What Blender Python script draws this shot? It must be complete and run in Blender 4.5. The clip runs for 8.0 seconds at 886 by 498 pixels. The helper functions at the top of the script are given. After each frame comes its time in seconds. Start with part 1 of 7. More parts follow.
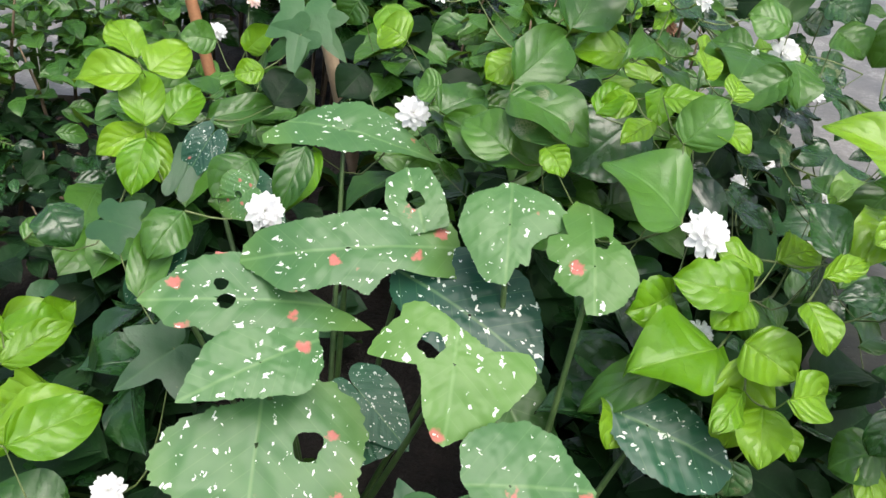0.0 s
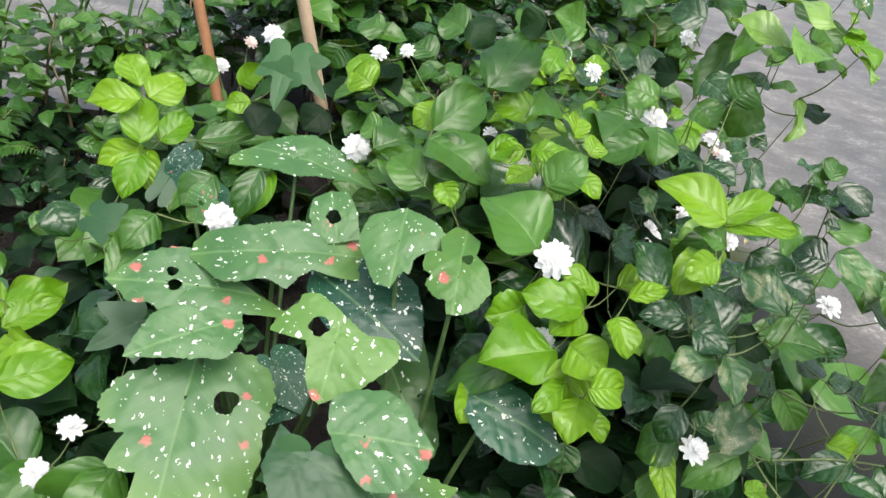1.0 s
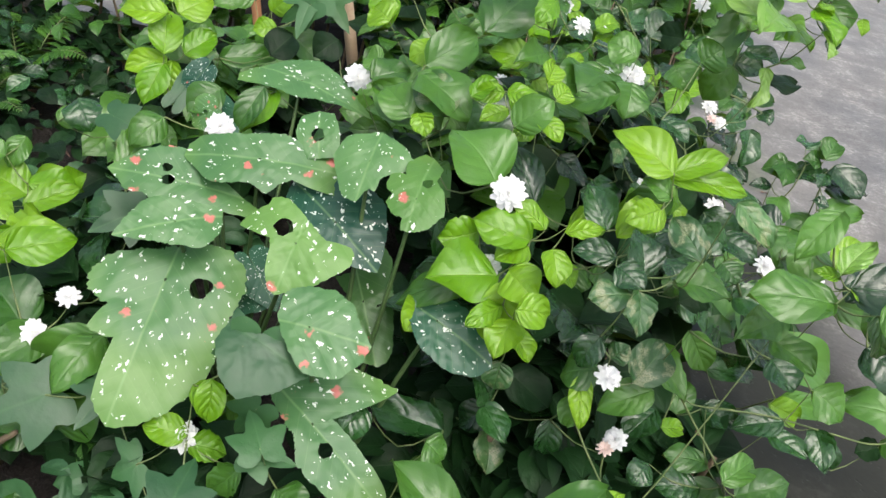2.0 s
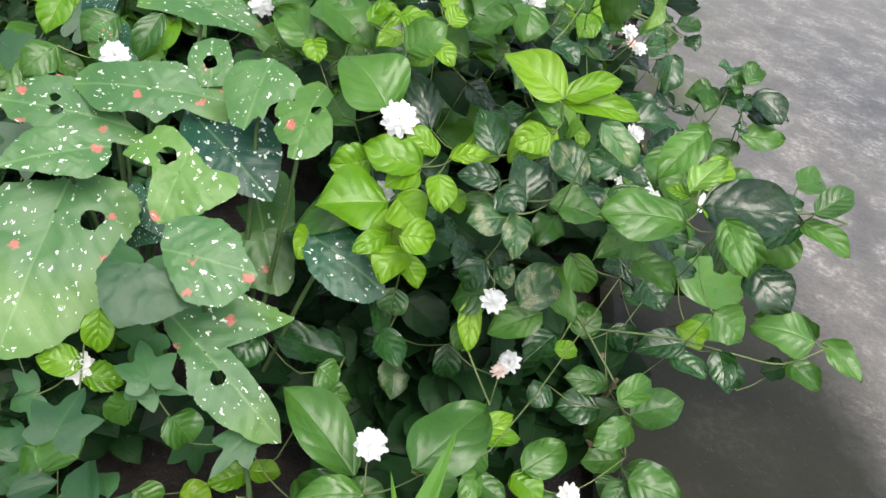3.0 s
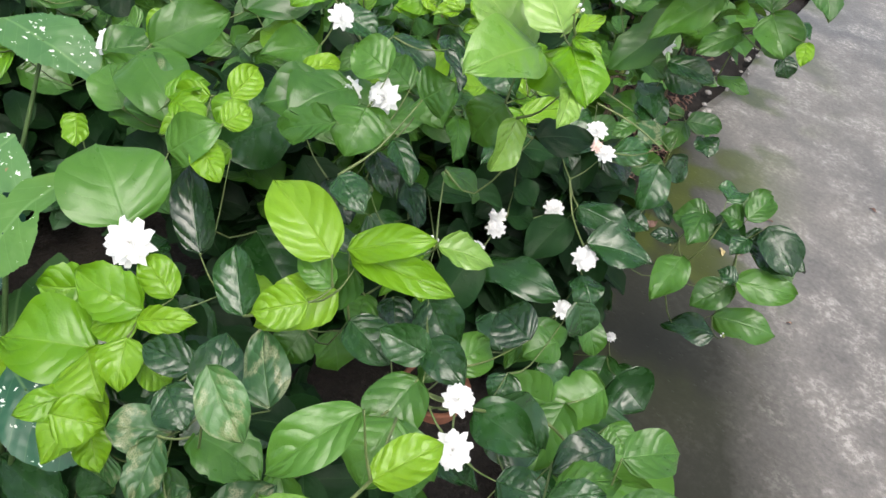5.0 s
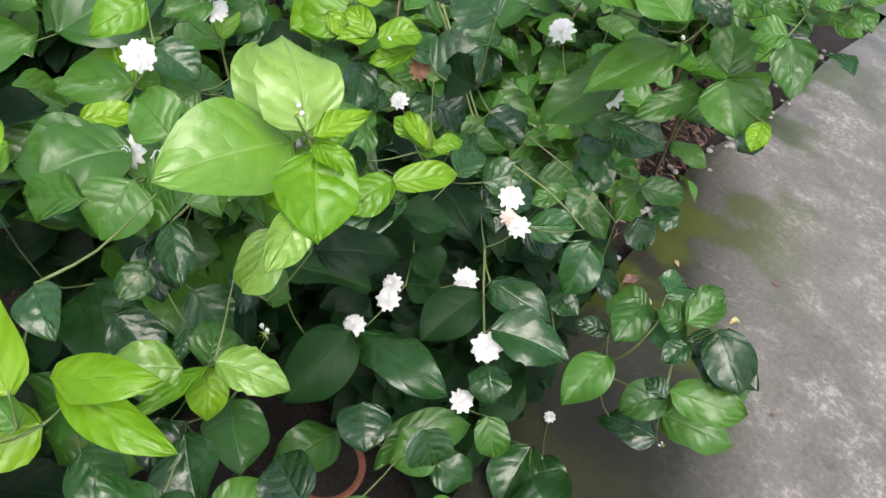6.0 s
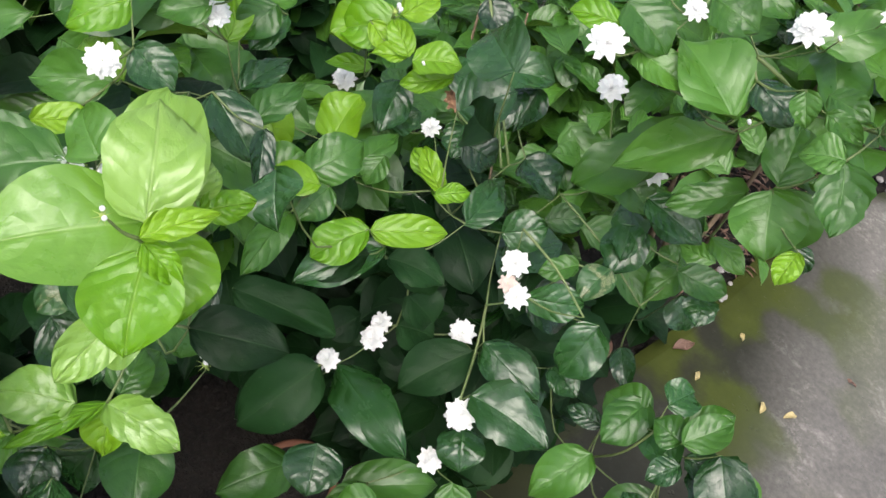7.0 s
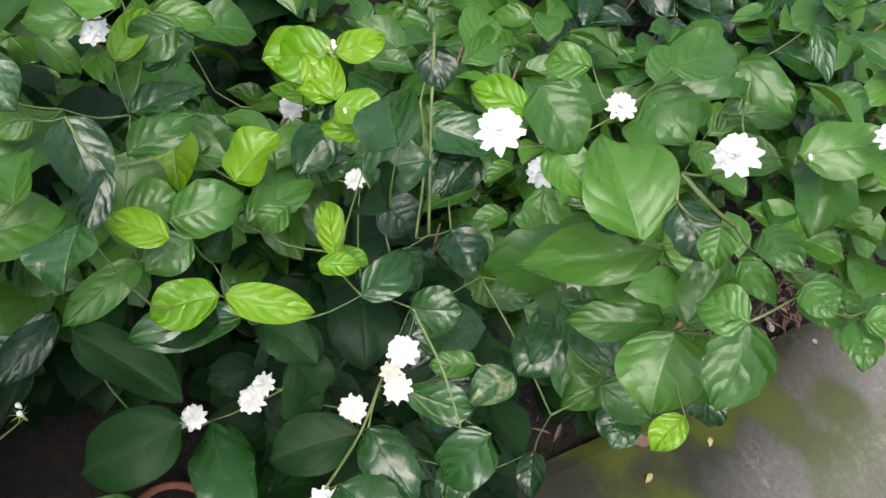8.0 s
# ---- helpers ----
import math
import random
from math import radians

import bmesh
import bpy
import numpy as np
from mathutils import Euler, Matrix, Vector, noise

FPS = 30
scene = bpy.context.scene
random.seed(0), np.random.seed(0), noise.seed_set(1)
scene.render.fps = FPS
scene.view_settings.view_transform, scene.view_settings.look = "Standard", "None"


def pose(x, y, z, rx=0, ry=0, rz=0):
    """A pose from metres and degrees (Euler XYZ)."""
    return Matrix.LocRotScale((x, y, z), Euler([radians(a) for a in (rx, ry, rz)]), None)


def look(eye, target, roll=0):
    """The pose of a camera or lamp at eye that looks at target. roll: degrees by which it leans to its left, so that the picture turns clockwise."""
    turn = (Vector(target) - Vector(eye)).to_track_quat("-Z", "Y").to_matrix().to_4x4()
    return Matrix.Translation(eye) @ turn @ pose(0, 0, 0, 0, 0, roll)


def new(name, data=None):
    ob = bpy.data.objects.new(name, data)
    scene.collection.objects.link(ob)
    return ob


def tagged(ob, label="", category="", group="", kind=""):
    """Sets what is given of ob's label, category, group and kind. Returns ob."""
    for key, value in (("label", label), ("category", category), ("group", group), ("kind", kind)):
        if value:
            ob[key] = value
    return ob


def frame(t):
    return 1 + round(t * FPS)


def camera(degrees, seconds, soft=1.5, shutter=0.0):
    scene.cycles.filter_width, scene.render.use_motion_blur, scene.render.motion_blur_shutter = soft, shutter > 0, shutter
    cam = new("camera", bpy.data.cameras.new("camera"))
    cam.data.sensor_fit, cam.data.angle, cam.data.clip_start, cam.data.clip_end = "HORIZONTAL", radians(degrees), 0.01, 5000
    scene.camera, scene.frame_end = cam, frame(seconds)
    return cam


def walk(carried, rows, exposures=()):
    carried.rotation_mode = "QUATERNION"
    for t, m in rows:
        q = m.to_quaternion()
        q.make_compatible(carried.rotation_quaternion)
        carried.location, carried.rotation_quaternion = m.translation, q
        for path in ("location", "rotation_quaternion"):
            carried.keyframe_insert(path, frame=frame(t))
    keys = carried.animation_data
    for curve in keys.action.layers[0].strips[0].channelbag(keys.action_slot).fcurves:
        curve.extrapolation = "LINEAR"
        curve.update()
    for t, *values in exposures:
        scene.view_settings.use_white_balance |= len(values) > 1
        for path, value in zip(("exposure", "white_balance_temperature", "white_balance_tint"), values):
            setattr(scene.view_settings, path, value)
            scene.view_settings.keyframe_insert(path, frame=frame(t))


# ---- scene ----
cam = camera(56.3, 8.0, soft=1.5)
PATH = [
    (0, (0.083, 0.061, 0.690), (0.136, 1.774, -0.340), 6.2),
    (0.5, (0.133, -0.026, 0.730), (0.212, 1.703, -0.272), 7.9),
    (1, (0.199, -0.084, 0.771), (0.173, 1.664, -0.199), 9.1),
    (1.5, (0.279, -0.141, 0.795), (0.092, 1.580, -0.206), 12.1),
    (1.7, (0.293, -0.147, 0.795), (0.109, 1.557, -0.236), 13.0),
    (2.8, (0.345, -0.140, 0.790), (0.325, 1.476, -0.388), 13.3),
    (3, (0.390, -0.135, 0.803), (0.341, 1.470, -0.389), 14.3),
    (3.5, (0.513, -0.126, 0.831), (0.325, 1.426, -0.416), 15.6),
    (4, (0.556, -0.054, 0.830), (0.317, 1.473, -0.439), 15.5),
    (4.5, (0.565, 0.100, 0.844), (0.284, 1.622, -0.424), 15.3),
    (5, (0.622, 0.230, 0.855), (0.248, 1.709, -0.438), 16.7),
    (5.2, (0.657, 0.288, 0.867), (0.249, 1.751, -0.434), 17.6),
    (6.3, (0.707, 0.538, 0.868), (0.198, 1.861, -0.543), 19.1),
    (6.5, (0.704, 0.568, 0.872), (0.180, 1.853, -0.568), 20.2),
    (7, (0.727, 0.637, 0.900), (0.065, 1.781, -0.601), 22.4),
    (7.5, (0.777, 0.725, 0.924), (0.040, 1.803, -0.591), 27.2),
    (8, (0.733, 0.797, 0.907), (-0.018, 1.852, -0.618), 27.4),
]
walk(cam, [(t, look(eye, target, roll)) for t, eye, target, roll in PATH])

# ---- daylight: a bright overcast sky, with a broad soft sun high above the path ----
SUN_ELEVATION, SUN_TURN = 62.0, 150.0
world = bpy.data.worlds.new("overcast_sky")
scene.world = world
world.use_nodes = True
wn, wl = world.node_tree.nodes, world.node_tree.links
sky = wn.new("ShaderNodeTexSky")
sky.sky_type, sky.sun_disc = "NISHITA", False
sky.sun_elevation, sky.sun_rotation = radians(SUN_ELEVATION), radians(SUN_TURN)
sky.air_density, sky.dust_density, sky.ozone_density = 1.0, 5.0, 1.0
veil = wn.new("ShaderNodeHueSaturation")
veil.inputs["Saturation"].default_value = 0.70
wl.new(sky.outputs[0], veil.inputs["Color"])
wl.new(veil.outputs[0], wn["Background"].inputs["Color"])
wn["Background"].inputs["Strength"].default_value = 0.15
sun = new("sun", bpy.data.lights.new("sun", "SUN"))
sun.data.energy, sun.data.angle, sun.data.color = 1.0, radians(50), (1.0, 0.98, 0.96)
a, e = radians(SUN_TURN), radians(SUN_ELEVATION)
sun.matrix_world = look((0, 0, 6), Vector((0, 0, 6)) - Vector((math.sin(a) * math.cos(e), math.cos(a) * math.cos(e), math.sin(e))))
scene.view_settings.exposure = 0.91


# ---- materials ----
class Graph:
    """A short way to write a node material."""

    def __init__(self, name):
        self.material = bpy.data.materials.new(name)
        self.material.use_nodes = True
        self.tree = self.material.node_tree
        self.tree.nodes.clear()
        self.result = self.tree.nodes.new("ShaderNodeOutputMaterial")

    def node(self, kind, values=(), **settings):
        made = self.tree.nodes.new(kind)
        for key, value in settings.items():
            if key == "operation":
                made.operation = value
            elif key == "blend":
                made.data_type, made.blend_type = "RGBA", value
            elif key == "feature":
                made.feature = value
            elif key == "clamp":
                made.clamp = value
        for socket, value in dict(values).items():
            if isinstance(value, bpy.types.NodeSocket):
                self.tree.links.new(value, made.inputs[socket])
            else:
                made.inputs[socket].default_value = value
        return made

    def math(self, operation, a, b=0.0, c=0.0):
        return self.node("ShaderNodeMath", {0: a, 1: b, 2: c}, operation=operation).outputs[0]

    def step(self, value, low, high, at_low=0.0, at_high=1.0):
        return self.node("ShaderNodeMapRange", {0: value, 1: low, 2: high, 3: at_low, 4: at_high}).outputs[0]

    def mix(self, factor, a, b, blend="MIX"):
        return self.node("ShaderNodeMix", {0: factor, 6: a, 7: b}, blend=blend).outputs[2]

    def noise(self, place, scale, detail=3.0, rough=0.55):
        return self.node("ShaderNodeTexNoise", {"Vector": place, "Scale": scale, "Detail": detail, "Roughness": rough}).outputs[0]

    def cells(self, place, scale, feature="F1", random_places=1.0):
        return self.node("ShaderNodeTexVoronoi", {"Vector": place, "Scale": scale, "Randomness": random_places}, feature=feature)

    def chance(self):
        """A number of its own for each object and each loose piece."""
        info = self.node("ShaderNodeObjectInfo").outputs["Random"]
        piece = self.node("ShaderNodeNewGeometry").outputs["Random Per Island"]
        return self.math("FRACT", self.math("ADD", info, piece))

    def surface(self, shader):
        self.tree.links.new(shader, self.result.inputs["Surface"])
        return self.material


def rgb(r, g, b):
    return (r, g, b, 1.0)


def blade_material(name, deep, bright, vein, rough, quilt, glow, ribs=5.0, scars=0.0, gloss=0.5):
    """A leaf with a pale midrib, arched side veins and puckered skin between them."""
    g = Graph(name)
    uv = g.node("ShaderNodeTexCoord").outputs["UV"]
    xyz = g.node("ShaderNodeSeparateXYZ", {0: uv})
    side = g.math("ABSOLUTE", g.math("MULTIPLY_ADD", xyz.outputs[0], 2.0, -1.0))
    chance = g.chance()
    own = g.node("ShaderNodeVectorMath", {0: uv, 1: g.node("ShaderNodeCombineXYZ", {0: g.math("MULTIPLY", chance, 37.0), 1: g.math("MULTIPLY", chance, 91.0)}).outputs[0]}, operation="ADD").outputs[0]
    stray = g.math("MULTIPLY", g.noise(own, 2.2, 2.0), 1.1)
    along = g.math("ADD", g.math("MULTIPLY_ADD", g.math("POWER", xyz.outputs[1], 0.85), ribs, g.math("MULTIPLY", g.math("POWER", side, 1.4), -1.5)), stray)
    between = g.math("MULTIPLY", g.math("PINGPONG", along, 0.5), 2.0)
    worn = g.step(g.noise(own, 1.7, 2.0), 0.35, 0.62, 0.25, 1.0)
    rib = g.math("MULTIPLY", worn, g.math("MULTIPLY", g.step(between, 0.0, 0.085, 1.0, 0.0), g.step(side, 0.35, 0.9, 0.8, 0.0)))
    midrib = g.step(side, 0.010, 0.05, 1.0, 0.0)
    lines = g.math("MAXIMUM", g.math("MULTIPLY", rib, 0.30), midrib)
    mottle = g.noise(own, 3.5, 4.0)
    colour = g.mix(g.step(g.math("ADD", g.math("MULTIPLY", chance, 0.7), g.math("MULTIPLY", mottle, 0.5)), 0.15, 1.0), deep, bright)
    colour = g.mix(g.math("MULTIPLY", lines, 0.20), colour, vein)
    fleck = g.step(g.noise(own, 26.0, 2.0), 0.70, 0.78)
    colour = g.mix(g.math("MULTIPLY", fleck, 0.35 + 0.3 * scars), colour, rgb(0.30, 0.26, 0.12))
    if scars:
        lace = g.cells(own, 24.0, "DISTANCE_TO_EDGE").outputs[0]
        patch = g.step(g.noise(own, 2.6, 2.0), 0.52, 0.60)
        eaten = g.math("MULTIPLY", patch, g.step(lace, 0.03, 0.16, 1.0, 0.25))
        colour = g.mix(g.math("MULTIPLY", eaten, scars), colour, rgb(0.36, 0.35, 0.20))
    puckers = g.math("ADD", g.math("MULTIPLY", g.math("SMOOTH_MIN", between, 0.75, 0.4), g.step(side, 0.0, 0.12)), g.math("MULTIPLY", midrib, -0.4))
    relief = g.math("ADD", g.math("MULTIPLY", g.math("MULTIPLY", puckers, worn), quilt), g.math("MULTIPLY_ADD", g.noise(own, 2.4, 1.5), 1.0, g.math("MULTIPLY", g.noise(own, 11.0, 2.0), 0.22)))
    bump = g.node("ShaderNodeBump", {"Strength": 0.75, "Distance": 0.0024, "Height": relief}).outputs[0]
    skin = g.node("ShaderNodeBsdfPrincipled", {"Base Color": colour, "Roughness": g.step(mottle, 0.3, 0.7, rough, rough + 0.12), "Specular IOR Level": gloss, "Normal": bump})
    thin = g.node("ShaderNodeBsdfTranslucent", {"Color": g.mix(0.5, colour, rgb(0.30, 0.46, 0.03)), "Normal": bump})
    return g.surface(g.node("ShaderNodeMixShader", {0: glow, 1: skin.outputs[0], 2: thin.outputs[0]}).outputs[0])


# dark leaves, coloured darker still to put in the shade inside the bushes
DARK = blade_material("jasmine_leaf_dark_shaded", rgb(0.004, 0.013, 0.005), rgb(0.012, 0.042, 0.011), rgb(0.04, 0.09, 0.03), 0.42, 0.30, 0.05, ribs=4.0, gloss=0.12)
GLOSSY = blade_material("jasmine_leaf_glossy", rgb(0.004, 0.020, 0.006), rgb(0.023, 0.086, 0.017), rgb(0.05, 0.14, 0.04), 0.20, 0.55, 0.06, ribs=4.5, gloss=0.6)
PALE = blade_material("jasmine_leaf_pale", rgb(0.12, 0.28, 0.026), rgb(0.235, 0.395, 0.075), rgb(0.44, 0.58, 0.22), 0.25, 0.65, 0.25, gloss=0.7)
MID = blade_material("jasmine_leaf_grown", rgb(0.018, 0.073, 0.011), rgb(0.074, 0.194, 0.024), rgb(0.13, 0.28, 0.07), 0.26, 0.55, 0.18, gloss=0.5)
YOUNG = blade_material("jasmine_leaf_young", rgb(0.085, 0.245, 0.004), rgb(0.195, 0.370, 0.014), rgb(0.34, 0.50, 0.10), 0.27, 0.75, 0.28, gloss=0.5)
SCARRED = blade_material("jasmine_leaf_eaten", rgb(0.020, 0.070, 0.020), rgb(0.06, 0.155, 0.04), rgb(0.2, 0.32, 0.12), 0.32, 0.6, 0.12, scars=0.6)
IVY = blade_material("ivy_leaf", rgb(0.015, 0.062, 0.022), rgb(0.040, 0.125, 0.036), rgb(0.08, 0.18, 0.06), 0.44, 0.2, 0.12, ribs=3.0)
GRASS = blade_material("grass_blade", rgb(0.05, 0.17, 0.008), rgb(0.11, 0.28, 0.02), rgb(0.2, 0.4, 0.06), 0.34, 0.15, 0.25, ribs=1.0)
STRAP = blade_material("strap_leaf", rgb(0.018, 0.060, 0.012), rgb(0.05, 0.14, 0.022), rgb(0.16, 0.34, 0.06), 0.38, 0.15, 0.2, ribs=2.0)


def caladium_material(name, deep, bright, edge, red, white, rough):
    """A heart-shaped blade with white flecks and a few pink-red blots."""
    g = Graph(name)
    uv = g.node("ShaderNodeTexCoord").outputs["UV"]
    chance = g.node("ShaderNodeObjectInfo").outputs["Random"]
    shift = g.node("ShaderNodeCombineXYZ", {0: g.math("MULTIPLY", chance, 53.0), 1: g.math("MULTIPLY", chance, 17.0)}).outputs[0]
    own = g.node("ShaderNodeVectorMath", {0: uv, 1: shift}, operation="ADD").outputs[0]
    wobble = g.node("ShaderNodeTexNoise", {"Vector": own, "Scale": 30.0, "Detail": 3.0}).outputs[1]
    bent = g.node("ShaderNodeMix", {0: 0.07, 6: own, 7: wobble}, blend="ADD").outputs[2]
    centre = g.node("ShaderNodeVectorMath", {0: uv, 1: (0.5, 0.5, 0.0)}, operation="DISTANCE").outputs["Value"]
    mottle = g.noise(own, 4.0, 3.0)
    colour = g.mix(g.step(g.math("MULTIPLY_ADD", chance, 0.5, g.math("MULTIPLY", mottle, 0.6)), 0.25, 0.85), deep, bright)
    colour = g.mix(g.step(centre, 0.34, 0.56), colour, edge)
    xyz = g.node("ShaderNodeSeparateXYZ", {0: uv})
    side = g.math("ABSOLUTE", g.math("SUBTRACT", xyz.outputs[0], 0.5))
    ribs = g.math("MULTIPLY", g.math("PINGPONG", g.math("MULTIPLY_ADD", xyz.outputs[1], 9.0, g.math("MULTIPLY", side, -8.0)), 0.5), 2.0)
    vein = g.math("MAXIMUM", g.step(side, 0.003, 0.012, 1.0, 0.0), g.math("MULTIPLY", g.step(ribs, 0.0, 0.09, 1.0, 0.0), 0.4))
    colour = g.mix(g.math("MULTIPLY", vein, 0.35), colour, rgb(0.22, 0.38, 0.14))
    blots = g.cells(bent, 5.6)
    pick = g.node("ShaderNodeSeparateXYZ", {0: blots.outputs["Color"]})
    blot = g.math("MULTIPLY", g.step(blots.outputs[0], 0.15, 0.23, 1.0, 0.0), g.step(pick.outputs[0], 1.0 - red, 1.0 - red + 0.02))
    colour = g.mix(g.math("MULTIPLY", blot, 0.85), colour, g.mix(g.noise(own, 30.0, 2.0), rgb(0.58, 0.11, 0.10), rgb(0.58, 0.20, 0.17)))
    stretched = g.node("ShaderNodeVectorMath", {0: bent, 1: (1.9, 0.8, 1.0)}, operation="MULTIPLY").outputs[0]
    specks = g.cells(stretched, 23.0)
    pick = g.node("ShaderNodeSeparateXYZ", {0: specks.outputs["Color"]})
    size = g.math("MULTIPLY_ADD", g.math("POWER", pick.outputs[1], 3.0), 0.34, 0.12)
    speck = g.math("MULTIPLY", g.math("LESS_THAN", specks.outputs[0], size), g.math("GREATER_THAN", pick.outputs[0], 1.0 - white))
    speck = g.math("MULTIPLY", speck, g.step(g.noise(own, 4.5, 2.0), 0.40, 0.42))
    colour = g.mix(g.math("MULTIPLY", speck, 0.92), colour, rgb(0.78, 0.84, 0.74))
    relief = g.math("ADD", g.math("MULTIPLY", ribs, 0.12), mottle)
    bump = g.node("ShaderNodeBump", {"Strength": 0.5, "Distance": 0.003, "Height": relief}).outputs[0]
    skin = g.node("ShaderNodeBsdfPrincipled", {"Base Color": colour, "Roughness": rough, "Specular IOR Level": 0.45, "Normal": bump})
    thin = g.node("ShaderNodeBsdfTranslucent", {"Color": colour, "Normal": bump})
    return g.surface(g.node("ShaderNodeMixShader", {0: 0.2, 1: skin.outputs[0], 2: thin.outputs[0]}).outputs[0])


SPOTTED = caladium_material("caladium_green", rgb(0.048, 0.142, 0.046), rgb(0.088, 0.208, 0.060), rgb(0.11, 0.235, 0.05), 0.36, 0.40, 0.40)
LIME = caladium_material("caladium_yellow_green", rgb(0.075, 0.19, 0.035), rgb(0.125, 0.265, 0.05), rgb(0.145, 0.29, 0.04), 0.16, 0.40, 0.42)
DULL = caladium_material("caladium_plain_green", rgb(0.035, 0.11, 0.02), rgb(0.06, 0.165, 0.03), rgb(0.07, 0.18, 0.03), 0.04, 0.12, 0.40)
DEEP = caladium_material("caladium_blue_green", rgb(0.012, 0.066, 0.040), rgb(0.022, 0.098, 0.046), rgb(0.025, 0.10, 0.05), 0.05, 0.62, 0.38)


def plain_material(name, one, other, rough, scale, relief=0.5, depth=0.002, glow=0.0, gloss=0.5):
    g = Graph(name)
    place = g.node("ShaderNodeTexCoord").outputs["Object"]
    coarse, fine = g.noise(place, scale, 5.0), g.noise(place, scale * 9.0, 3.0)
    colour = g.mix(g.step(g.math("MULTIPLY_ADD", fine, 0.4, g.math("MULTIPLY", coarse, 0.7)), 0.35, 0.75), one, other)
    bump = g.node("ShaderNodeBump", {"Strength": relief, "Distance": depth, "Height": g.math("ADD", coarse, g.math("MULTIPLY", fine, 0.5))}).outputs[0]
    skin = g.node("ShaderNodeBsdfPrincipled", {"Base Color": colour, "Roughness": rough, "Specular IOR Level": gloss, "Normal": bump})
    if not glow:
        return g.surface(skin.outputs[0])
    thin = g.node("ShaderNodeBsdfTranslucent", {"Color": colour, "Normal": bump})
    return g.surface(g.node("ShaderNodeMixShader", {0: glow, 1: skin.outputs[0], 2: thin.outputs[0]}).outputs[0])


PETAL = plain_material("jasmine_petal", rgb(0.92, 0.92, 0.91), rgb(0.97, 0.97, 0.96), 0.55, 60.0, 0.2, 0.0004, 0.40)
PETAL_PINK = plain_material("jasmine_petal_fading", rgb(0.80, 0.55, 0.48), rgb(0.88, 0.80, 0.74), 0.6, 90.0, 0.4, 0.0008, 0.3)
PETAL_BROWN = plain_material("jasmine_petal_dried", rgb(0.26, 0.13, 0.07), rgb(0.44, 0.25, 0.15), 0.75, 90.0, 0.6, 0.001)
CALYX = plain_material("jasmine_calyx", rgb(0.30, 0.42, 0.08), rgb(0.46, 0.56, 0.16), 0.5, 80.0, 0.3, 0.0006, 0.2)
TWIG = plain_material("green_twig", rgb(0.065, 0.110, 0.028), rgb(0.17, 0.21, 0.075), 0.55, 70.0, 0.4, 0.0008)
BARK = plain_material("brown_bark", rgb(0.10, 0.07, 0.045), rgb(0.22, 0.16, 0.10), 0.85, 60.0, 0.8, 0.002)
PETIOLE = plain_material("caladium_stalk", rgb(0.035, 0.075, 0.022), rgb(0.09, 0.15, 0.05), 0.42, 40.0, 0.3, 0.0008)
CANE = plain_material("orange_brown_cane", rgb(0.30, 0.13, 0.06), rgb(0.46, 0.23, 0.11), 0.6, 25.0, 0.6, 0.0015)
CANE_PALE = plain_material("weathered_cane", rgb(0.33, 0.24, 0.15), rgb(0.48, 0.36, 0.24), 0.7, 25.0, 0.6, 0.0015)
CLAY = plain_material("terracotta", rgb(0.20, 0.075, 0.045), rgb(0.34, 0.14, 0.08), 0.8, 14.0, 0.5, 0.0015)
DEAD = plain_material("dead_leaf", rgb(0.10, 0.055, 0.042), rgb(0.25, 0.15, 0.11), 0.8, 50.0, 0.6, 0.002)
YELLOWED = plain_material("fallen_yellow_leaf", rgb(0.36, 0.27, 0.10), rgb(0.48, 0.42, 0.22), 0.6, 50.0, 0.4, 0.001)
PEBBLE = plain_material("grey_pebble", rgb(0.16, 0.15, 0.14), rgb(0.40, 0.38, 0.36), 0.8, 40.0, 0.7, 0.002)
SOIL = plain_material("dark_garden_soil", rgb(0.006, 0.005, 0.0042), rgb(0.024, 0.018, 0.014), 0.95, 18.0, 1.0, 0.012)


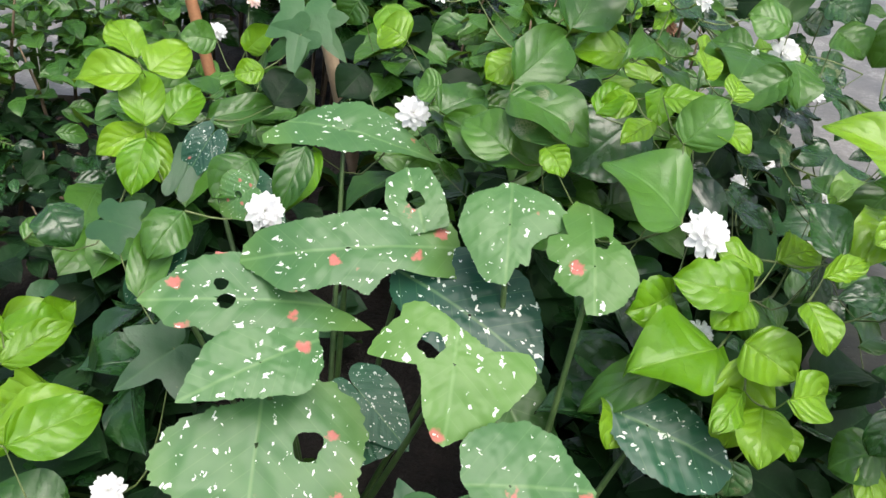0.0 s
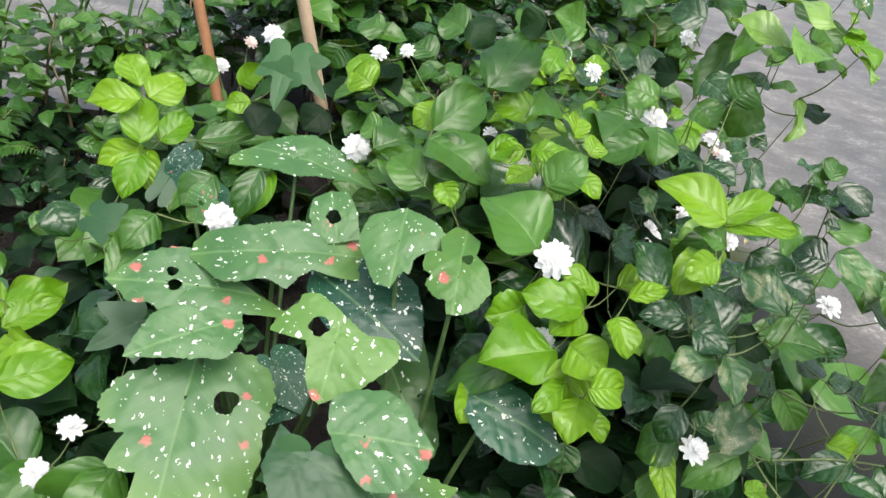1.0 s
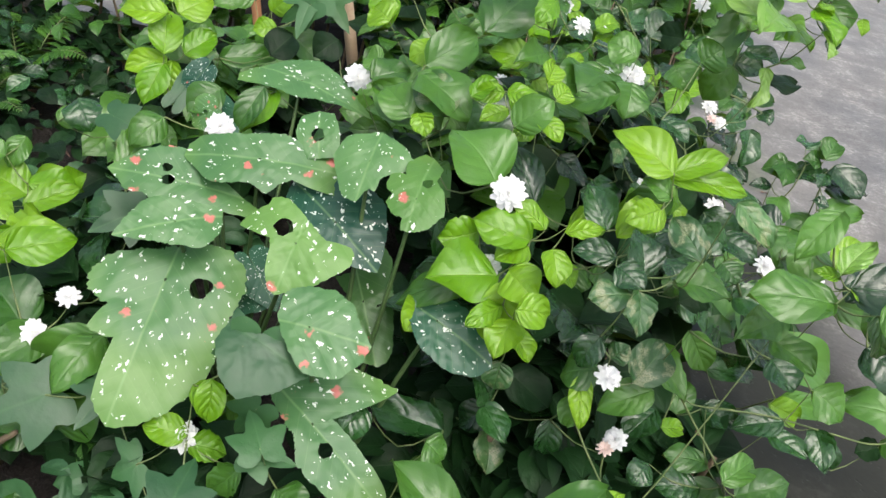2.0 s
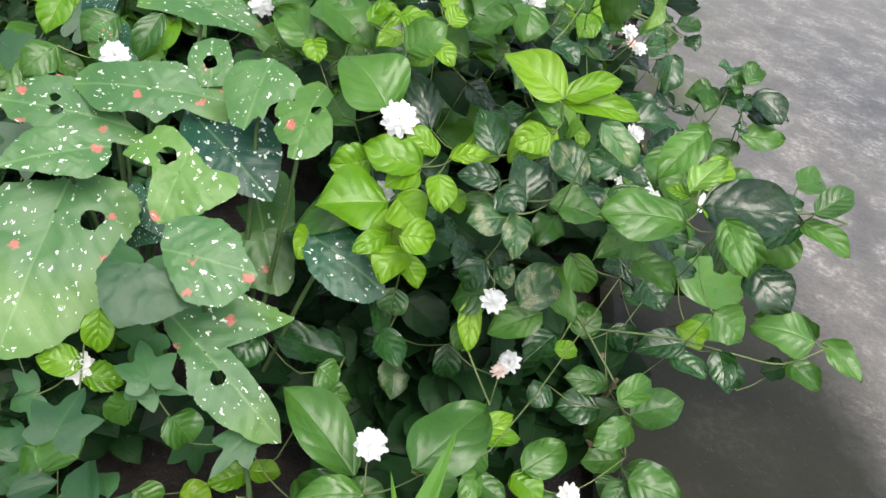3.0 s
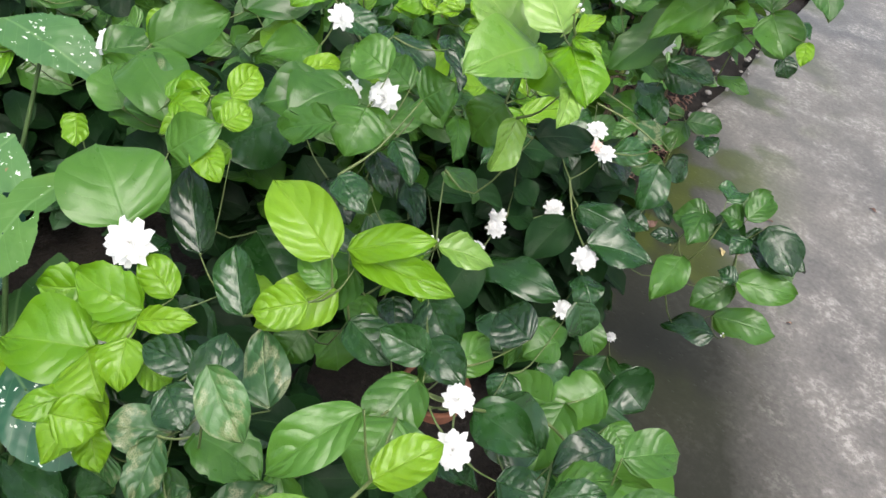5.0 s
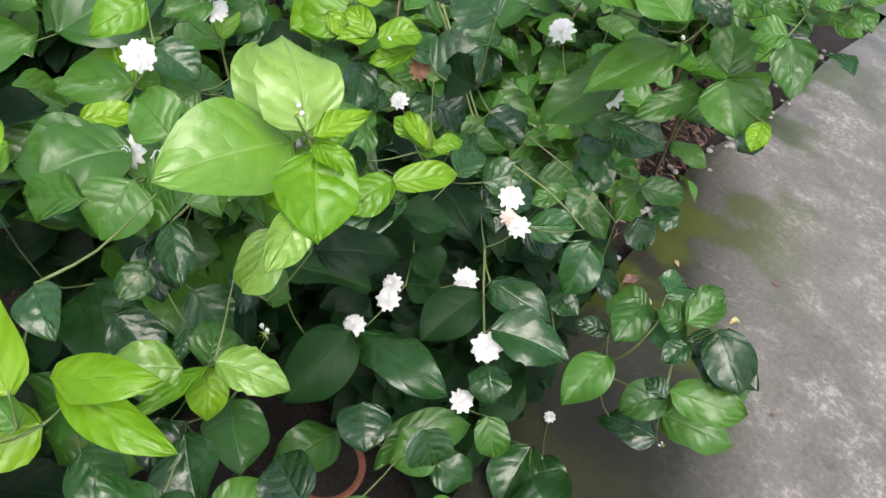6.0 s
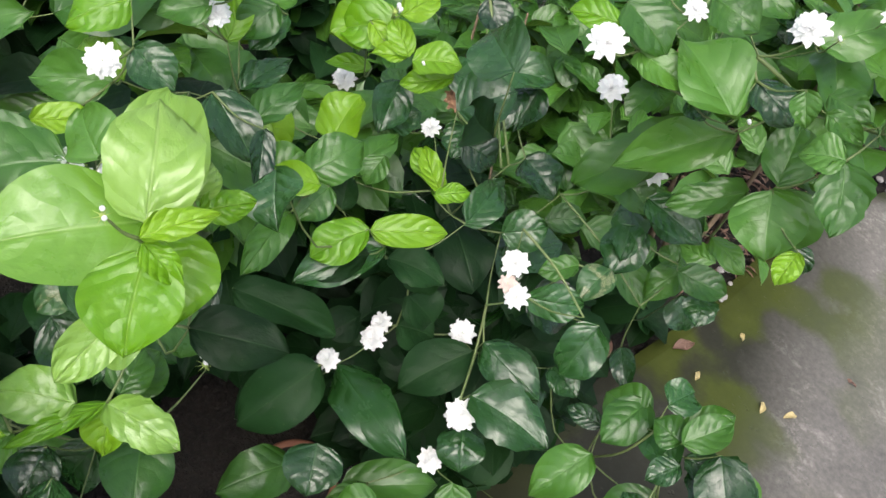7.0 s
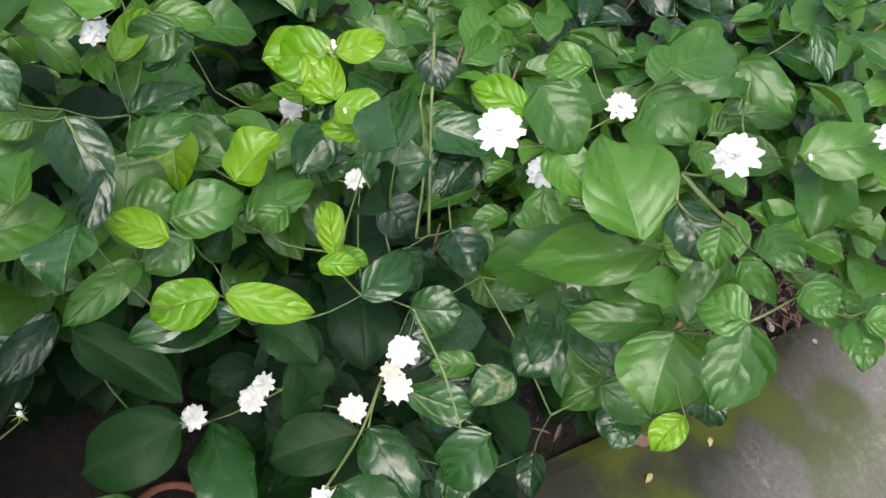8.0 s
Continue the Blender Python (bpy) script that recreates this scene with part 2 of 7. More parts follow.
def concrete_material():
    """Worn yard concrete, darker and duller along the bed, with a green film in patches near its edge."""
    g = Graph("worn_concrete")
    place = g.node("ShaderNodeTexCoord").outputs["Object"]
    xyz = g.node("ShaderNodeSeparateXYZ", {0: place})
    broad, middle, fine = g.noise(place, 1.7, 4.0), g.noise(place, 9.0, 6.0, 0.65), g.noise(place, 85.0, 4.0, 0.7)
    tone = g.math("MULTIPLY_ADD", broad, 0.40, g.math("MULTIPLY_ADD", middle, 0.48, g.math("MULTIPLY", fine, 0.32)))
    colour = g.mix(g.step(tone, 0.42, 0.70), rgb(0.052, 0.048, 0.041), rgb(0.188, 0.173, 0.150))
    scuff = g.math("MULTIPLY", g.step(middle, 0.48, 0.60), g.step(g.noise(place, 62.0, 5.0, 0.78), 0.48, 0.58))
    colour = g.mix(g.math("MULTIPLY", scuff, 0.85), colour, rgb(0.36, 0.335, 0.30))
    pits = g.step(g.cells(place, 70.0).outputs[0], 0.10, 0.18, 1.0, 0.0)
    colour = g.mix(g.math("MULTIPLY", pits, g.step(middle, 0.4, 0.6, 0.0, 0.5)), colour, rgb(0.10, 0.095, 0.09))
    grit = g.step(g.noise(place, 130.0, 3.0, 0.7), 0.36, 0.66, 0.84, 1.16)
    colour = g.mix(1.0, colour, g.node("ShaderNodeCombineXYZ", {0: grit, 1: grit, 2: grit}).outputs[0], "MULTIPLY")
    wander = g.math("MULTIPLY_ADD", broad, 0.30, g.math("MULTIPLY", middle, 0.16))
    dark_band = g.step(g.math("SUBTRACT", g.math("MULTIPLY_ADD", g.math("MAXIMUM", xyz.outputs[1], 0.35), 0.33, xyz.outputs[0]), wander), 1.00, 1.16, 1.0, 0.0)
    dark_band = g.math("MULTIPLY", dark_band, g.math("MULTIPLY", g.step(xyz.outputs[0], 0.2, 0.5), g.step(g.math("SUBTRACT", xyz.outputs[1], broad), -1.7, -1.0)))
    colour = g.mix(g.math("MULTIPLY", dark_band, 0.93), colour, rgb(0.018, 0.019, 0.012))
    rim = g.math("SUBTRACT", xyz.outputs[0], g.math("MULTIPLY_ADD", g.noise(place, 3.0, 3.0), 0.36, 0.62))
    film = g.math("MULTIPLY", g.step(xyz.outputs[0], 0.2, 0.5), g.math("MULTIPLY", g.step(rim, -0.04, 0.16, 1.0, 0.0), g.step(g.math("ADD", g.noise(place, 4.2, 2.0), g.math("MULTIPLY", middle, 0.22)), 0.60, 0.665)))
    film = g.math("MULTIPLY", film, g.step(xyz.outputs[1], 1.05, 1.40))
    colour = g.mix(g.math("MULTIPLY", film, 0.85), colour, g.mix(g.step(middle, 0.35, 0.65), rgb(0.036, 0.047, 0.008), rgb(0.062, 0.078, 0.013)))
    relief = g.math("ADD", g.math("MULTIPLY", middle, 0.5), g.math("MULTIPLY_ADD", fine, 0.5, g.math("MULTIPLY", pits, -0.6)))
    bump = g.node("ShaderNodeBump", {"Strength": 0.5, "Distance": 0.002, "Height": relief}).outputs[0]
    return g.surface(g.node("ShaderNodeBsdfPrincipled", {"Base Color": colour, "Roughness": g.step(broad, 0.35, 0.65, 0.30, 0.46), "Specular IOR Level": g.math("MULTIPLY_ADD", dark_band, -0.58, 0.75), "Normal": bump}).outputs[0])


CONCRETE = concrete_material()


# ---- shapes ----
def mesh_from(name, verts, faces, uvs=None, smooth=True):
    me = bpy.data.meshes.new(name)
    me.from_pydata([tuple(v) for v in verts], [], faces)
    if uvs is not None:
        layer = me.uv_layers.new(name="UVMap")
        for loop in me.loops:
            layer.data[loop.index].uv = uvs[loop.vertex_index]
    for face in me.polygons:
        face.use_smooth = smooth
    me.update()
    return me


def part(name, me, material, parent, matrix=None, label=""):
    ob = new(name, me)
    if material and not me.materials:
        me.materials.append(material)
    ob.parent = parent
    if matrix is not None:
        ob.matrix_basis = parent.matrix_world.inverted() @ matrix if parent else matrix
    if label:
        ob["label"] = label
    return ob


def thing(name, x, y, z, label, category, group="", kind=""):
    ob = new(name)
    ob.empty_display_size = 0.05
    ob.matrix_world = pose(x, y, z)
    bpy.context.view_layer.update()
    return tagged(ob, label, category, group, kind)


def tube(path, radii, sides=6):
    """Vertices and faces of a round rod along a path."""
    verts, faces, count = [], [], len(path)
    for n, p in enumerate(path):
        way = (Vector(path[min(n + 1, count - 1)]) - Vector(path[max(n - 1, 0)])).normalized()
        turn = way.to_track_quat("Z", "Y")
        for s in range(sides):
            angle = 2 * math.pi * s / sides
            verts.append(Vector(p) + turn @ Vector((radii[n] * math.cos(angle), radii[n] * math.sin(angle), 0)))
    for n in range(count - 1):
        for s in range(sides):
            a, b = n * sides + s, n * sides + (s + 1) % sides
            faces.append((a, b, b + sides, a + sides))
    faces.append(tuple(range(sides))[::-1])
    faces.append(tuple(range((count - 1) * sides, count * sides)))
    return verts, faces


def smooth_path(points, steps=5):
    """A gliding line through the points."""
    pts = [Vector(p) for p in points]
    out = []
    for n in range(len(pts) - 1):
        p0, p1, p2, p3 = pts[max(n - 1, 0)], pts[n], pts[n + 1], pts[min(n + 2, len(pts) - 1)]
        for k in range(steps):
            t = k / steps
            out.append(0.5 * (2 * p1 + (p2 - p0) * t + (2 * p0 - 5 * p1 + 4 * p2 - p3) * t * t + (3 * p1 - p0 - 3 * p2 + p3) * t ** 3))
    return out + [pts[-1]]


def rod(name, points, r0, r1, material, parent, sides=6, steps=5, label=""):
    path = smooth_path(points, steps)
    radii = [r0 + (r1 - r0) * n / (len(path) - 1) for n in range(len(path))]
    inv = parent.matrix_world.inverted()
    verts, faces = tube([inv @ p for p in path], radii, sides)
    return part(name, mesh_from(name, verts, faces), material, parent, label=label)


def blade_mesh(name, seed, power, tip, fold, arch, wave, rows=15, cols=4, ragged=0.0):
    """A leaf blade one long and one wide, from its stalk at the origin to its tip on +y."""
    r = random.Random(seed)
    ph, lean = r.uniform(0, 6.28), r.uniform(-0.05, 0.05)
    peak = max((k / 200) ** power * (1 - k / 200) ** tip for k in range(1, 200))
    verts, uvs, faces = [], [], []
    for i in range(rows + 1):
        u = i / rows
        half = 0.5 * max(u, 1e-4) ** power * max(1 - u, 0.0) ** tip / peak * (1 - 0.35 * max(0.0, (u - 0.72) / 0.28) ** 1.5)
        for j in range(-cols, cols + 1):
            v = j / cols
            edge = 1.0 - (ragged * r.random() if abs(j) == cols else 0.0)
            x = v * half * edge
            pucker = 0.004 * math.cos(u * 27 - abs(v) * 6 + ph) * abs(v) * (1 - abs(v)) * 4
            z = fold * abs(x) + arch * u * (1 - u) - 0.10 * u ** 3 + wave * math.sin(7 * u + ph + (1.5 if v > 0 else 0)) * v * v + pucker
            verts.append((x + lean * math.sin(u * 3.1), u, z))
            uvs.append((0.5 + 0.5 * v, u))
    w = 2 * cols + 1
    for i in range(rows):
        for j in range(w - 1):
            a = i * w + j
            faces.append((a, a + 1, a + 1 + w, a + w))
    return mesh_from(name, verts, faces, uvs)


def frond_place(base, tip, width, normal):
    """The place of a blade from its stalk to its tip, with its face towards normal."""
    base, tip, normal = Vector(base), Vector(tip), Vector(normal)
    y = tip - base
    length = y.length
    y.normalize()
    x = y.cross(normal).normalized()
    z = x.cross(y)
    m = Matrix((x * width, y * length, z * (0.5 * (width + length)))).transposed().to_4x4()
    m.translation = base
    return m


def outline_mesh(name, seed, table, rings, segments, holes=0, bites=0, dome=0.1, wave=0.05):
    """A lobed blade round its stalk at the origin, tip on +y, with eaten holes and bites."""
    r = random.Random(seed)
    angles, lengths = zip(*table)
    gone = [(r.uniform(-0.26, 0.26), r.uniform(-0.15, 0.42), r.uniform(0.03, 0.095)) for _ in range(holes)]
    bite = [(r.uniform(-165, 165), r.uniform(4, 15), r.uniform(0.15, 0.55)) for _ in range(bites)]
    phase = r.uniform(0, 6.28)
    verts, uvs, faces = [], [], []
    for i in range(rings + 1):
        for s in range(segments):
            deg = -180 + 360 * s / segments
            reach = float(np.interp(abs(deg), angles, lengths))
            reach *= 1 + 0.012 * math.sin(9 * radians(deg) + phase) + (0.012 * math.sin(41 * radians(deg)) if bites else 0)
            for middle, spread, depth in bite:
                reach *= 1 - depth * min(1.0, 1.6 * max(0.0, 1 - ((deg - middle) / spread) ** 2))
            d = reach * (0.02 + 0.98 * (i / rings))
            x, y = d * math.sin(radians(deg)), d * math.cos(radians(deg))
            for hx, hy, hr in gone:
                off = math.hypot(x - hx, y - hy)
                if 1e-5 < off < hr * 1.25:
                    x, y = (hx + (x - hx) / off * hr * 1.02, hy + (y - hy) / off * hr * 1.02) if off > hr * 0.55 else (x, y)
            z = 0.12 * abs(x) - dome * (x * x + y * y) + wave * math.sin(3 * radians(deg) + phase) * d * d * 2 - 0.12 * max(y, 0) ** 2
            z -= 0.0035 * math.cos(y * 40 - abs(x) * 36) * min(1, d * 4)
            verts.append((x, y, z))
            uvs.append((0.5 + x, 0.5 + y))
    for i in range(rings):
        for s in range(segments):
            a, b = i * segments + s, i * segments + (s + 1) % segments
            if s == segments - 1 and i > 2:
                continue
            quad = (a, b, b + segments, a + segments)
            cx, cy = sum(verts[q][0] for q in quad) / 4, sum(verts[q][1] for q in quad) / 4
            if not any(math.hypot(cx - hx, cy - hy) < hr * 0.93 for hx, hy, hr in gone):
                faces.append(quad)
    return mesh_from(name, verts, faces, uvs)


HEART = ((0, 0.74), (14, 0.63), (35, 0.52), (60, 0.47), (90, 0.45), (120, 0.45), (145, 0.45), (160, 0.42), (172, 0.36), (180, 0.24))
IVY_LOBES = ((0, 0.80), (12, 0.58), (28, 0.34), (45, 0.50), (58, 0.62), (72, 0.46), (92, 0.34), (112, 0.44), (128, 0.40), (150, 0.30), (180, 0.10))

JASMINE = [blade_mesh("jasmine_blade", 11, 0.50, 0.60, 0.18, 0.14, 0.07), blade_mesh("jasmine_blade", 12, 0.46, 0.64, 0.20, 0.24, 0.09),
           blade_mesh("jasmine_blade", 13, 0.55, 0.60, 0.26, 0.12, 0.10), blade_mesh("jasmine_blade", 14, 0.50, 0.56, 0.08, 0.32, 0.13),
           blade_mesh("jasmine_blade", 15, 0.46, 0.60, 0.28, 0.18, 0.12, ragged=0.16), blade_mesh("jasmine_blade", 16, 0.52, 0.70, 0.34, 0.10, 0.14),
           blade_mesh("jasmine_blade", 17, 0.50, 0.64, -0.12, 0.30, 0.12, ragged=0.07)]
BLADES = {m.name: [b.copy() for b in JASMINE] for m in (DARK, GLOSSY, MID, YOUNG, PALE, SCARRED)}
BLADES[IVY.name] = [outline_mesh("ivy_blade", 20 + n, IVY_LOBES, 4, 44, dome=0.25) for n in range(3)]
for key, blades in BLADES.items():
    for blade in blades:
        blade.materials.append(bpy.data.materials[key])
PICK = random.Random(5)


def leaf(bush, base, tip, width, material, normal):
    """One leaf of a bush, with its short stalk's foot remembered for the twigs."""
    blades = BLADES[material.name]
    blade = blades[PICK.randrange(len(blades))]
    m = frond_place(base, tip, width, normal)
    if material is IVY:
        m = m @ Matrix.Diagonal((1.2, 1.25, 1.0, 1.0))
    part("leaf", blade, None, bush, m)
    grown[bush.name].append((Vector(base), Vector(tip), width))


def petal_ring(verts, faces, count, inner, outer, lift, width, turn, cup):
    for n in range(count):
        angle = turn + 2 * math.pi * n / count
        c, s = math.cos(angle), math.sin(angle)
        first = len(verts)
        for k, (u, w) in enumerate(((0.0, 0.25), (0.35, 0.8), (0.7, 1.0), (0.93, 0.6))):
            d = inner + (outer - inner) * u
            for side in (-1, 0, 1):
                x, y = d, side * w * width
                z = lift * u - cup * u * u + (0.10 * abs(side) * width)
                verts.append((x * c - y * s, x * s + y * c, z))
        d = outer
        verts.append((d * c, d * s, lift - cup))
        for k in range(3):
            a = first + 3 * k
            faces += [(a, a + 1, a + 4, a + 3), (a + 1, a + 2, a + 5, a + 4)]
        a = first + 9
        faces += [(a, a + 1, a + 3), (a + 1, a + 2, a + 3)]


def bloom_mesh(name, seed, full):
    """A double jasmine flower, one across: several rings of blunt petals."""
    r = random.Random(seed)
    verts, faces = [], []
    petal_ring(verts, faces, 9, 0.03, 0.50, 0.05, 0.105, r.random(), 0.10)
    petal_ring(verts, faces, 9, 0.03, 0.42, 0.17, 0.095, r.random() + 0.4, 0.08)
    petal_ring(verts, faces, 8, 0.03, 0.33, 0.26, 0.085, r.random(), 0.02)
    if full:
        petal_ring(verts, faces, 6, 0.02, 0.22, 0.30, 0.09, r.random(), -0.04)
        petal_ring(verts, faces, 4, 0.01, 0.12, 0.30, 0.07, r.random(), -0.06)
    verts = [(x * (1 + r.uniform(-0.11, 0.09)), y * (1 + r.uniform(-0.11, 0.09)), z + r.uniform(-0.035, 0.035)) for x, y, z in verts]
    return mesh_from(name, verts, faces)


def calyx_mesh(name):
    """Thin green sepals round a short tube."""
    verts, faces = tube([(0, 0, -0.55), (0, 0, -0.25), (0, 0, 0.0)], [0.035, 0.05, 0.09], 6)
    for n in range(8):
        angle = 2 * math.pi * n / 8
        c, s = math.cos(angle), math.sin(angle)
        k = len(verts)
        verts += [(0.05 * c - 0.02 * s, 0.05 * s + 0.02 * c, -0.08), (0.05 * c + 0.02 * s, 0.05 * s - 0.02 * c, -0.08), (0.34 * c, 0.34 * s, 0.05), (0.05 * c, 0.05 * s, -0.12)]
        faces += [(k, k + 1, k + 2), (k + 1, k + 3, k + 2), (k + 3, k, k + 2)]
    return mesh_from(name, verts, faces)


def bud_mesh(name):
    verts, faces = tube([(0, 0, -0.3), (0, 0, -0.1), (0, 0, 0.1), (0, 0, 0.32), (0, 0, 0.46), (0, 0, 0.52)], [0.05, 0.07, 0.16, 0.20, 0.13, 0.02], 8)
    return mesh_from(name, verts, faces)


BLOOMS = {"WHITE": [bloom_mesh("bloom", n, True) for n in range(3)], "PINK": [bloom_mesh("bloom", 7, False)], "BROWN": [bloom_mesh("bloom", 9, False)]}
for key, petals in (("WHITE", PETAL), ("PINK", PETAL_PINK), ("BROWN", PETAL_BROWN)):
    for me in BLOOMS[key]:
        me.materials.append(petals)
CALYX_MESH, BUD_MESH = calyx_mesh("calyx"), bud_mesh("bud")
CALYX_MESH.materials.append(CALYX)
BUD_MESH.materials.append(PETAL)
WHITE, PINK, BROWN, BUDS = "WHITE", "PINK", "BROWN", "BUDS"


def facing(place, normal, size, spin):
    m = Vector(normal).to_track_quat("Z", "Y").to_matrix().to_4x4() @ pose(0, 0, 0, 0, 0, spin) @ Matrix.Diagonal((size, size, size, 1))
    m.translation = Vector(place)
    return m


def flower(bush, place, size, look_of, normal):
    """A double white flower, a fading one, or a cluster of buds in their sepals."""
    spin = PICK.uniform(0, 360)
    if look_of == "BUDS":
        head = part("calyx", CALYX_MESH, None, bush, facing(place, normal, size * 1.6, spin), "pale green spiky sepals with closed buds")
        for n in range(2):
            off = Vector((PICK.uniform(-0.3, 0.3), PICK.uniform(-0.3, 0.3), 0.1)) * size
            bud = part("bud", BUD_MESH, None, head)
            bud.matrix_basis = Matrix.Translation(off / (size * 1.6)) @ Matrix.Diagonal((0.45, 0.45, 0.45, 1))
    else:
        blooms = BLOOMS[look_of]
        labels = {"WHITE": "double white jasmine flower", "PINK": "fading pinkish jasmine flower", "BROWN": "dried brown jasmine flower"}
        head = part("flower", blooms[PICK.randrange(len(blooms))], None, bush, facing(place, normal, size * 1.12, spin), labels[look_of])
        under = part("calyx", CALYX_MESH, None, head)
        under.matrix_basis = Matrix.Translation((0, 0, -0.02))
    foot = Vector(place) - Vector(normal) * size * 0.6
    grown[bush.name].append((foot, Vector(place), size))


def stem(bush, radius, *points):
    rod("stem", points, radius * 1.2, radius, TWIG, bush)
    for p in points[:1] + points[-1:]:
        grown[bush.name].append((Vector(p), Vector(p), 0.0))


def twigs(bush, root):
    """Thin twigs that join every leaf's foot to its nearest neighbour on the way down to the root."""
    feet = sorted((f for f, _, _ in grown[bush.name]), key=lambda p: (p - root).length)
    joined = [root]
    inv = bush.matrix_world.inverted()
    verts, faces = [], []
    for p in feet:
        near = min(joined, key=lambda q: (q - p).length + 0.35 * (q - root).length)
        joined.append(p)
        gap = (near - p).length
        if gap < 0.004:
            continue
        middle = (near + p) / 2 - Vector((0, 0, (0.12 if gap < 0.09 else 0.42) * gap))
        path = smooth_path([near, middle, p], 3)
        thick = 0.0010 + 0.002 * min(gap, 0.14)
        v, f = tube([inv @ q for q in path], [thick * (1 - 0.1 * n) for n in range(len(path))], 5)
        shift = len(verts)
        verts += v
        faces += [tuple(i + shift for i in face) for face in f]
    part("twig_mass", mesh_from("twig_mass", verts, faces), TWIG, bush)["kind"] = "stuff"
    reach = 0.45 * sum(f.z for f in feet) / len(feet)
    for n in range(3):
        top = Vector((root.x + PICK.uniform(-0.05, 0.05), root.y + PICK.uniform(-0.05, 0.05), reach))
        foot = Vector((root.x + PICK.uniform(-0.02, 0.02), root.y + PICK.uniform(-0.02, 0.02), -0.012))
        rod("trunk", [foot, (foot + top) / 2 + Vector((PICK.uniform(-0.02, 0.02), PICK.uniform(-0.02, 0.02), 0)), top], 0.007, 0.003, BARK, bush)


def joined_blades(name, rows, material, bush, label, mesh_rows=5):
    """Many small leaves in one mesh: rows of (base, tip, width, normal)."""
    shapes = [blade_mesh("shape", 40 + n, 0.58 + 0.05 * n, 0.64, 0.3, 0.1 + 0.05 * n, 0.06, rows=mesh_rows, cols=2) for n in range(3)]
    stock = []
    for me in shapes:
        uv = [None] * len(me.vertices)
        for loop in me.loops:
            uv[loop.vertex_index] = tuple(me.uv_layers[0].data[loop.index].uv)
        stock.append(([v.co.copy() for v in me.vertices], [tuple(p.vertices) for p in me.polygons], uv))
    inv = bush.matrix_world.inverted()
    verts, faces, uvs = [], [], []
    for n, (base, tip, width, normal) in enumerate(rows):
        m = inv @ frond_place(base, tip, width, normal)
        v, f, u = stock[n % 3]
        shift = len(verts)
        verts += [m @ p for p in v]
        faces += [tuple(i + shift for i in face) for face in f]
        uvs += u
    ob = part(name, mesh_from(name, verts, faces, uvs), material, bush, label=label)
    ob["kind"] = "stuff"
    return ob


OUTWARD = Vector((0.1, -0.72, 0.69)).normalized()
ACROSS = OUTWARD.cross(Vector((0, 0, 1))).normalized()
ALONG = OUTWARD.cross(ACROSS)


def canopy():
    """How far out, and where across the planting's face, every outer leaf lies."""
    rows = []
    for feet in grown.values():
        for foot, tip, width in feet:
            for k in (0.15, 0.5, 0.85):
                p = foot.lerp(tip, k)
                rows.append((p.dot(ACROSS), p.dot(ALONG), p.dot(OUTWARD), 0.024 + 0.4 * width))
    return np.array(rows)


def shaded(p, outer):
    """Whether a place lies behind all the outer leaves that stand over it."""
    near = np.hypot(outer[:, 0] - p.dot(ACROSS), outer[:, 1] - p.dot(ALONG)) < outer[:, 3]
    return bool(near.any()) and bool((outer[near, 2] > p.dot(OUTWARD) + 0.018).all())


def undergrowth(bush, count, seed, green=0.7, drop=(0.012, 0.05)):
    """Leaves that hang below a bush's outer ones, the inner coloured dark for shade."""
    outer = canopy()
    r = random.Random(seed)
    rows, fresh = [], []
    feet = grown[bush.name]
    root = bush.location
    for n in range(count):
        foot, tip, width = feet[r.randrange(len(feet))]
        middle = (foot + tip) / 2
        if middle.z > 0.47:
            continue
        inward = r.uniform(0.05, 0.6)
        base = Vector((middle.x + (root.x - middle.x) * inward + r.gauss(0, 0.02), middle.y + (root.y - middle.y) * inward + r.gauss(0.02, 0.02), middle.z * r.uniform(0.12, 0.88 if green >= 0.5 else 0.74) - r.uniform(*drop)))
        if base.z < 0.025 or base.x > 0.60 or (0.32 < base.x < 0.62 and 0.68 < base.y < 1.03):
            continue
        angle = r.uniform(0, 6.28)
        length = r.uniform(0.044, 0.082)
        end = base + Vector((math.cos(angle), math.sin(angle), r.uniform(-0.7, 0.2))).normalized() * length
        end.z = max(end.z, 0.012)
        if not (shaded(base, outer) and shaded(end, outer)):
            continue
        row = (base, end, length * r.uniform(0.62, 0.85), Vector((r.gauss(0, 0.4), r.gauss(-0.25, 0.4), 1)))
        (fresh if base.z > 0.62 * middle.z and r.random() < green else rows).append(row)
    joined_blades("inner_leaves", rows, DARK, bush, "inner leaves coloured dark for the shade inside the bush")
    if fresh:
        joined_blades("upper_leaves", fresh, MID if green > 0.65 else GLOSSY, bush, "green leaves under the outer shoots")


grown = {}


def jasmine(x, y, label):
    bush = thing("jasmine_bush", x, y, 0, label, "shrub", "jasmine bushes")
    grown[bush.name] = []
    return bush


# ---- ground ----
BED_EDGE = 0.625


def bed_side(y):
    """The wavering line where the yard's concrete meets the bed."""
    return BED_EDGE + 0.008 * math.sin(9 * y) + 0.012 * math.sin(3.1 * y + 1) + max(0.0, y - 1.95) * 0.18


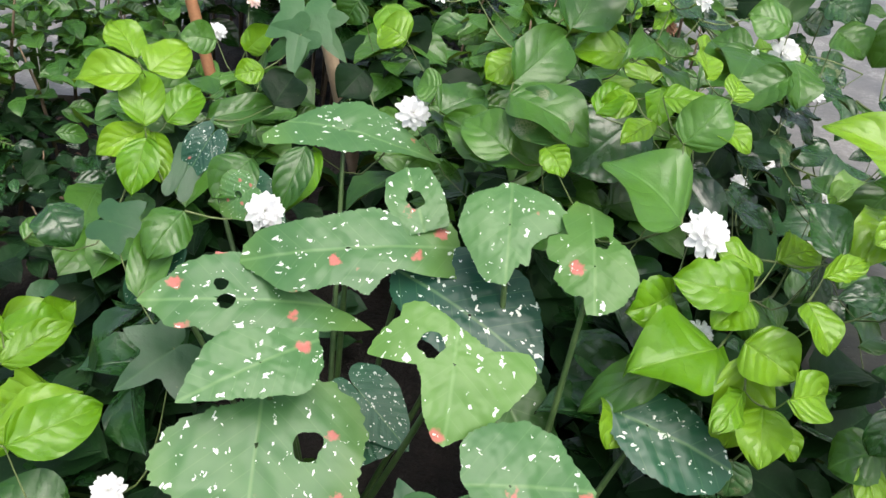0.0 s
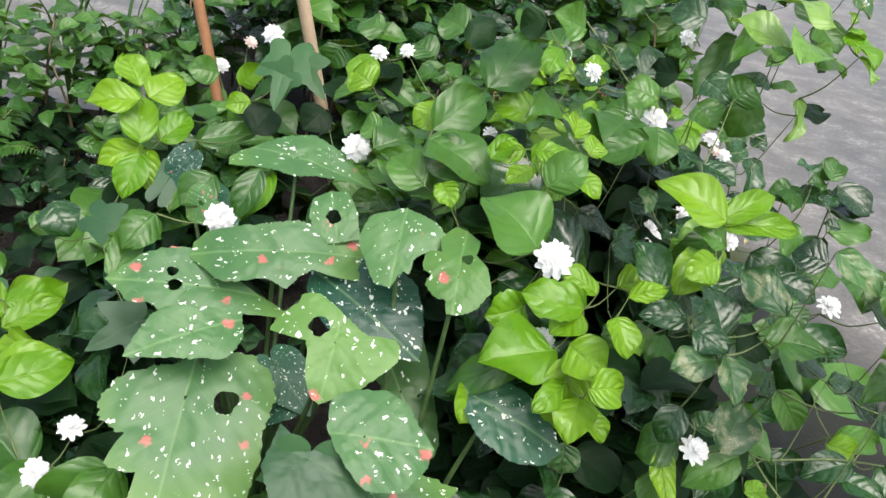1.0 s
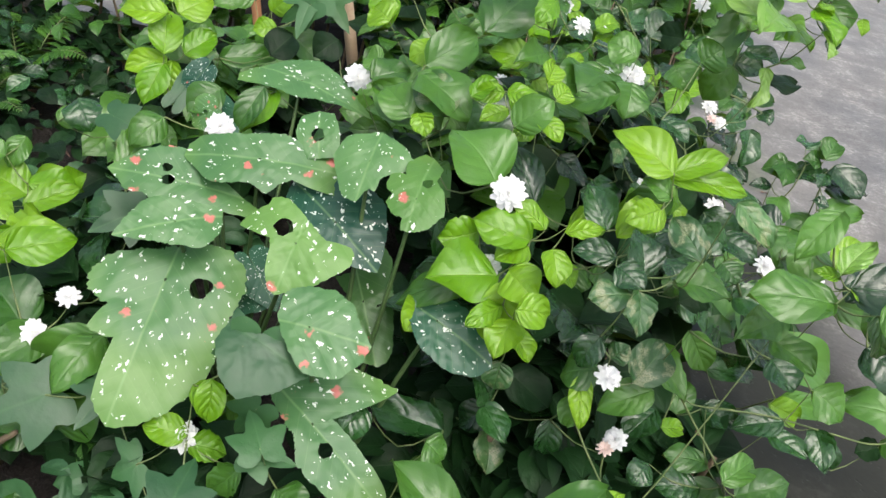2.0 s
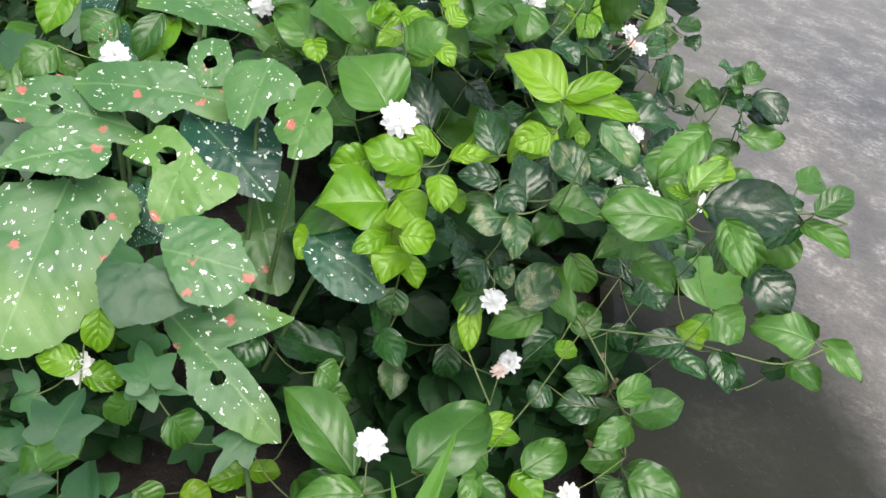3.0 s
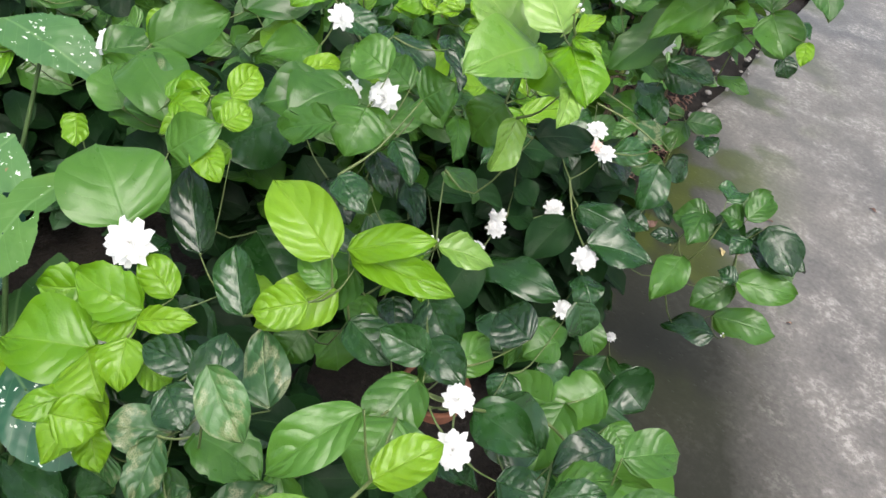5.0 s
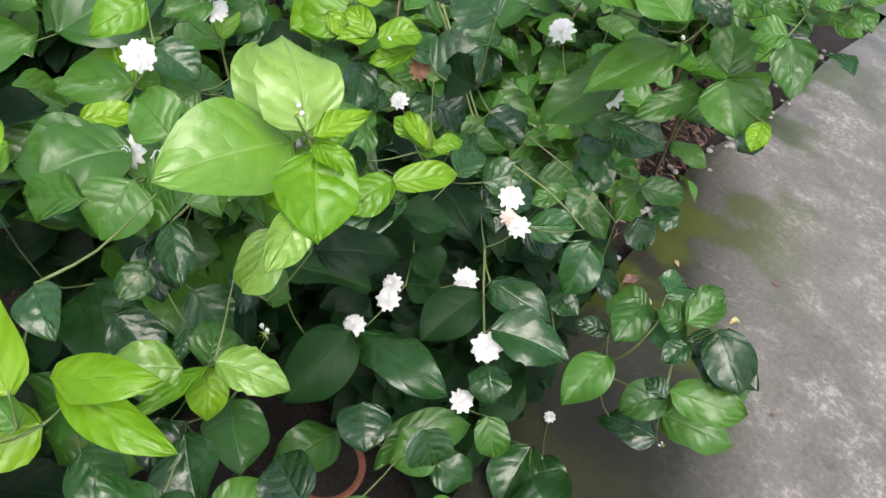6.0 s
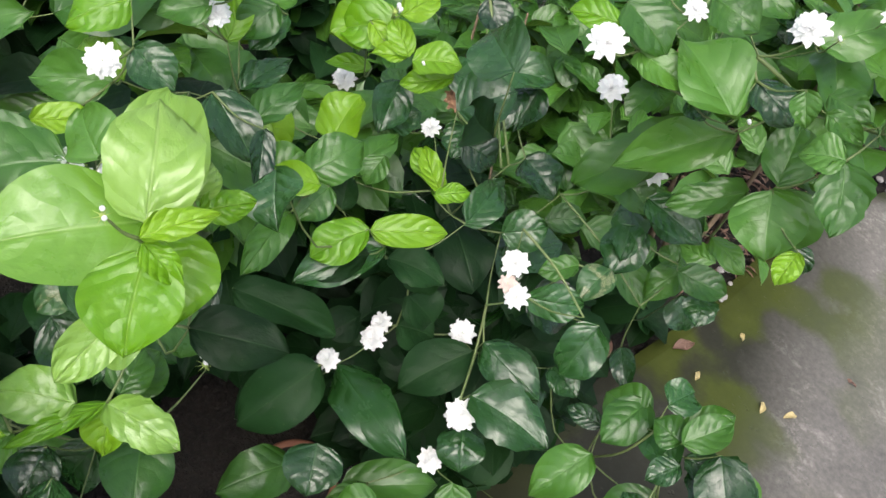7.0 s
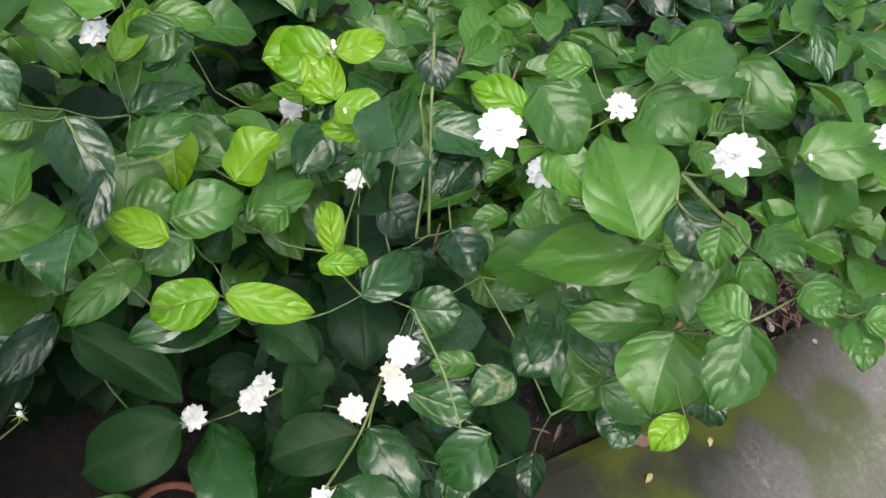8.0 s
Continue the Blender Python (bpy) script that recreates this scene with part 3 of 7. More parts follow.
def ground_sheet():
    """The yard, one sheet out to the horizon, with a hollow left open for the bed."""
    verts, faces = [], []
    ys = [-40.0, -3.0] + [-1.2 + 0.1 * n for n in range(45)] + [6.0, 60.0]
    for y in ys:
        side, far_left = bed_side(y), -1.4 if y < 1.65 else -0.6
        for x in (-60.0, -4.0, far_left, side, side + 0.02, side + 0.12, 1.6, 4.0, 60.0):
            drop = 0.004 if abs(x - side) < 1e-6 else 0.0
            verts.append((x, y, -drop))
    for n in range(len(ys) - 1):
        inside = -1.2 <= ys[n] and ys[n + 1] <= 3.15
        for k in range(8):
            if inside and k == 2:
                continue
            a = n * 9 + k
            faces.append((a, a + 1, a + 10, a + 9))
    edge = [n for n, y in enumerate(ys) if -1.2 <= y <= 3.15]
    for k in (2, 3):
        first = len(verts)
        for n in edge:
            x, y, z = verts[n * 9 + k]
            verts.append((x, y, -0.09))
        for m, n in enumerate(edge[:-1]):
            quad = (n * 9 + k, (n + 1) * 9 + k, first + m + 1, first + m)
            faces.append(quad if k == 3 else quad[::-1])
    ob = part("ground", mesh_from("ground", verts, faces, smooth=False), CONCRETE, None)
    return tagged(ob, "worn grey concrete yard with green algae film", "ground", kind="structure")


def soil_bed():
    verts, faces = [], []
    nx, ny = 70, 130
    for j in range(ny + 1):
        y = -1.2 + 4.36 * j / ny
        for i in range(nx + 1):
            x = -1.45 + (bed_side(y) + 0.02 + 1.45) * i / nx
            z = -0.030 + 0.022 * noise.noise((x * 6, y * 6, 0)) + 0.012 * noise.noise((x * 22, y * 22, 3))
            verts.append((x, y, min(z, -0.008)))
    for j in range(ny):
        for i in range(nx):
            a = j * (nx + 1) + i
            faces.append((a, a + 1, a + nx + 2, a + nx + 1))
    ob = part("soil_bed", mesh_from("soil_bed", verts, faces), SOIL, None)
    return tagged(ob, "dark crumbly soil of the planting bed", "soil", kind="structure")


ground_sheet()
soil_bed()

# ---- jasmine bushes ----
jasmine_a = jasmine(0.344, 0.584, "leafy jasmine bush with lime-green young shoots and white flowers")
jasmine_b = jasmine(0.524, 1.124, "dense jasmine bush with dark glossy leaves and white flowers")
jasmine_c = jasmine(0.212, 0.956, "bright green jasmine bush behind the spotted caladium")
jasmine_d = jasmine(-0.268, 1.052, "small light green jasmine bush beside the canes")
jasmine_e = jasmine(-0.172, 0.428, "low jasmine bush with rounded leaves among ivy")
jasmine_f = jasmine(0.608, 0.62, "jasmine bush with long sprays hanging over the concrete")
jasmine_g = jasmine(0.356, 0.26, "low jasmine bush with broad green leaves on dark soil")
jasmine_h = jasmine(0.14, 1.364, "jasmine bush with many small white flowers at the back")
jasmine_i = jasmine(0.548, 1.52, "jasmine bush with pale broad leaves at the concrete's edge")
leaf(jasmine_a, (0.175, 0.673, 0.425), (0.190, 0.653, 0.410), 0.028, YOUNG, (-0.01, -0.68, 0.73))
leaf(jasmine_a, (0.256, 0.744, 0.447), (0.223, 0.733, 0.438), 0.025, YOUNG, (0.05, -0.86, 0.51))
leaf(jasmine_a, (0.279, 0.759, 0.455), (0.274, 0.728, 0.429), 0.029, YOUNG, (-0.02, -0.55, 0.83))
leaf(jasmine_a, (0.267, 0.719, 0.438), (0.240, 0.694, 0.427), 0.024, YOUNG, (-0.03, -0.53, 0.85))
leaf(jasmine_a, (0.302, 0.711, 0.431), (0.280, 0.688, 0.420), 0.025, YOUNG, (0.33, -0.71, 0.62))
leaf(jasmine_a, (0.221, 0.730, 0.436), (0.246, 0.750, 0.456), 0.028, YOUNG, (-0.19, -0.61, 0.77))
leaf(jasmine_a, (0.452, 0.658, 0.425), (0.422, 0.653, 0.375), 0.046, MID, (-0.01, -0.92, 0.39))
leaf(jasmine_a, (0.431, 0.795, 0.510), (0.454, 0.775, 0.496), 0.041, MID, (-0.12, -0.71, 0.70))
leaf(jasmine_a, (0.314, 0.528, 0.356), (0.346, 0.504, 0.347), 0.047, YOUNG, (-0.01, -0.73, 0.68))
leaf(jasmine_a, (0.425, 0.468, 0.412), (0.432, 0.435, 0.388), 0.028, SCARRED, (0.16, -0.40, 0.90))
leaf(jasmine_a, (0.435, 0.544, 0.423), (0.463, 0.532, 0.425), 0.025, GLOSSY, (-0.24, -0.71, 0.66))
leaf(jasmine_a, (0.423, 0.496, 0.296), (0.389, 0.498, 0.274), 0.043, MID, (0.03, -0.51, 0.86))
leaf(jasmine_a, (0.413, 0.502, 0.257), (0.415, 0.491, 0.218), 0.032, MID, (0.16, -0.37, 0.91))
leaf(jasmine_a, (0.426, 0.476, 0.328), (0.438, 0.479, 0.345), 0.025, SCARRED, (-0.09, -0.70, 0.71))
leaf(jasmine_a, (0.210, 0.469, 0.188), (0.195, 0.430, 0.168), 0.040, GLOSSY, (0.16, -0.71, 0.69))
leaf(jasmine_a, (0.337, 0.544, 0.166), (0.308, 0.533, 0.137), 0.037, GLOSSY, (0.04, -0.62, 0.78))
leaf(jasmine_a, (0.401, 0.524, 0.192), (0.407, 0.512, 0.149), 0.032, GLOSSY, (0.16, -0.60, 0.78))
leaf(jasmine_a, (0.333, 0.521, 0.251), (0.334, 0.512, 0.218), 0.033, SCARRED, (0.04, -0.69, 0.72))
leaf(jasmine_a, (0.301, 0.667, 0.462), (0.331, 0.653, 0.448), 0.026, YOUNG, (0.11, -0.54, 0.83))
leaf(jasmine_a, (0.299, 0.709, 0.482), (0.303, 0.740, 0.498), 0.027, YOUNG, (0.49, -0.57, 0.66))
leaf(jasmine_a, (0.262, 0.687, 0.471), (0.299, 0.678, 0.473), 0.026, YOUNG, (0.23, -0.53, 0.81))
leaf(jasmine_a, (0.399, 0.780, 0.441), (0.432, 0.764, 0.418), 0.029, GLOSSY, (0.40, -0.41, 0.82))
leaf(jasmine_a, (0.412, 0.487, 0.341), (0.399, 0.476, 0.307), 0.029, GLOSSY, (-0.13, -0.67, 0.73))
leaf(jasmine_a, (0.405, 0.501, 0.410), (0.433, 0.485, 0.405), 0.031, GLOSSY, (0.12, -0.54, 0.84))
leaf(jasmine_a, (0.362, 0.620, 0.370), (0.403, 0.642, 0.373), 0.038, YOUNG, (-0.02, -0.62, 0.79))
leaf(jasmine_a, (0.318, 0.523, 0.348), (0.322, 0.510, 0.267), 0.048, YOUNG, (-0.02, -0.58, 0.82))
leaf(jasmine_a, (0.274, 0.582, 0.357), (0.237, 0.557, 0.353), 0.043, YOUNG, (0.00, -0.88, 0.48))
leaf(jasmine_a, (0.279, 0.660, 0.445), (0.311, 0.674, 0.480), 0.042, MID, (0.21, -0.60, 0.77))
leaf(jasmine_a, (0.314, 0.679, 0.478), (0.324, 0.700, 0.489), 0.026, YOUNG, (0.26, -0.64, 0.73))
leaf(jasmine_a, (0.448, 0.731, 0.539), (0.466, 0.737, 0.559), 0.040, MID, (0.00, -0.85, 0.53))
leaf(jasmine_a, (0.336, 0.519, 0.198), (0.311, 0.521, 0.229), 0.044, GLOSSY, (0.40, -0.45, 0.79))
leaf(jasmine_a, (0.281, 0.433, 0.201), (0.304, 0.430, 0.187), 0.036, MID, (0.01, -0.28, 0.96))
leaf(jasmine_a, (0.455, 0.770, 0.341), (0.444, 0.804, 0.354), 0.039, MID, (0.26, -0.21, 0.94))
leaf(jasmine_a, (0.429, 0.696, 0.396), (0.415, 0.675, 0.365), 0.037, YOUNG, (0.65, -0.06, 0.76))
leaf(jasmine_a, (0.418, 0.723, 0.272), (0.439, 0.709, 0.240), 0.050, MID, (0.44, -0.21, 0.87))
leaf(jasmine_a, (0.398, 0.706, 0.277), (0.394, 0.678, 0.252), 0.044, MID, (0.22, 0.04, 0.97))
leaf(jasmine_a, (0.391, 0.798, 0.507), (0.353, 0.804, 0.515), 0.041, MID, (0.28, -0.74, 0.61))
leaf(jasmine_a, (0.421, 0.668, 0.492), (0.452, 0.653, 0.485), 0.026, GLOSSY, (0.23, -0.52, 0.82))
leaf(jasmine_a, (0.450, 0.640, 0.414), (0.411, 0.589, 0.397), 0.045, YOUNG, (0.27, -0.22, 0.94))
leaf(jasmine_a, (0.289, 0.550, 0.332), (0.210, 0.526, 0.280), 0.038, MID, (0.48, -0.37, 0.80))
leaf(jasmine_a, (0.359, 0.531, 0.373), (0.382, 0.535, 0.359), 0.026, YOUNG, (0.33, -0.42, 0.85))
leaf(jasmine_a, (0.240, 0.537, 0.284), (0.234, 0.502, 0.272), 0.044, YOUNG, (0.53, -0.32, 0.79))
leaf(jasmine_a, (0.450, 0.472, 0.428), (0.499, 0.465, 0.433), 0.039, MID, (0.03, -0.29, 0.96))
leaf(jasmine_b, (0.472, 1.085, 0.465), (0.432, 1.097, 0.460), 0.049, DARK, (-0.04, -0.90, 0.44))
leaf(jasmine_b, (0.566, 1.076, 0.361), (0.605, 1.111, 0.366), 0.034, GLOSSY, (0.18, -0.86, 0.48))
leaf(jasmine_b, (0.607, 0.917, 0.204), (0.579, 0.884, 0.195), 0.046, MID, (-0.20, -0.63, 0.75))
leaf(jasmine_b, (0.624, 1.000, 0.181), (0.655, 0.986, 0.145), 0.037, MID, (0.09, -0.45, 0.89))
leaf(jasmine_b, (0.473, 1.034, 0.345), (0.503, 1.035, 0.313), 0.034, DARK, (0.29, -0.69, 0.67))
leaf(jasmine_b, (0.693, 1.192, 0.494), (0.711, 1.192, 0.473), 0.027, GLOSSY, (-0.13, -0.75, 0.65))
leaf(jasmine_b, (0.771, 1.133, 0.280), (0.838, 1.173, 0.254), 0.060, MID, (-0.17, -0.43, 0.89))
leaf(jasmine_b, (0.639, 1.209, 0.597), (0.672, 1.206, 0.602), 0.025, MID, (-0.01, -0.67, 0.74))
leaf(jasmine_b, (0.689, 1.192, 0.609), (0.711, 1.208, 0.615), 0.019, MID, (0.38, -0.73, 0.56))
leaf(jasmine_b, (0.634, 1.211, 0.248), (0.668, 1.185, 0.236), 0.026, GLOSSY, (-0.05, -0.56, 0.83))
leaf(jasmine_b, (0.532, 1.196, 0.610), (0.574, 1.200, 0.609), 0.039, MID, (0.21, -0.67, 0.71))
leaf(jasmine_b, (0.711, 1.178, 0.634), (0.727, 1.208, 0.634), 0.023, MID, (0.05, -0.46, 0.88))
leaf(jasmine_b, (0.681, 1.187, 0.611), (0.703, 1.192, 0.617), 0.024, MID, (0.04, -0.75, 0.66))
leaf(jasmine_b, (0.364, 1.141, 0.429), (0.392, 1.178, 0.417), 0.039, GLOSSY, (0.24, -0.42, 0.87))
leaf(jasmine_b, (0.500, 1.178, 0.605), (0.474, 1.163, 0.591), 0.024, MID, (0.30, -0.43, 0.85))
leaf(jasmine_b, (0.336, 1.121, 0.342), (0.349, 1.145, 0.363), 0.033, GLOSSY, (0.41, -0.00, 0.91))
leaf(jasmine_b, (0.386, 1.171, 0.365), (0.405, 1.139, 0.352), 0.038, GLOSSY, (0.19, -0.60, 0.77))
leaf(jasmine_b, (0.481, 1.034, 0.291), (0.511, 1.051, 0.268), 0.046, DARK, (0.32, -0.15, 0.93))
leaf(jasmine_b, (0.710, 1.119, 0.340), (0.717, 1.151, 0.344), 0.035, GLOSSY, (-0.04, -0.34, 0.94))
leaf(jasmine_b, (0.426, 1.091, 0.451), (0.451, 1.124, 0.483), 0.054, GLOSSY, (-0.11, -0.88, 0.46))
leaf(jasmine_b, (0.481, 1.060, 0.549), (0.434, 1.078, 0.549), 0.051, GLOSSY, (-0.28, -0.75, 0.59))
leaf(jasmine_b, (0.454, 0.879, 0.517), (0.485, 0.857, 0.503), 0.044, GLOSSY, (0.07, -0.82, 0.57))
leaf(jasmine_b, (0.691, 1.042, 0.079), (0.740, 1.016, 0.072), 0.078, GLOSSY, (-0.09, -0.61, 0.79))
leaf(jasmine_b, (0.689, 1.113, 0.028), (0.727, 1.082, 0.014), 0.046, GLOSSY, (-0.14, -0.61, 0.78))
leaf(jasmine_b, (0.425, 0.960, 0.427), (0.433, 0.925, 0.417), 0.032, MID, (0.41, -0.28, 0.87))
leaf(jasmine_b, (0.525, 0.911, 0.207), (0.555, 0.878, 0.195), 0.054, GLOSSY, (0.24, -0.24, 0.94))
leaf(jasmine_b, (0.473, 0.953, 0.211), (0.456, 0.870, 0.192), 0.063, DARK, (0.15, -0.31, 0.94))
leaf(jasmine_b, (0.492, 1.133, 0.332), (0.519, 1.165, 0.349), 0.042, GLOSSY, (0.45, -0.56, 0.70))
leaf(jasmine_b, (0.557, 1.107, 0.332), (0.599, 1.135, 0.315), 0.052, GLOSSY, (0.09, -0.50, 0.86))
leaf(jasmine_b, (0.419, 1.131, 0.389), (0.448, 1.152, 0.378), 0.041, GLOSSY, (0.35, -0.46, 0.82))
leaf(jasmine_b, (0.323, 1.135, 0.386), (0.352, 1.090, 0.364), 0.041, GLOSSY, (0.50, -0.34, 0.79))
leaf(jasmine_b, (0.662, 1.167, 0.545), (0.694, 1.162, 0.503), 0.052, MID, (0.01, -0.69, 0.72))
leaf(jasmine_b, (0.578, 1.222, 0.412), (0.628, 1.225, 0.411), 0.046, GLOSSY, (0.04, -0.72, 0.70))
leaf(jasmine_b, (0.672, 1.097, 0.052), (0.677, 1.026, 0.016), 0.063, GLOSSY, (-0.11, -0.57, 0.82))
leaf(jasmine_b, (0.595, 0.976, 0.093), (0.644, 0.997, 0.071), 0.047, GLOSSY, (0.12, -0.63, 0.77))
leaf(jasmine_b, (0.452, 1.127, 0.362), (0.482, 1.146, 0.340), 0.041, GLOSSY, (0.29, -0.22, 0.93))
leaf(jasmine_b, (0.575, 1.225, 0.493), (0.518, 1.160, 0.416), 0.060, MID, (0.12, -0.27, 0.96))
leaf(jasmine_b, (0.537, 1.194, 0.636), (0.544, 1.245, 0.645), 0.039, MID, (-0.02, -0.60, 0.80))
leaf(jasmine_b, (0.704, 1.186, 0.614), (0.732, 1.183, 0.613), 0.021, MID, (-0.00, -0.66, 0.75))
leaf(jasmine_b, (0.485, 1.029, 0.250), (0.514, 1.055, 0.246), 0.050, DARK, (0.02, -0.29, 0.96))
leaf(jasmine_b, (0.622, 1.125, 0.345), (0.626, 1.091, 0.296), 0.046, GLOSSY, (0.28, -0.29, 0.91))
leaf(jasmine_c, (0.002, 0.943, 0.379), (-0.019, 0.911, 0.359), 0.047, DARK, (0.20, -0.86, 0.47))
leaf(jasmine_c, (0.009, 1.141, 0.400), (0.036, 1.097, 0.363), 0.050, YOUNG, (0.07, -0.80, 0.59))
leaf(jasmine_c, (0.089, 0.849, 0.401), (0.063, 0.857, 0.399), 0.036, MID, (0.12, -0.70, 0.70))
leaf(jasmine_c, (0.262, 0.882, 0.553), (0.231, 0.886, 0.538), 0.037, DARK, (0.04, -0.86, 0.51))
leaf(jasmine_c, (0.173, 0.885, 0.538), (0.207, 0.879, 0.519), 0.045, DARK, (-0.07, -0.72, 0.69))
leaf(jasmine_c, (0.131, 1.009, 0.452), (0.100, 1.028, 0.464), 0.044, MID, (0.20, -0.70, 0.68))
leaf(jasmine_c, (0.042, 1.081, 0.374), (0.007, 1.102, 0.387), 0.057, YOUNG, (0.16, -0.87, 0.47))
leaf(jasmine_c, (0.314, 0.950, 0.535), (0.273, 0.936, 0.551), 0.047, MID, (0.13, -0.84, 0.53))
leaf(jasmine_c, (0.172, 0.927, 0.514), (0.136, 0.946, 0.523), 0.048, MID, (0.29, -0.88, 0.38))
leaf(jasmine_c, (0.378, 0.932, 0.412), (0.389, 0.969, 0.424), 0.038, MID, (0.26, -0.24, 0.93))
leaf(jasmine_c, (0.288, 0.842, 0.395), (0.224, 0.804, 0.345), 0.081, GLOSSY, (0.51, -0.34, 0.79))
leaf(jasmine_c, (0.339, 0.824, 0.352), (0.381, 0.800, 0.332), 0.036, GLOSSY, (0.28, -0.40, 0.87))
leaf(jasmine_c, (0.260, 0.832, 0.232), (0.343, 0.784, 0.211), 0.080, GLOSSY, (0.21, -0.32, 0.93))
leaf(jasmine_c, (0.389, 0.825, 0.332), (0.434, 0.831, 0.288), 0.053, GLOSSY, (0.44, -0.38, 0.82))
leaf(jasmine_c, (0.426, 0.933, 0.431), (0.382, 0.922, 0.425), 0.035, MID, (0.40, 0.15, 0.91))
leaf(jasmine_d, (-0.217, 0.865, 0.310), (-0.219, 0.813, 0.269), 0.042, YOUNG, (0.20, -0.77, 0.61))
leaf(jasmine_d, (-0.243, 1.250, 0.295), (-0.288, 1.226, 0.305), 0.049, MID, (0.31, -0.80, 0.51))
leaf(jasmine_d, (-0.183, 1.175, 0.309), (-0.145, 1.178, 0.346), 0.042, YOUNG, (0.26, -0.74, 0.62))
leaf(jasmine_d, (-0.140, 1.089, 0.316), (-0.174, 1.072, 0.310), 0.034, YOUNG, (0.37, -0.69, 0.62))
leaf(jasmine_d, (-0.097, 1.136, 0.380), (-0.103, 1.065, 0.323), 0.073, IVY, (-0.07, -0.81, 0.58))
leaf(jasmine_d, (-0.096, 1.202, 0.354), (-0.045, 1.158, 0.319), 0.067, IVY, (0.23, -0.91, 0.35))
leaf(jasmine_d, (-0.096, 1.112, 0.359), (-0.149, 1.107, 0.318), 0.054, IVY, (0.27, -0.75, 0.60))
leaf(jasmine_d, (-0.301, 0.743, 0.246), (-0.283, 0.767, 0.258), 0.032, MID, (0.49, -0.63, 0.61))
leaf(jasmine_d, (-0.235, 0.940, 0.354), (-0.203, 0.982, 0.376), 0.054, YOUNG, (0.07, -0.68, 0.73))
leaf(jasmine_d, (-0.105, 0.972, 0.316), (-0.087, 1.012, 0.344), 0.055, DARK, (0.20, -0.59, 0.78))
leaf(jasmine_e, (-0.329, 0.730, 0.158), (-0.252, 0.715, 0.171), 0.051, YOUNG, (0.43, -0.54, 0.72))
leaf(jasmine_e, (-0.237, 0.562, 0.205), (-0.259, 0.530, 0.170), 0.043, YOUNG, (0.39, -0.72, 0.58))
leaf(jasmine_e, (-0.312, 0.693, 0.244), (-0.321, 0.665, 0.209), 0.032, MID, (0.49, -0.41, 0.77))
leaf(jasmine_e, (-0.308, 0.606, 0.204), (-0.263, 0.588, 0.197), 0.033, YOUNG, (0.52, -0.61, 0.60))
leaf(jasmine_e, (-0.167, 0.428, 0.080), (-0.113, 0.442, 0.101), 0.062, IVY, (0.50, -0.37, 0.78))
leaf(jasmine_e, (-0.194, 0.696, 0.305), (-0.141, 0.680, 0.304), 0.044, IVY, (0.20, -0.64, 0.74))
leaf(jasmine_e, (0.075, 0.400, 0.232), (0.081, 0.379, 0.194), 0.029, YOUNG, (0.24, -0.51, 0.83))
leaf(jasmine_e, (-0.153, 0.637, 0.267), (-0.146, 0.702, 0.315), 0.036, MID, (0.25, -0.54, 0.80))
leaf(jasmine_e, (0.114, 0.389, 0.138), (0.087, 0.378, 0.103), 0.038, MID, (0.22, -0.52, 0.83))
leaf(jasmine_e, (0.112, 0.413, 0.281), (0.108, 0.392, 0.225), 0.063, IVY, (0.16, -0.40, 0.90))
leaf(jasmine_e, (0.117, 0.411, 0.198), (0.096, 0.400, 0.159), 0.043, IVY, (0.34, -0.48, 0.81))
leaf(jasmine_e, (0.006, 0.385, 0.099), (-0.017, 0.369, 0.088), 0.057, IVY, (0.27, -0.37, 0.89))
leaf(jasmine_e, (0.045, 0.354, 0.062), (0.008, 0.331, 0.038), 0.043, MID, (0.28, -0.27, 0.92))
leaf(jasmine_e, (0.048, 0.419, 0.196), (0.081, 0.410, 0.185), 0.030, YOUNG, (0.22, -0.68, 0.70))
leaf(jasmine_e, (-0.277, 0.713, 0.173), (-0.250, 0.716, 0.197), 0.040, YOUNG, (0.51, -0.51, 0.69))
leaf(jasmine_e, (-0.200, 0.561, 0.232), (-0.243, 0.549, 0.195), 0.062, YOUNG, (0.19, -0.37, 0.91))
leaf(jasmine_e, (-0.291, 0.587, 0.197), (-0.322, 0.605, 0.209), 0.044, YOUNG, (0.39, -0.61, 0.69))
leaf(jasmine_e, (-0.321, 0.664, 0.227), (-0.349, 0.652, 0.241), 0.038, MID, (0.54, -0.43, 0.73))
leaf(jasmine_e, (-0.078, 0.742, 0.357), (-0.103, 0.703, 0.335), 0.044, MID, (0.35, -0.52, 0.78))
leaf(jasmine_e, (-0.123, 0.685, 0.329), (-0.144, 0.645, 0.304), 0.043, MID, (0.24, -0.85, 0.48))
leaf(jasmine_e, (0.072, 0.350, 0.067), (0.023, 0.360, 0.068), 0.053, MID, (0.43, -0.41, 0.80))
leaf(jasmine_e, (0.063, 0.321, 0.038), (0.099, 0.318, 0.033), 0.046, MID, (0.29, -0.17, 0.94))
leaf(jasmine_e, (-0.162, 0.475, 0.140), (-0.212, 0.455, 0.094), 0.060, MID, (0.17, -0.47, 0.86))
leaf(jasmine_e, (-0.090, 0.477, 0.165), (-0.152, 0.454, 0.100), 0.062, MID, (0.35, -0.52, 0.78))
leaf(jasmine_e, (-0.192, 0.456, 0.095), (-0.225, 0.440, 0.059), 0.044, YOUNG, (0.12, -0.62, 0.78))
leaf(jasmine_e, (-0.139, 0.425, 0.078), (-0.177, 0.402, 0.051), 0.072, MID, (0.46, -0.41, 0.79))
leaf(jasmine_e, (-0.103, 0.419, 0.072), (-0.068, 0.438, 0.110), 0.058, MID, (0.52, -0.26, 0.81))
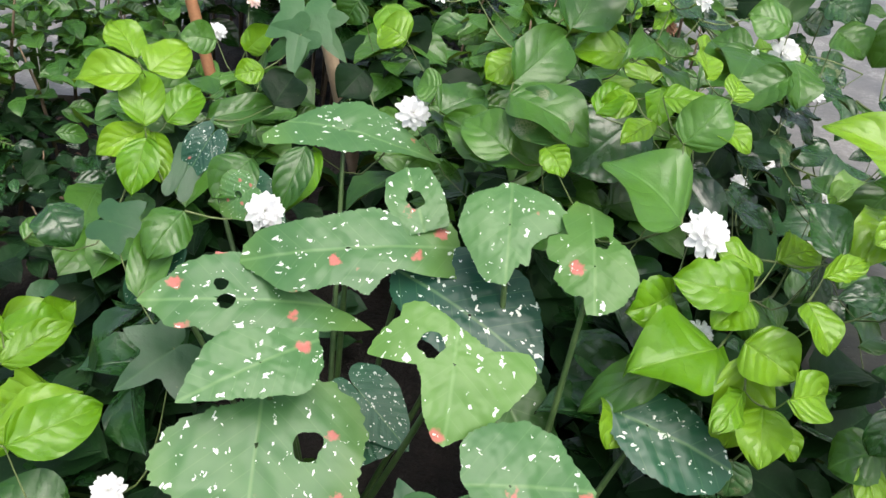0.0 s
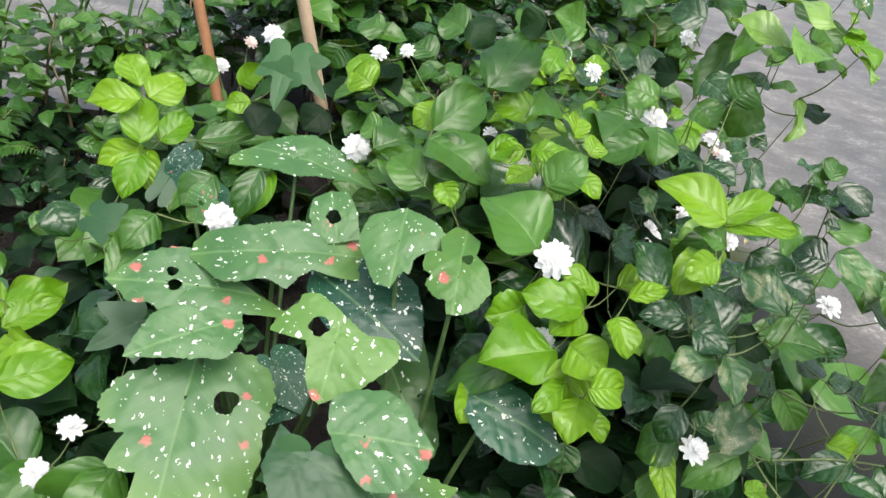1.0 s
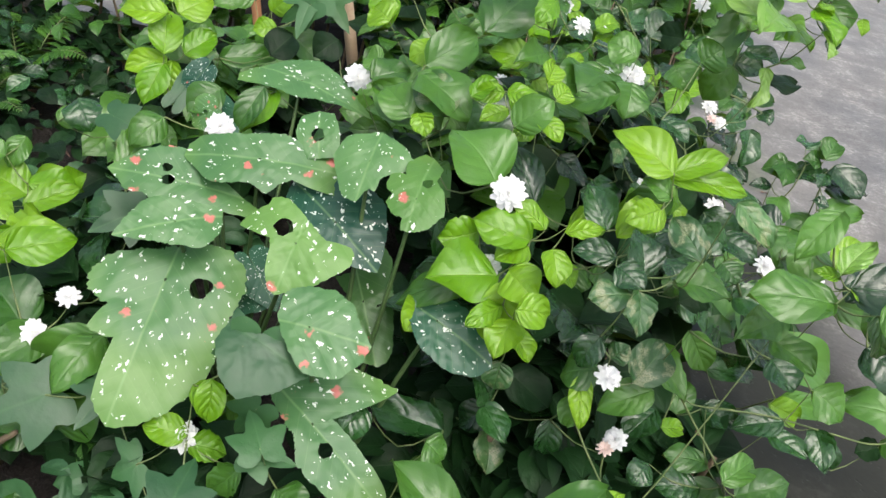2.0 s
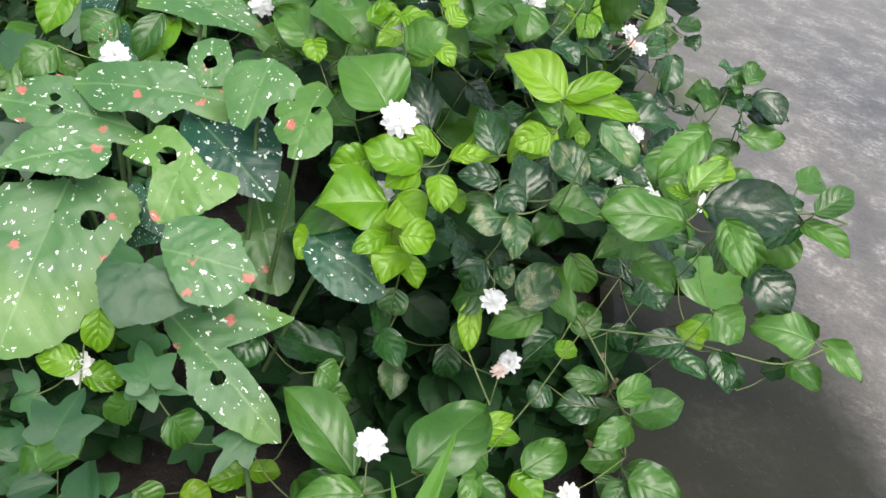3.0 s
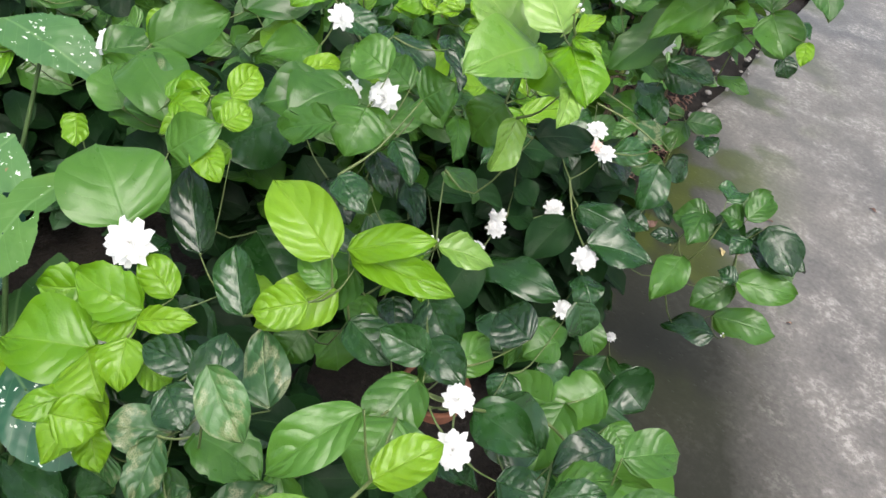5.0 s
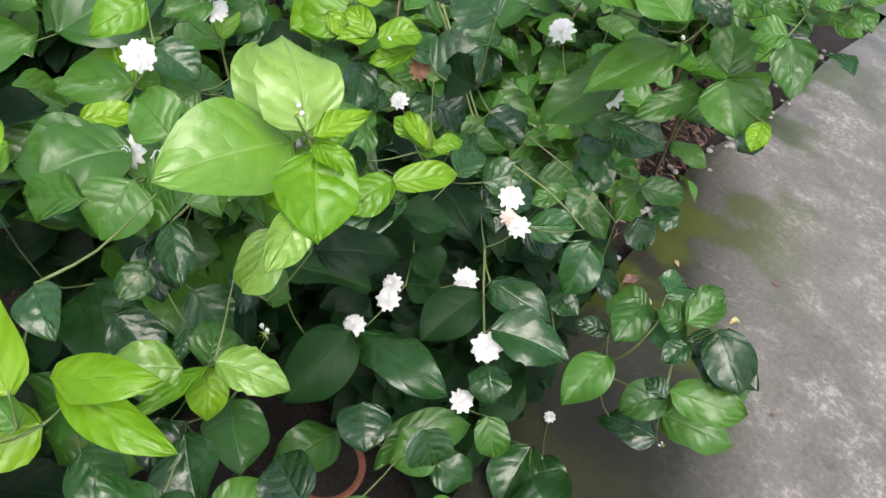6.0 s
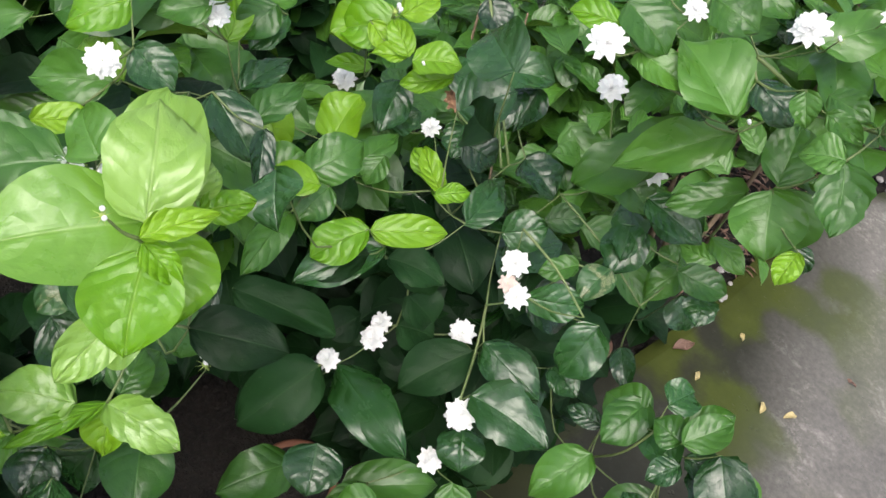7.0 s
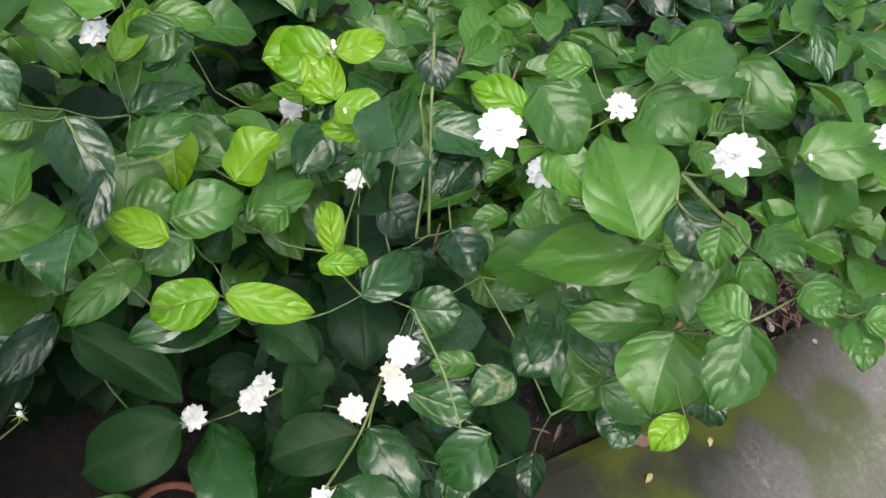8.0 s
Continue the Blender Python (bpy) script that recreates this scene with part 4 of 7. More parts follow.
leaf(jasmine_f, (0.493, 0.797, 0.526), (0.474, 0.793, 0.480), 0.043, MID, (-0.16, -0.94, 0.29))
leaf(jasmine_f, (0.529, 0.653, 0.382), (0.489, 0.641, 0.394), 0.035, GLOSSY, (-0.09, -0.81, 0.58))
leaf(jasmine_f, (0.561, 0.466, 0.485), (0.585, 0.497, 0.501), 0.026, YOUNG, (-0.29, -0.77, 0.57))
leaf(jasmine_f, (0.622, 0.672, 0.267), (0.661, 0.685, 0.260), 0.027, GLOSSY, (-0.18, -0.56, 0.81))
leaf(jasmine_f, (0.485, 0.489, 0.373), (0.514, 0.484, 0.337), 0.029, MID, (0.00, -0.79, 0.62))
leaf(jasmine_f, (0.625, 0.826, 0.097), (0.708, 0.859, 0.086), 0.046, GLOSSY, (-0.29, -0.46, 0.84))
leaf(jasmine_f, (0.696, 0.745, 0.139), (0.776, 0.771, 0.123), 0.036, MID, (-0.32, -0.66, 0.68))
leaf(jasmine_f, (0.881, 0.781, 0.144), (0.796, 0.798, 0.142), 0.051, MID, (0.05, -0.69, 0.72))
leaf(jasmine_f, (0.730, 0.686, 0.155), (0.745, 0.643, 0.130), 0.038, GLOSSY, (-0.26, -0.66, 0.71))
leaf(jasmine_f, (0.508, 0.518, 0.230), (0.534, 0.529, 0.228), 0.024, YOUNG, (-0.28, -0.35, 0.89))
leaf(jasmine_f, (0.620, 0.566, 0.094), (0.584, 0.557, 0.079), 0.032, MID, (-0.11, -0.48, 0.87))
leaf(jasmine_f, (0.646, 0.560, 0.037), (0.719, 0.557, 0.026), 0.048, MID, (-0.45, -0.45, 0.77))
leaf(jasmine_f, (0.645, 0.553, 0.024), (0.628, 0.530, 0.012), 0.037, MID, (-0.24, -0.36, 0.90))
leaf(jasmine_f, (0.647, 0.632, 0.361), (0.730, 0.668, 0.341), 0.040, MID, (-0.34, -0.81, 0.48))
leaf(jasmine_f, (0.652, 0.570, 0.415), (0.689, 0.599, 0.420), 0.030, MID, (-0.22, -0.64, 0.74))
leaf(jasmine_f, (0.679, 0.803, 0.170), (0.799, 0.847, 0.135), 0.077, MID, (-0.42, -0.59, 0.68))
leaf(jasmine_f, (0.520, 0.458, 0.403), (0.558, 0.465, 0.380), 0.039, GLOSSY, (-0.12, -0.35, 0.93))
leaf(jasmine_f, (0.589, 0.667, 0.150), (0.635, 0.652, 0.155), 0.039, GLOSSY, (-0.13, -0.55, 0.82))
leaf(jasmine_f, (0.681, 0.723, 0.145), (0.734, 0.736, 0.126), 0.037, YOUNG, (-0.05, -0.72, 0.69))
leaf(jasmine_f, (0.738, 0.681, 0.141), (0.776, 0.680, 0.106), 0.040, GLOSSY, (-0.16, -0.58, 0.80))
leaf(jasmine_f, (0.613, 0.567, 0.130), (0.587, 0.553, 0.086), 0.052, MID, (-0.02, -0.44, 0.90))
leaf(jasmine_f, (0.523, 0.548, 0.150), (0.509, 0.522, 0.139), 0.036, GLOSSY, (0.06, -0.75, 0.66))
leaf(jasmine_f, (0.591, 0.708, 0.391), (0.556, 0.723, 0.391), 0.041, GLOSSY, (-0.08, -0.64, 0.77))
leaf(jasmine_f, (0.543, 0.684, 0.345), (0.561, 0.722, 0.358), 0.037, MID, (0.30, -0.52, 0.80))
leaf(jasmine_f, (0.522, 0.663, 0.386), (0.563, 0.644, 0.380), 0.034, GLOSSY, (-0.05, -0.53, 0.84))
leaf(jasmine_f, (0.571, 0.696, 0.299), (0.635, 0.680, 0.305), 0.047, GLOSSY, (-0.10, -0.54, 0.84))
leaf(jasmine_f, (0.612, 0.857, 0.132), (0.660, 0.894, 0.127), 0.050, MID, (0.03, -0.37, 0.93))
leaf(jasmine_f, (0.535, 0.509, 0.457), (0.585, 0.524, 0.427), 0.041, MID, (0.05, -0.42, 0.91))
leaf(jasmine_f, (0.674, 0.682, 0.373), (0.695, 0.669, 0.368), 0.029, MID, (0.02, -0.54, 0.84))
leaf(jasmine_f, (0.617, 0.547, 0.425), (0.646, 0.546, 0.434), 0.027, GLOSSY, (0.07, -0.40, 0.91))
leaf(jasmine_f, (0.581, 0.761, 0.288), (0.586, 0.732, 0.273), 0.034, GLOSSY, (0.10, -0.55, 0.83))
leaf(jasmine_f, (0.520, 0.611, 0.383), (0.539, 0.595, 0.375), 0.031, MID, (0.21, -0.61, 0.76))
leaf(jasmine_f, (0.609, 0.840, 0.335), (0.630, 0.839, 0.299), 0.039, GLOSSY, (-0.30, -0.15, 0.94))
leaf(jasmine_f, (0.673, 0.867, 0.221), (0.630, 0.824, 0.199), 0.065, MID, (-0.37, -0.71, 0.60))
leaf(jasmine_f, (0.526, 0.658, 0.318), (0.503, 0.637, 0.309), 0.046, DARK, (-0.09, -0.74, 0.66))
leaf(jasmine_f, (0.548, 0.558, 0.464), (0.540, 0.517, 0.444), 0.039, MID, (-0.02, -0.49, 0.87))
leaf(jasmine_f, (0.630, 0.813, 0.221), (0.576, 0.791, 0.239), 0.054, MID, (0.03, -0.75, 0.66))
leaf(jasmine_f, (0.715, 0.867, 0.189), (0.671, 0.840, 0.107), 0.088, GLOSSY, (-0.12, -0.51, 0.85))
leaf(jasmine_f, (0.688, 0.592, 0.401), (0.680, 0.576, 0.357), 0.057, MID, (-0.02, -0.51, 0.86))
leaf(jasmine_f, (0.695, 0.670, 0.220), (0.739, 0.657, 0.201), 0.054, MID, (-0.52, -0.34, 0.79))
leaf(jasmine_f, (0.543, 0.444, 0.398), (0.565, 0.424, 0.389), 0.036, GLOSSY, (0.05, -0.45, 0.89))
leaf(jasmine_f, (0.464, 0.784, 0.452), (0.498, 0.808, 0.426), 0.034, MID, (0.22, -0.10, 0.97))
leaf(jasmine_f, (0.503, 0.773, 0.585), (0.444, 0.809, 0.605), 0.045, PALE, (0.35, -0.53, 0.77))
leaf(jasmine_f, (0.516, 0.761, 0.594), (0.552, 0.747, 0.577), 0.050, YOUNG, (0.39, -0.33, 0.86))
leaf(jasmine_f, (0.516, 0.748, 0.547), (0.515, 0.728, 0.508), 0.027, PALE, (0.44, -0.09, 0.90))
leaf(jasmine_f, (0.495, 0.796, 0.567), (0.506, 0.823, 0.571), 0.019, YOUNG, (0.18, -0.47, 0.86))
leaf(jasmine_f, (0.490, 0.796, 0.571), (0.479, 0.814, 0.580), 0.019, PALE, (0.51, -0.43, 0.75))
leaf(jasmine_f, (0.464, 0.742, 0.309), (0.458, 0.715, 0.264), 0.039, GLOSSY, (0.37, -0.06, 0.93))
leaf(jasmine_f, (0.504, 0.698, 0.391), (0.546, 0.667, 0.375), 0.044, GLOSSY, (-0.02, -0.69, 0.72))
leaf(jasmine_f, (0.456, 0.659, 0.369), (0.502, 0.646, 0.361), 0.039, GLOSSY, (0.00, -0.40, 0.92))
leaf(jasmine_f, (0.553, 0.512, 0.480), (0.554, 0.474, 0.462), 0.045, MID, (-0.01, -0.35, 0.94))
leaf(jasmine_f, (0.579, 0.709, 0.293), (0.641, 0.727, 0.257), 0.068, GLOSSY, (-0.03, -0.52, 0.86))
leaf(jasmine_f, (0.641, 0.809, 0.235), (0.640, 0.740, 0.203), 0.054, MID, (-0.15, -0.46, 0.87))
leaf(jasmine_f, (0.681, 0.645, 0.395), (0.650, 0.606, 0.387), 0.039, GLOSSY, (-0.10, -0.56, 0.83))
leaf(jasmine_f, (0.681, 0.593, 0.446), (0.716, 0.622, 0.446), 0.033, MID, (-0.22, -0.52, 0.83))
leaf(jasmine_g, (0.552, 0.337, 0.532), (0.581, 0.333, 0.500), 0.029, MID, (-0.14, -0.76, 0.64))
leaf(jasmine_g, (0.341, 0.353, 0.146), (0.292, 0.347, 0.103), 0.038, MID, (-0.18, -0.56, 0.81))
leaf(jasmine_g, (0.164, 0.415, 0.059), (0.177, 0.401, 0.012), 0.048, IVY, (0.33, -0.48, 0.81))
leaf(jasmine_g, (0.554, 0.351, 0.517), (0.568, 0.345, 0.488), 0.026, MID, (0.14, -0.64, 0.76))
leaf(jasmine_g, (0.159, 0.367, 0.150), (0.184, 0.366, 0.121), 0.044, MID, (0.29, -0.35, 0.89))
leaf(jasmine_g, (0.286, 0.372, 0.067), (0.307, 0.380, 0.091), 0.032, MID, (0.15, -0.47, 0.87))
leaf(jasmine_g, (0.165, 0.381, 0.012), (0.199, 0.384, 0.012), 0.035, YOUNG, (0.11, -0.44, 0.89))
leaf(jasmine_g, (0.127, 0.355, 0.035), (0.153, 0.355, 0.012), 0.040, MID, (0.27, -0.43, 0.86))
leaf(jasmine_g, (0.111, 0.327, 0.019), (0.096, 0.307, 0.012), 0.040, MID, (0.37, -0.51, 0.77))
leaf(jasmine_g, (0.341, 0.343, 0.138), (0.385, 0.335, 0.148), 0.047, MID, (-0.13, -0.55, 0.83))
leaf(jasmine_g, (0.241, 0.372, 0.012), (0.218, 0.351, 0.012), 0.041, MID, (0.11, -0.30, 0.95))
leaf(jasmine_g, (0.411, 0.333, 0.218), (0.439, 0.330, 0.187), 0.033, MID, (0.15, -0.32, 0.93))
leaf(jasmine_h, (-0.032, 1.211, 0.387), (-0.051, 1.206, 0.352), 0.047, MID, (0.18, -0.84, 0.51))
leaf(jasmine_h, (0.035, 1.186, 0.428), (-0.008, 1.204, 0.433), 0.050, MID, (0.22, -0.62, 0.76))
leaf(jasmine_i, (0.632, 1.318, 0.258), (0.661, 1.316, 0.222), 0.043, GLOSSY, (0.47, -0.61, 0.64))
flower(jasmine_e, (-0.139, 0.504, 0.181), 0.026, WHITE, (0.14, -0.30, 0.94))
flower(jasmine_g, (0.156, 0.374, 0.116), 0.017, BROWN, (-0.14, -0.06, 0.99))
flower(jasmine_b, (0.669, 1.182, 0.012), 0.015, WHITE, (0.16, -0.56, 0.82))
flower(jasmine_b, (0.520, 1.092, 0.595), 0.027, WHITE, (0.07, -0.53, 0.84))
flower(jasmine_b, (0.610, 1.171, 0.645), 0.025, WHITE, (-0.17, -0.64, 0.75))
flower(jasmine_b, (0.535, 1.172, 0.607), 0.018, WHITE, (0.17, -0.40, 0.90))
flower(jasmine_i, (0.606, 1.436, 0.572), 0.021, WHITE, (0.21, -0.72, 0.66))
flower(jasmine_f, (0.460, 0.831, 0.332), 0.014, BUDS, (-0.09, -0.31, 0.95))
flower(jasmine_i, (0.599, 1.333, 0.574), 0.011, BUDS, (0.18, -0.83, 0.53))
flower(jasmine_b, (0.357, 1.117, 0.442), 0.010, BUDS, (0.19, -0.75, 0.64))
leaf(jasmine_f, (0.512, 0.759, 0.600), (0.488, 0.691, 0.602), 0.052, PALE, (0.36, -0.10, 0.93))
leaf(jasmine_f, (0.527, 0.749, 0.621), (0.481, 0.783, 0.641), 0.044, PALE, (0.24, -0.23, 0.94))
leaf(jasmine_f, (0.536, 0.745, 0.616), (0.565, 0.716, 0.598), 0.040, YOUNG, (0.24, -0.32, 0.92))
leaf(jasmine_f, (0.549, 0.727, 0.601), (0.556, 0.692, 0.588), 0.021, PALE, (0.47, -0.21, 0.86))
leaf(jasmine_f, (0.537, 0.740, 0.627), (0.546, 0.772, 0.633), 0.014, YOUNG, (0.30, -0.25, 0.92))
leaf(jasmine_f, (0.536, 0.742, 0.623), (0.558, 0.747, 0.614), 0.014, YOUNG, (0.41, -0.31, 0.86))
leaf(jasmine_c, (0.292, 0.859, 0.466), (0.259, 0.812, 0.464), 0.038, MID, (0.47, -0.37, 0.81))
leaf(jasmine_c, (0.302, 0.870, 0.501), (0.339, 0.879, 0.490), 0.034, GLOSSY, (0.35, -0.38, 0.86))
leaf(jasmine_c, (0.326, 0.892, 0.464), (0.314, 0.863, 0.450), 0.026, MID, (0.20, -0.49, 0.85))
leaf(jasmine_a, (0.363, 0.790, 0.483), (0.336, 0.736, 0.474), 0.061, MID, (0.19, -0.26, 0.95))
leaf(jasmine_c, (0.314, 0.789, 0.479), (0.334, 0.823, 0.482), 0.023, YOUNG, (0.38, -0.29, 0.88))
leaf(jasmine_c, (0.284, 0.879, 0.526), (0.271, 0.836, 0.509), 0.033, YOUNG, (0.42, -0.45, 0.79))
leaf(jasmine_c, (0.292, 0.939, 0.510), (0.276, 0.901, 0.503), 0.030, MID, (0.41, -0.32, 0.85))
leaf(jasmine_c, (0.285, 1.005, 0.486), (0.285, 0.968, 0.464), 0.034, MID, (0.45, -0.46, 0.77))
leaf(jasmine_c, (0.295, 1.147, 0.431), (0.255, 1.106, 0.409), 0.049, YOUNG, (0.25, -0.63, 0.73))
leaf(jasmine_c, (0.335, 1.123, 0.428), (0.299, 1.129, 0.445), 0.025, YOUNG, (0.22, -0.66, 0.72))
leaf(jasmine_c, (0.333, 1.126, 0.426), (0.305, 1.100, 0.420), 0.018, YOUNG, (0.13, -0.33, 0.94))
leaf(jasmine_b, (0.348, 1.112, 0.438), (0.380, 1.141, 0.450), 0.038, YOUNG, (-0.01, -0.40, 0.92))
leaf(jasmine_b, (0.375, 1.144, 0.428), (0.348, 1.103, 0.415), 0.026, YOUNG, (0.32, -0.48, 0.82))
leaf(jasmine_b, (0.408, 0.951, 0.430), (0.412, 1.002, 0.447), 0.042, MID, (0.34, -0.32, 0.88))
leaf(jasmine_b, (0.472, 0.964, 0.421), (0.510, 1.011, 0.429), 0.027, YOUNG, (0.33, -0.42, 0.85))
leaf(jasmine_b, (0.475, 0.959, 0.429), (0.462, 0.916, 0.410), 0.035, YOUNG, (0.15, -0.44, 0.89))
leaf(jasmine_b, (0.455, 1.067, 0.390), (0.412, 1.081, 0.402), 0.023, YOUNG, (0.10, -0.45, 0.89))
leaf(jasmine_b, (0.468, 1.038, 0.416), (0.484, 1.063, 0.423), 0.020, YOUNG, (0.11, -0.32, 0.94))
leaf(jasmine_b, (0.485, 0.956, 0.411), (0.455, 0.915, 0.388), 0.038, DARK, (-0.01, -0.48, 0.88))
leaf(jasmine_b, (0.389, 1.062, 0.379), (0.394, 1.037, 0.358), 0.027, MID, (0.12, -0.61, 0.79))
leaf(jasmine_b, (0.427, 0.978, 0.391), (0.412, 0.994, 0.412), 0.023, DARK, (0.41, -0.56, 0.72))
leaf(jasmine_a, (0.418, 0.771, 0.467), (0.451, 0.748, 0.451), 0.024, GLOSSY, (0.27, -0.29, 0.92))
leaf(jasmine_a, (0.400, 0.773, 0.414), (0.399, 0.741, 0.399), 0.025, SCARRED, (0.46, -0.39, 0.80))
leaf(jasmine_a, (0.373, 0.759, 0.346), (0.419, 0.760, 0.325), 0.043, GLOSSY, (0.40, -0.25, 0.88))
leaf(jasmine_a, (0.471, 0.730, 0.397), (0.433, 0.692, 0.397), 0.038, PALE, (0.25, -0.24, 0.94))
leaf(jasmine_f, (0.486, 0.743, 0.406), (0.535, 0.763, 0.398), 0.032, PALE, (0.28, -0.33, 0.90))
leaf(jasmine_f, (0.464, 0.761, 0.362), (0.446, 0.792, 0.372), 0.032, MID, (0.24, -0.17, 0.96))
leaf(jasmine_f, (0.470, 0.754, 0.373), (0.492, 0.732, 0.352), 0.030, YOUNG, (0.39, -0.41, 0.82))
leaf(jasmine_f, (0.477, 0.748, 0.387), (0.470, 0.684, 0.388), 0.015, YOUNG, (0.42, -0.04, 0.91))
leaf(jasmine_a, (0.451, 0.696, 0.363), (0.462, 0.660, 0.358), 0.031, MID, (0.20, -0.08, 0.98))
leaf(jasmine_f, (0.480, 0.769, 0.323), (0.525, 0.735, 0.318), 0.050, MID, (0.14, 0.03, 0.99))
leaf(jasmine_f, (0.472, 0.708, 0.364), (0.491, 0.680, 0.355), 0.033, GLOSSY, (0.25, -0.16, 0.95))
leaf(jasmine_c, (0.422, 0.850, 0.328), (0.455, 0.817, 0.311), 0.019, DARK, (0.21, -0.27, 0.94))
leaf(jasmine_a, (0.431, 0.776, 0.366), (0.444, 0.753, 0.355), 0.014, GLOSSY, (0.24, -0.30, 0.92))
leaf(jasmine_b, (0.478, 0.943, 0.247), (0.470, 0.861, 0.208), 0.061, DARK, (0.38, -0.43, 0.82))
leaf(jasmine_b, (0.473, 0.972, 0.214), (0.584, 0.951, 0.244), 0.055, GLOSSY, (-0.30, -0.31, 0.90))
leaf(jasmine_f, (0.528, 0.771, 0.523), (0.568, 0.805, 0.524), 0.033, DARK, (0.20, -0.26, 0.94))
leaf(jasmine_b, (0.551, 1.068, 0.257), (0.531, 0.995, 0.230), 0.052, DARK, (0.10, -0.37, 0.92))
leaf(jasmine_b, (0.511, 0.907, 0.146), (0.490, 0.832, 0.143), 0.053, MID, (0.19, -0.10, 0.98))
leaf(jasmine_b, (0.553, 0.930, 0.136), (0.612, 0.999, 0.158), 0.049, MID, (0.03, -0.33, 0.94))
leaf(jasmine_b, (0.596, 1.026, 0.220), (0.624, 1.001, 0.204), 0.051, GLOSSY, (0.31, -0.26, 0.91))
leaf(jasmine_b, (0.571, 0.942, 0.162), (0.566, 0.888, 0.164), 0.022, MID, (-0.02, 0.03, 1.00))
leaf(jasmine_b, (0.601, 1.210, 0.525), (0.552, 1.136, 0.481), 0.042, MID, (0.21, -0.60, 0.77))
leaf(jasmine_b, (0.605, 1.150, 0.565), (0.567, 1.187, 0.589), 0.034, MID, (-0.05, -0.58, 0.81))
leaf(jasmine_b, (0.659, 1.149, 0.549), (0.689, 1.117, 0.524), 0.052, MID, (-0.08, -0.66, 0.75))
leaf(jasmine_b, (0.658, 1.163, 0.543), (0.638, 1.202, 0.572), 0.038, MID, (-0.12, -0.64, 0.76))
leaf(jasmine_b, (0.683, 1.141, 0.604), (0.710, 1.112, 0.574), 0.037, MID, (0.16, -0.63, 0.76))
leaf(jasmine_b, (0.684, 1.136, 0.608), (0.659, 1.128, 0.597), 0.028, MID, (-0.18, -0.54, 0.82))
leaf(jasmine_b, (0.640, 1.190, 0.504), (0.604, 1.142, 0.482), 0.033, MID, (0.09, -0.47, 0.88))
leaf(jasmine_b, (0.532, 1.198, 0.430), (0.584, 1.202, 0.415), 0.040, MID, (0.27, -0.52, 0.81))
leaf(jasmine_b, (0.579, 1.179, 0.444), (0.638, 1.184, 0.443), 0.033, GLOSSY, (0.06, -0.54, 0.84))
leaf(jasmine_b, (0.638, 1.198, 0.442), (0.678, 1.190, 0.444), 0.024, MID, (-0.12, -0.47, 0.88))
leaf(jasmine_b, (0.628, 1.233, 0.356), (0.674, 1.255, 0.356), 0.034, MID, (0.22, -0.48, 0.85))
leaf(jasmine_b, (0.628, 1.255, 0.345), (0.622, 1.213, 0.320), 0.035, MID, (0.03, -0.52, 0.85))
leaf(jasmine_b, (0.623, 1.240, 0.357), (0.600, 1.240, 0.357), 0.021, MID, (-0.03, -0.58, 0.81))
leaf(jasmine_b, (0.702, 1.120, 0.544), (0.706, 1.099, 0.528), 0.019, YOUNG, (-0.05, -0.63, 0.77))
leaf(jasmine_b, (0.653, 1.157, 0.613), (0.683, 1.156, 0.613), 0.017, MID, (-0.02, -0.74, 0.67))
leaf(jasmine_b, (0.687, 1.159, 0.624), (0.712, 1.168, 0.629), 0.017, MID, (0.06, -0.64, 0.77))
leaf(jasmine_b, (0.633, 1.160, 0.616), (0.650, 1.147, 0.602), 0.020, MID, (-0.08, -0.77, 0.63))
leaf(jasmine_b, (0.389, 1.179, 0.437), (0.433, 1.220, 0.442), 0.042, GLOSSY, (0.25, -0.38, 0.89))
leaf(jasmine_b, (0.426, 1.211, 0.429), (0.438, 1.173, 0.402), 0.036, GLOSSY, (0.12, -0.55, 0.82))
leaf(jasmine_b, (0.577, 1.211, 0.381), (0.594, 1.167, 0.360), 0.044, GLOSSY, (0.02, -0.43, 0.90))
leaf(jasmine_b, (0.595, 1.150, 0.381), (0.597, 1.111, 0.366), 0.031, SCARRED, (-0.03, -0.36, 0.93))
leaf(jasmine_b, (0.576, 1.126, 0.382), (0.558, 1.096, 0.372), 0.025, MID, (0.08, -0.36, 0.93))
leaf(jasmine_b, (0.556, 1.068, 0.280), (0.629, 1.073, 0.275), 0.047, GLOSSY, (0.09, -0.42, 0.90))
leaf(jasmine_b, (0.609, 1.122, 0.255), (0.646, 1.117, 0.258), 0.032, GLOSSY, (-0.13, -0.48, 0.87))
leaf(jasmine_b, (0.584, 1.030, 0.261), (0.666, 1.050, 0.265), 0.058, GLOSSY, (0.03, -0.30, 0.95))
leaf(jasmine_b, (0.693, 1.078, 0.269), (0.682, 1.018, 0.240), 0.044, MID, (0.04, -0.45, 0.89))
leaf(jasmine_b, (0.695, 1.135, 0.305), (0.693, 1.081, 0.288), 0.040, MID, (0.06, -0.31, 0.95))
leaf(jasmine_b, (0.739, 1.105, 0.335), (0.757, 1.142, 0.358), 0.032, MID, (-0.05, -0.50, 0.86))
leaf(jasmine_b, (0.760, 1.136, 0.284), (0.832, 1.128, 0.291), 0.065, GLOSSY, (-0.13, -0.34, 0.93))
leaf(jasmine_b, (0.750, 1.134, 0.289), (0.794, 1.146, 0.295), 0.033, GLOSSY, (0.02, -0.53, 0.85))
leaf(jasmine_b, (0.776, 1.183, 0.129), (0.864, 1.195, 0.138), 0.054, MID, (-0.03, -0.45, 0.90))
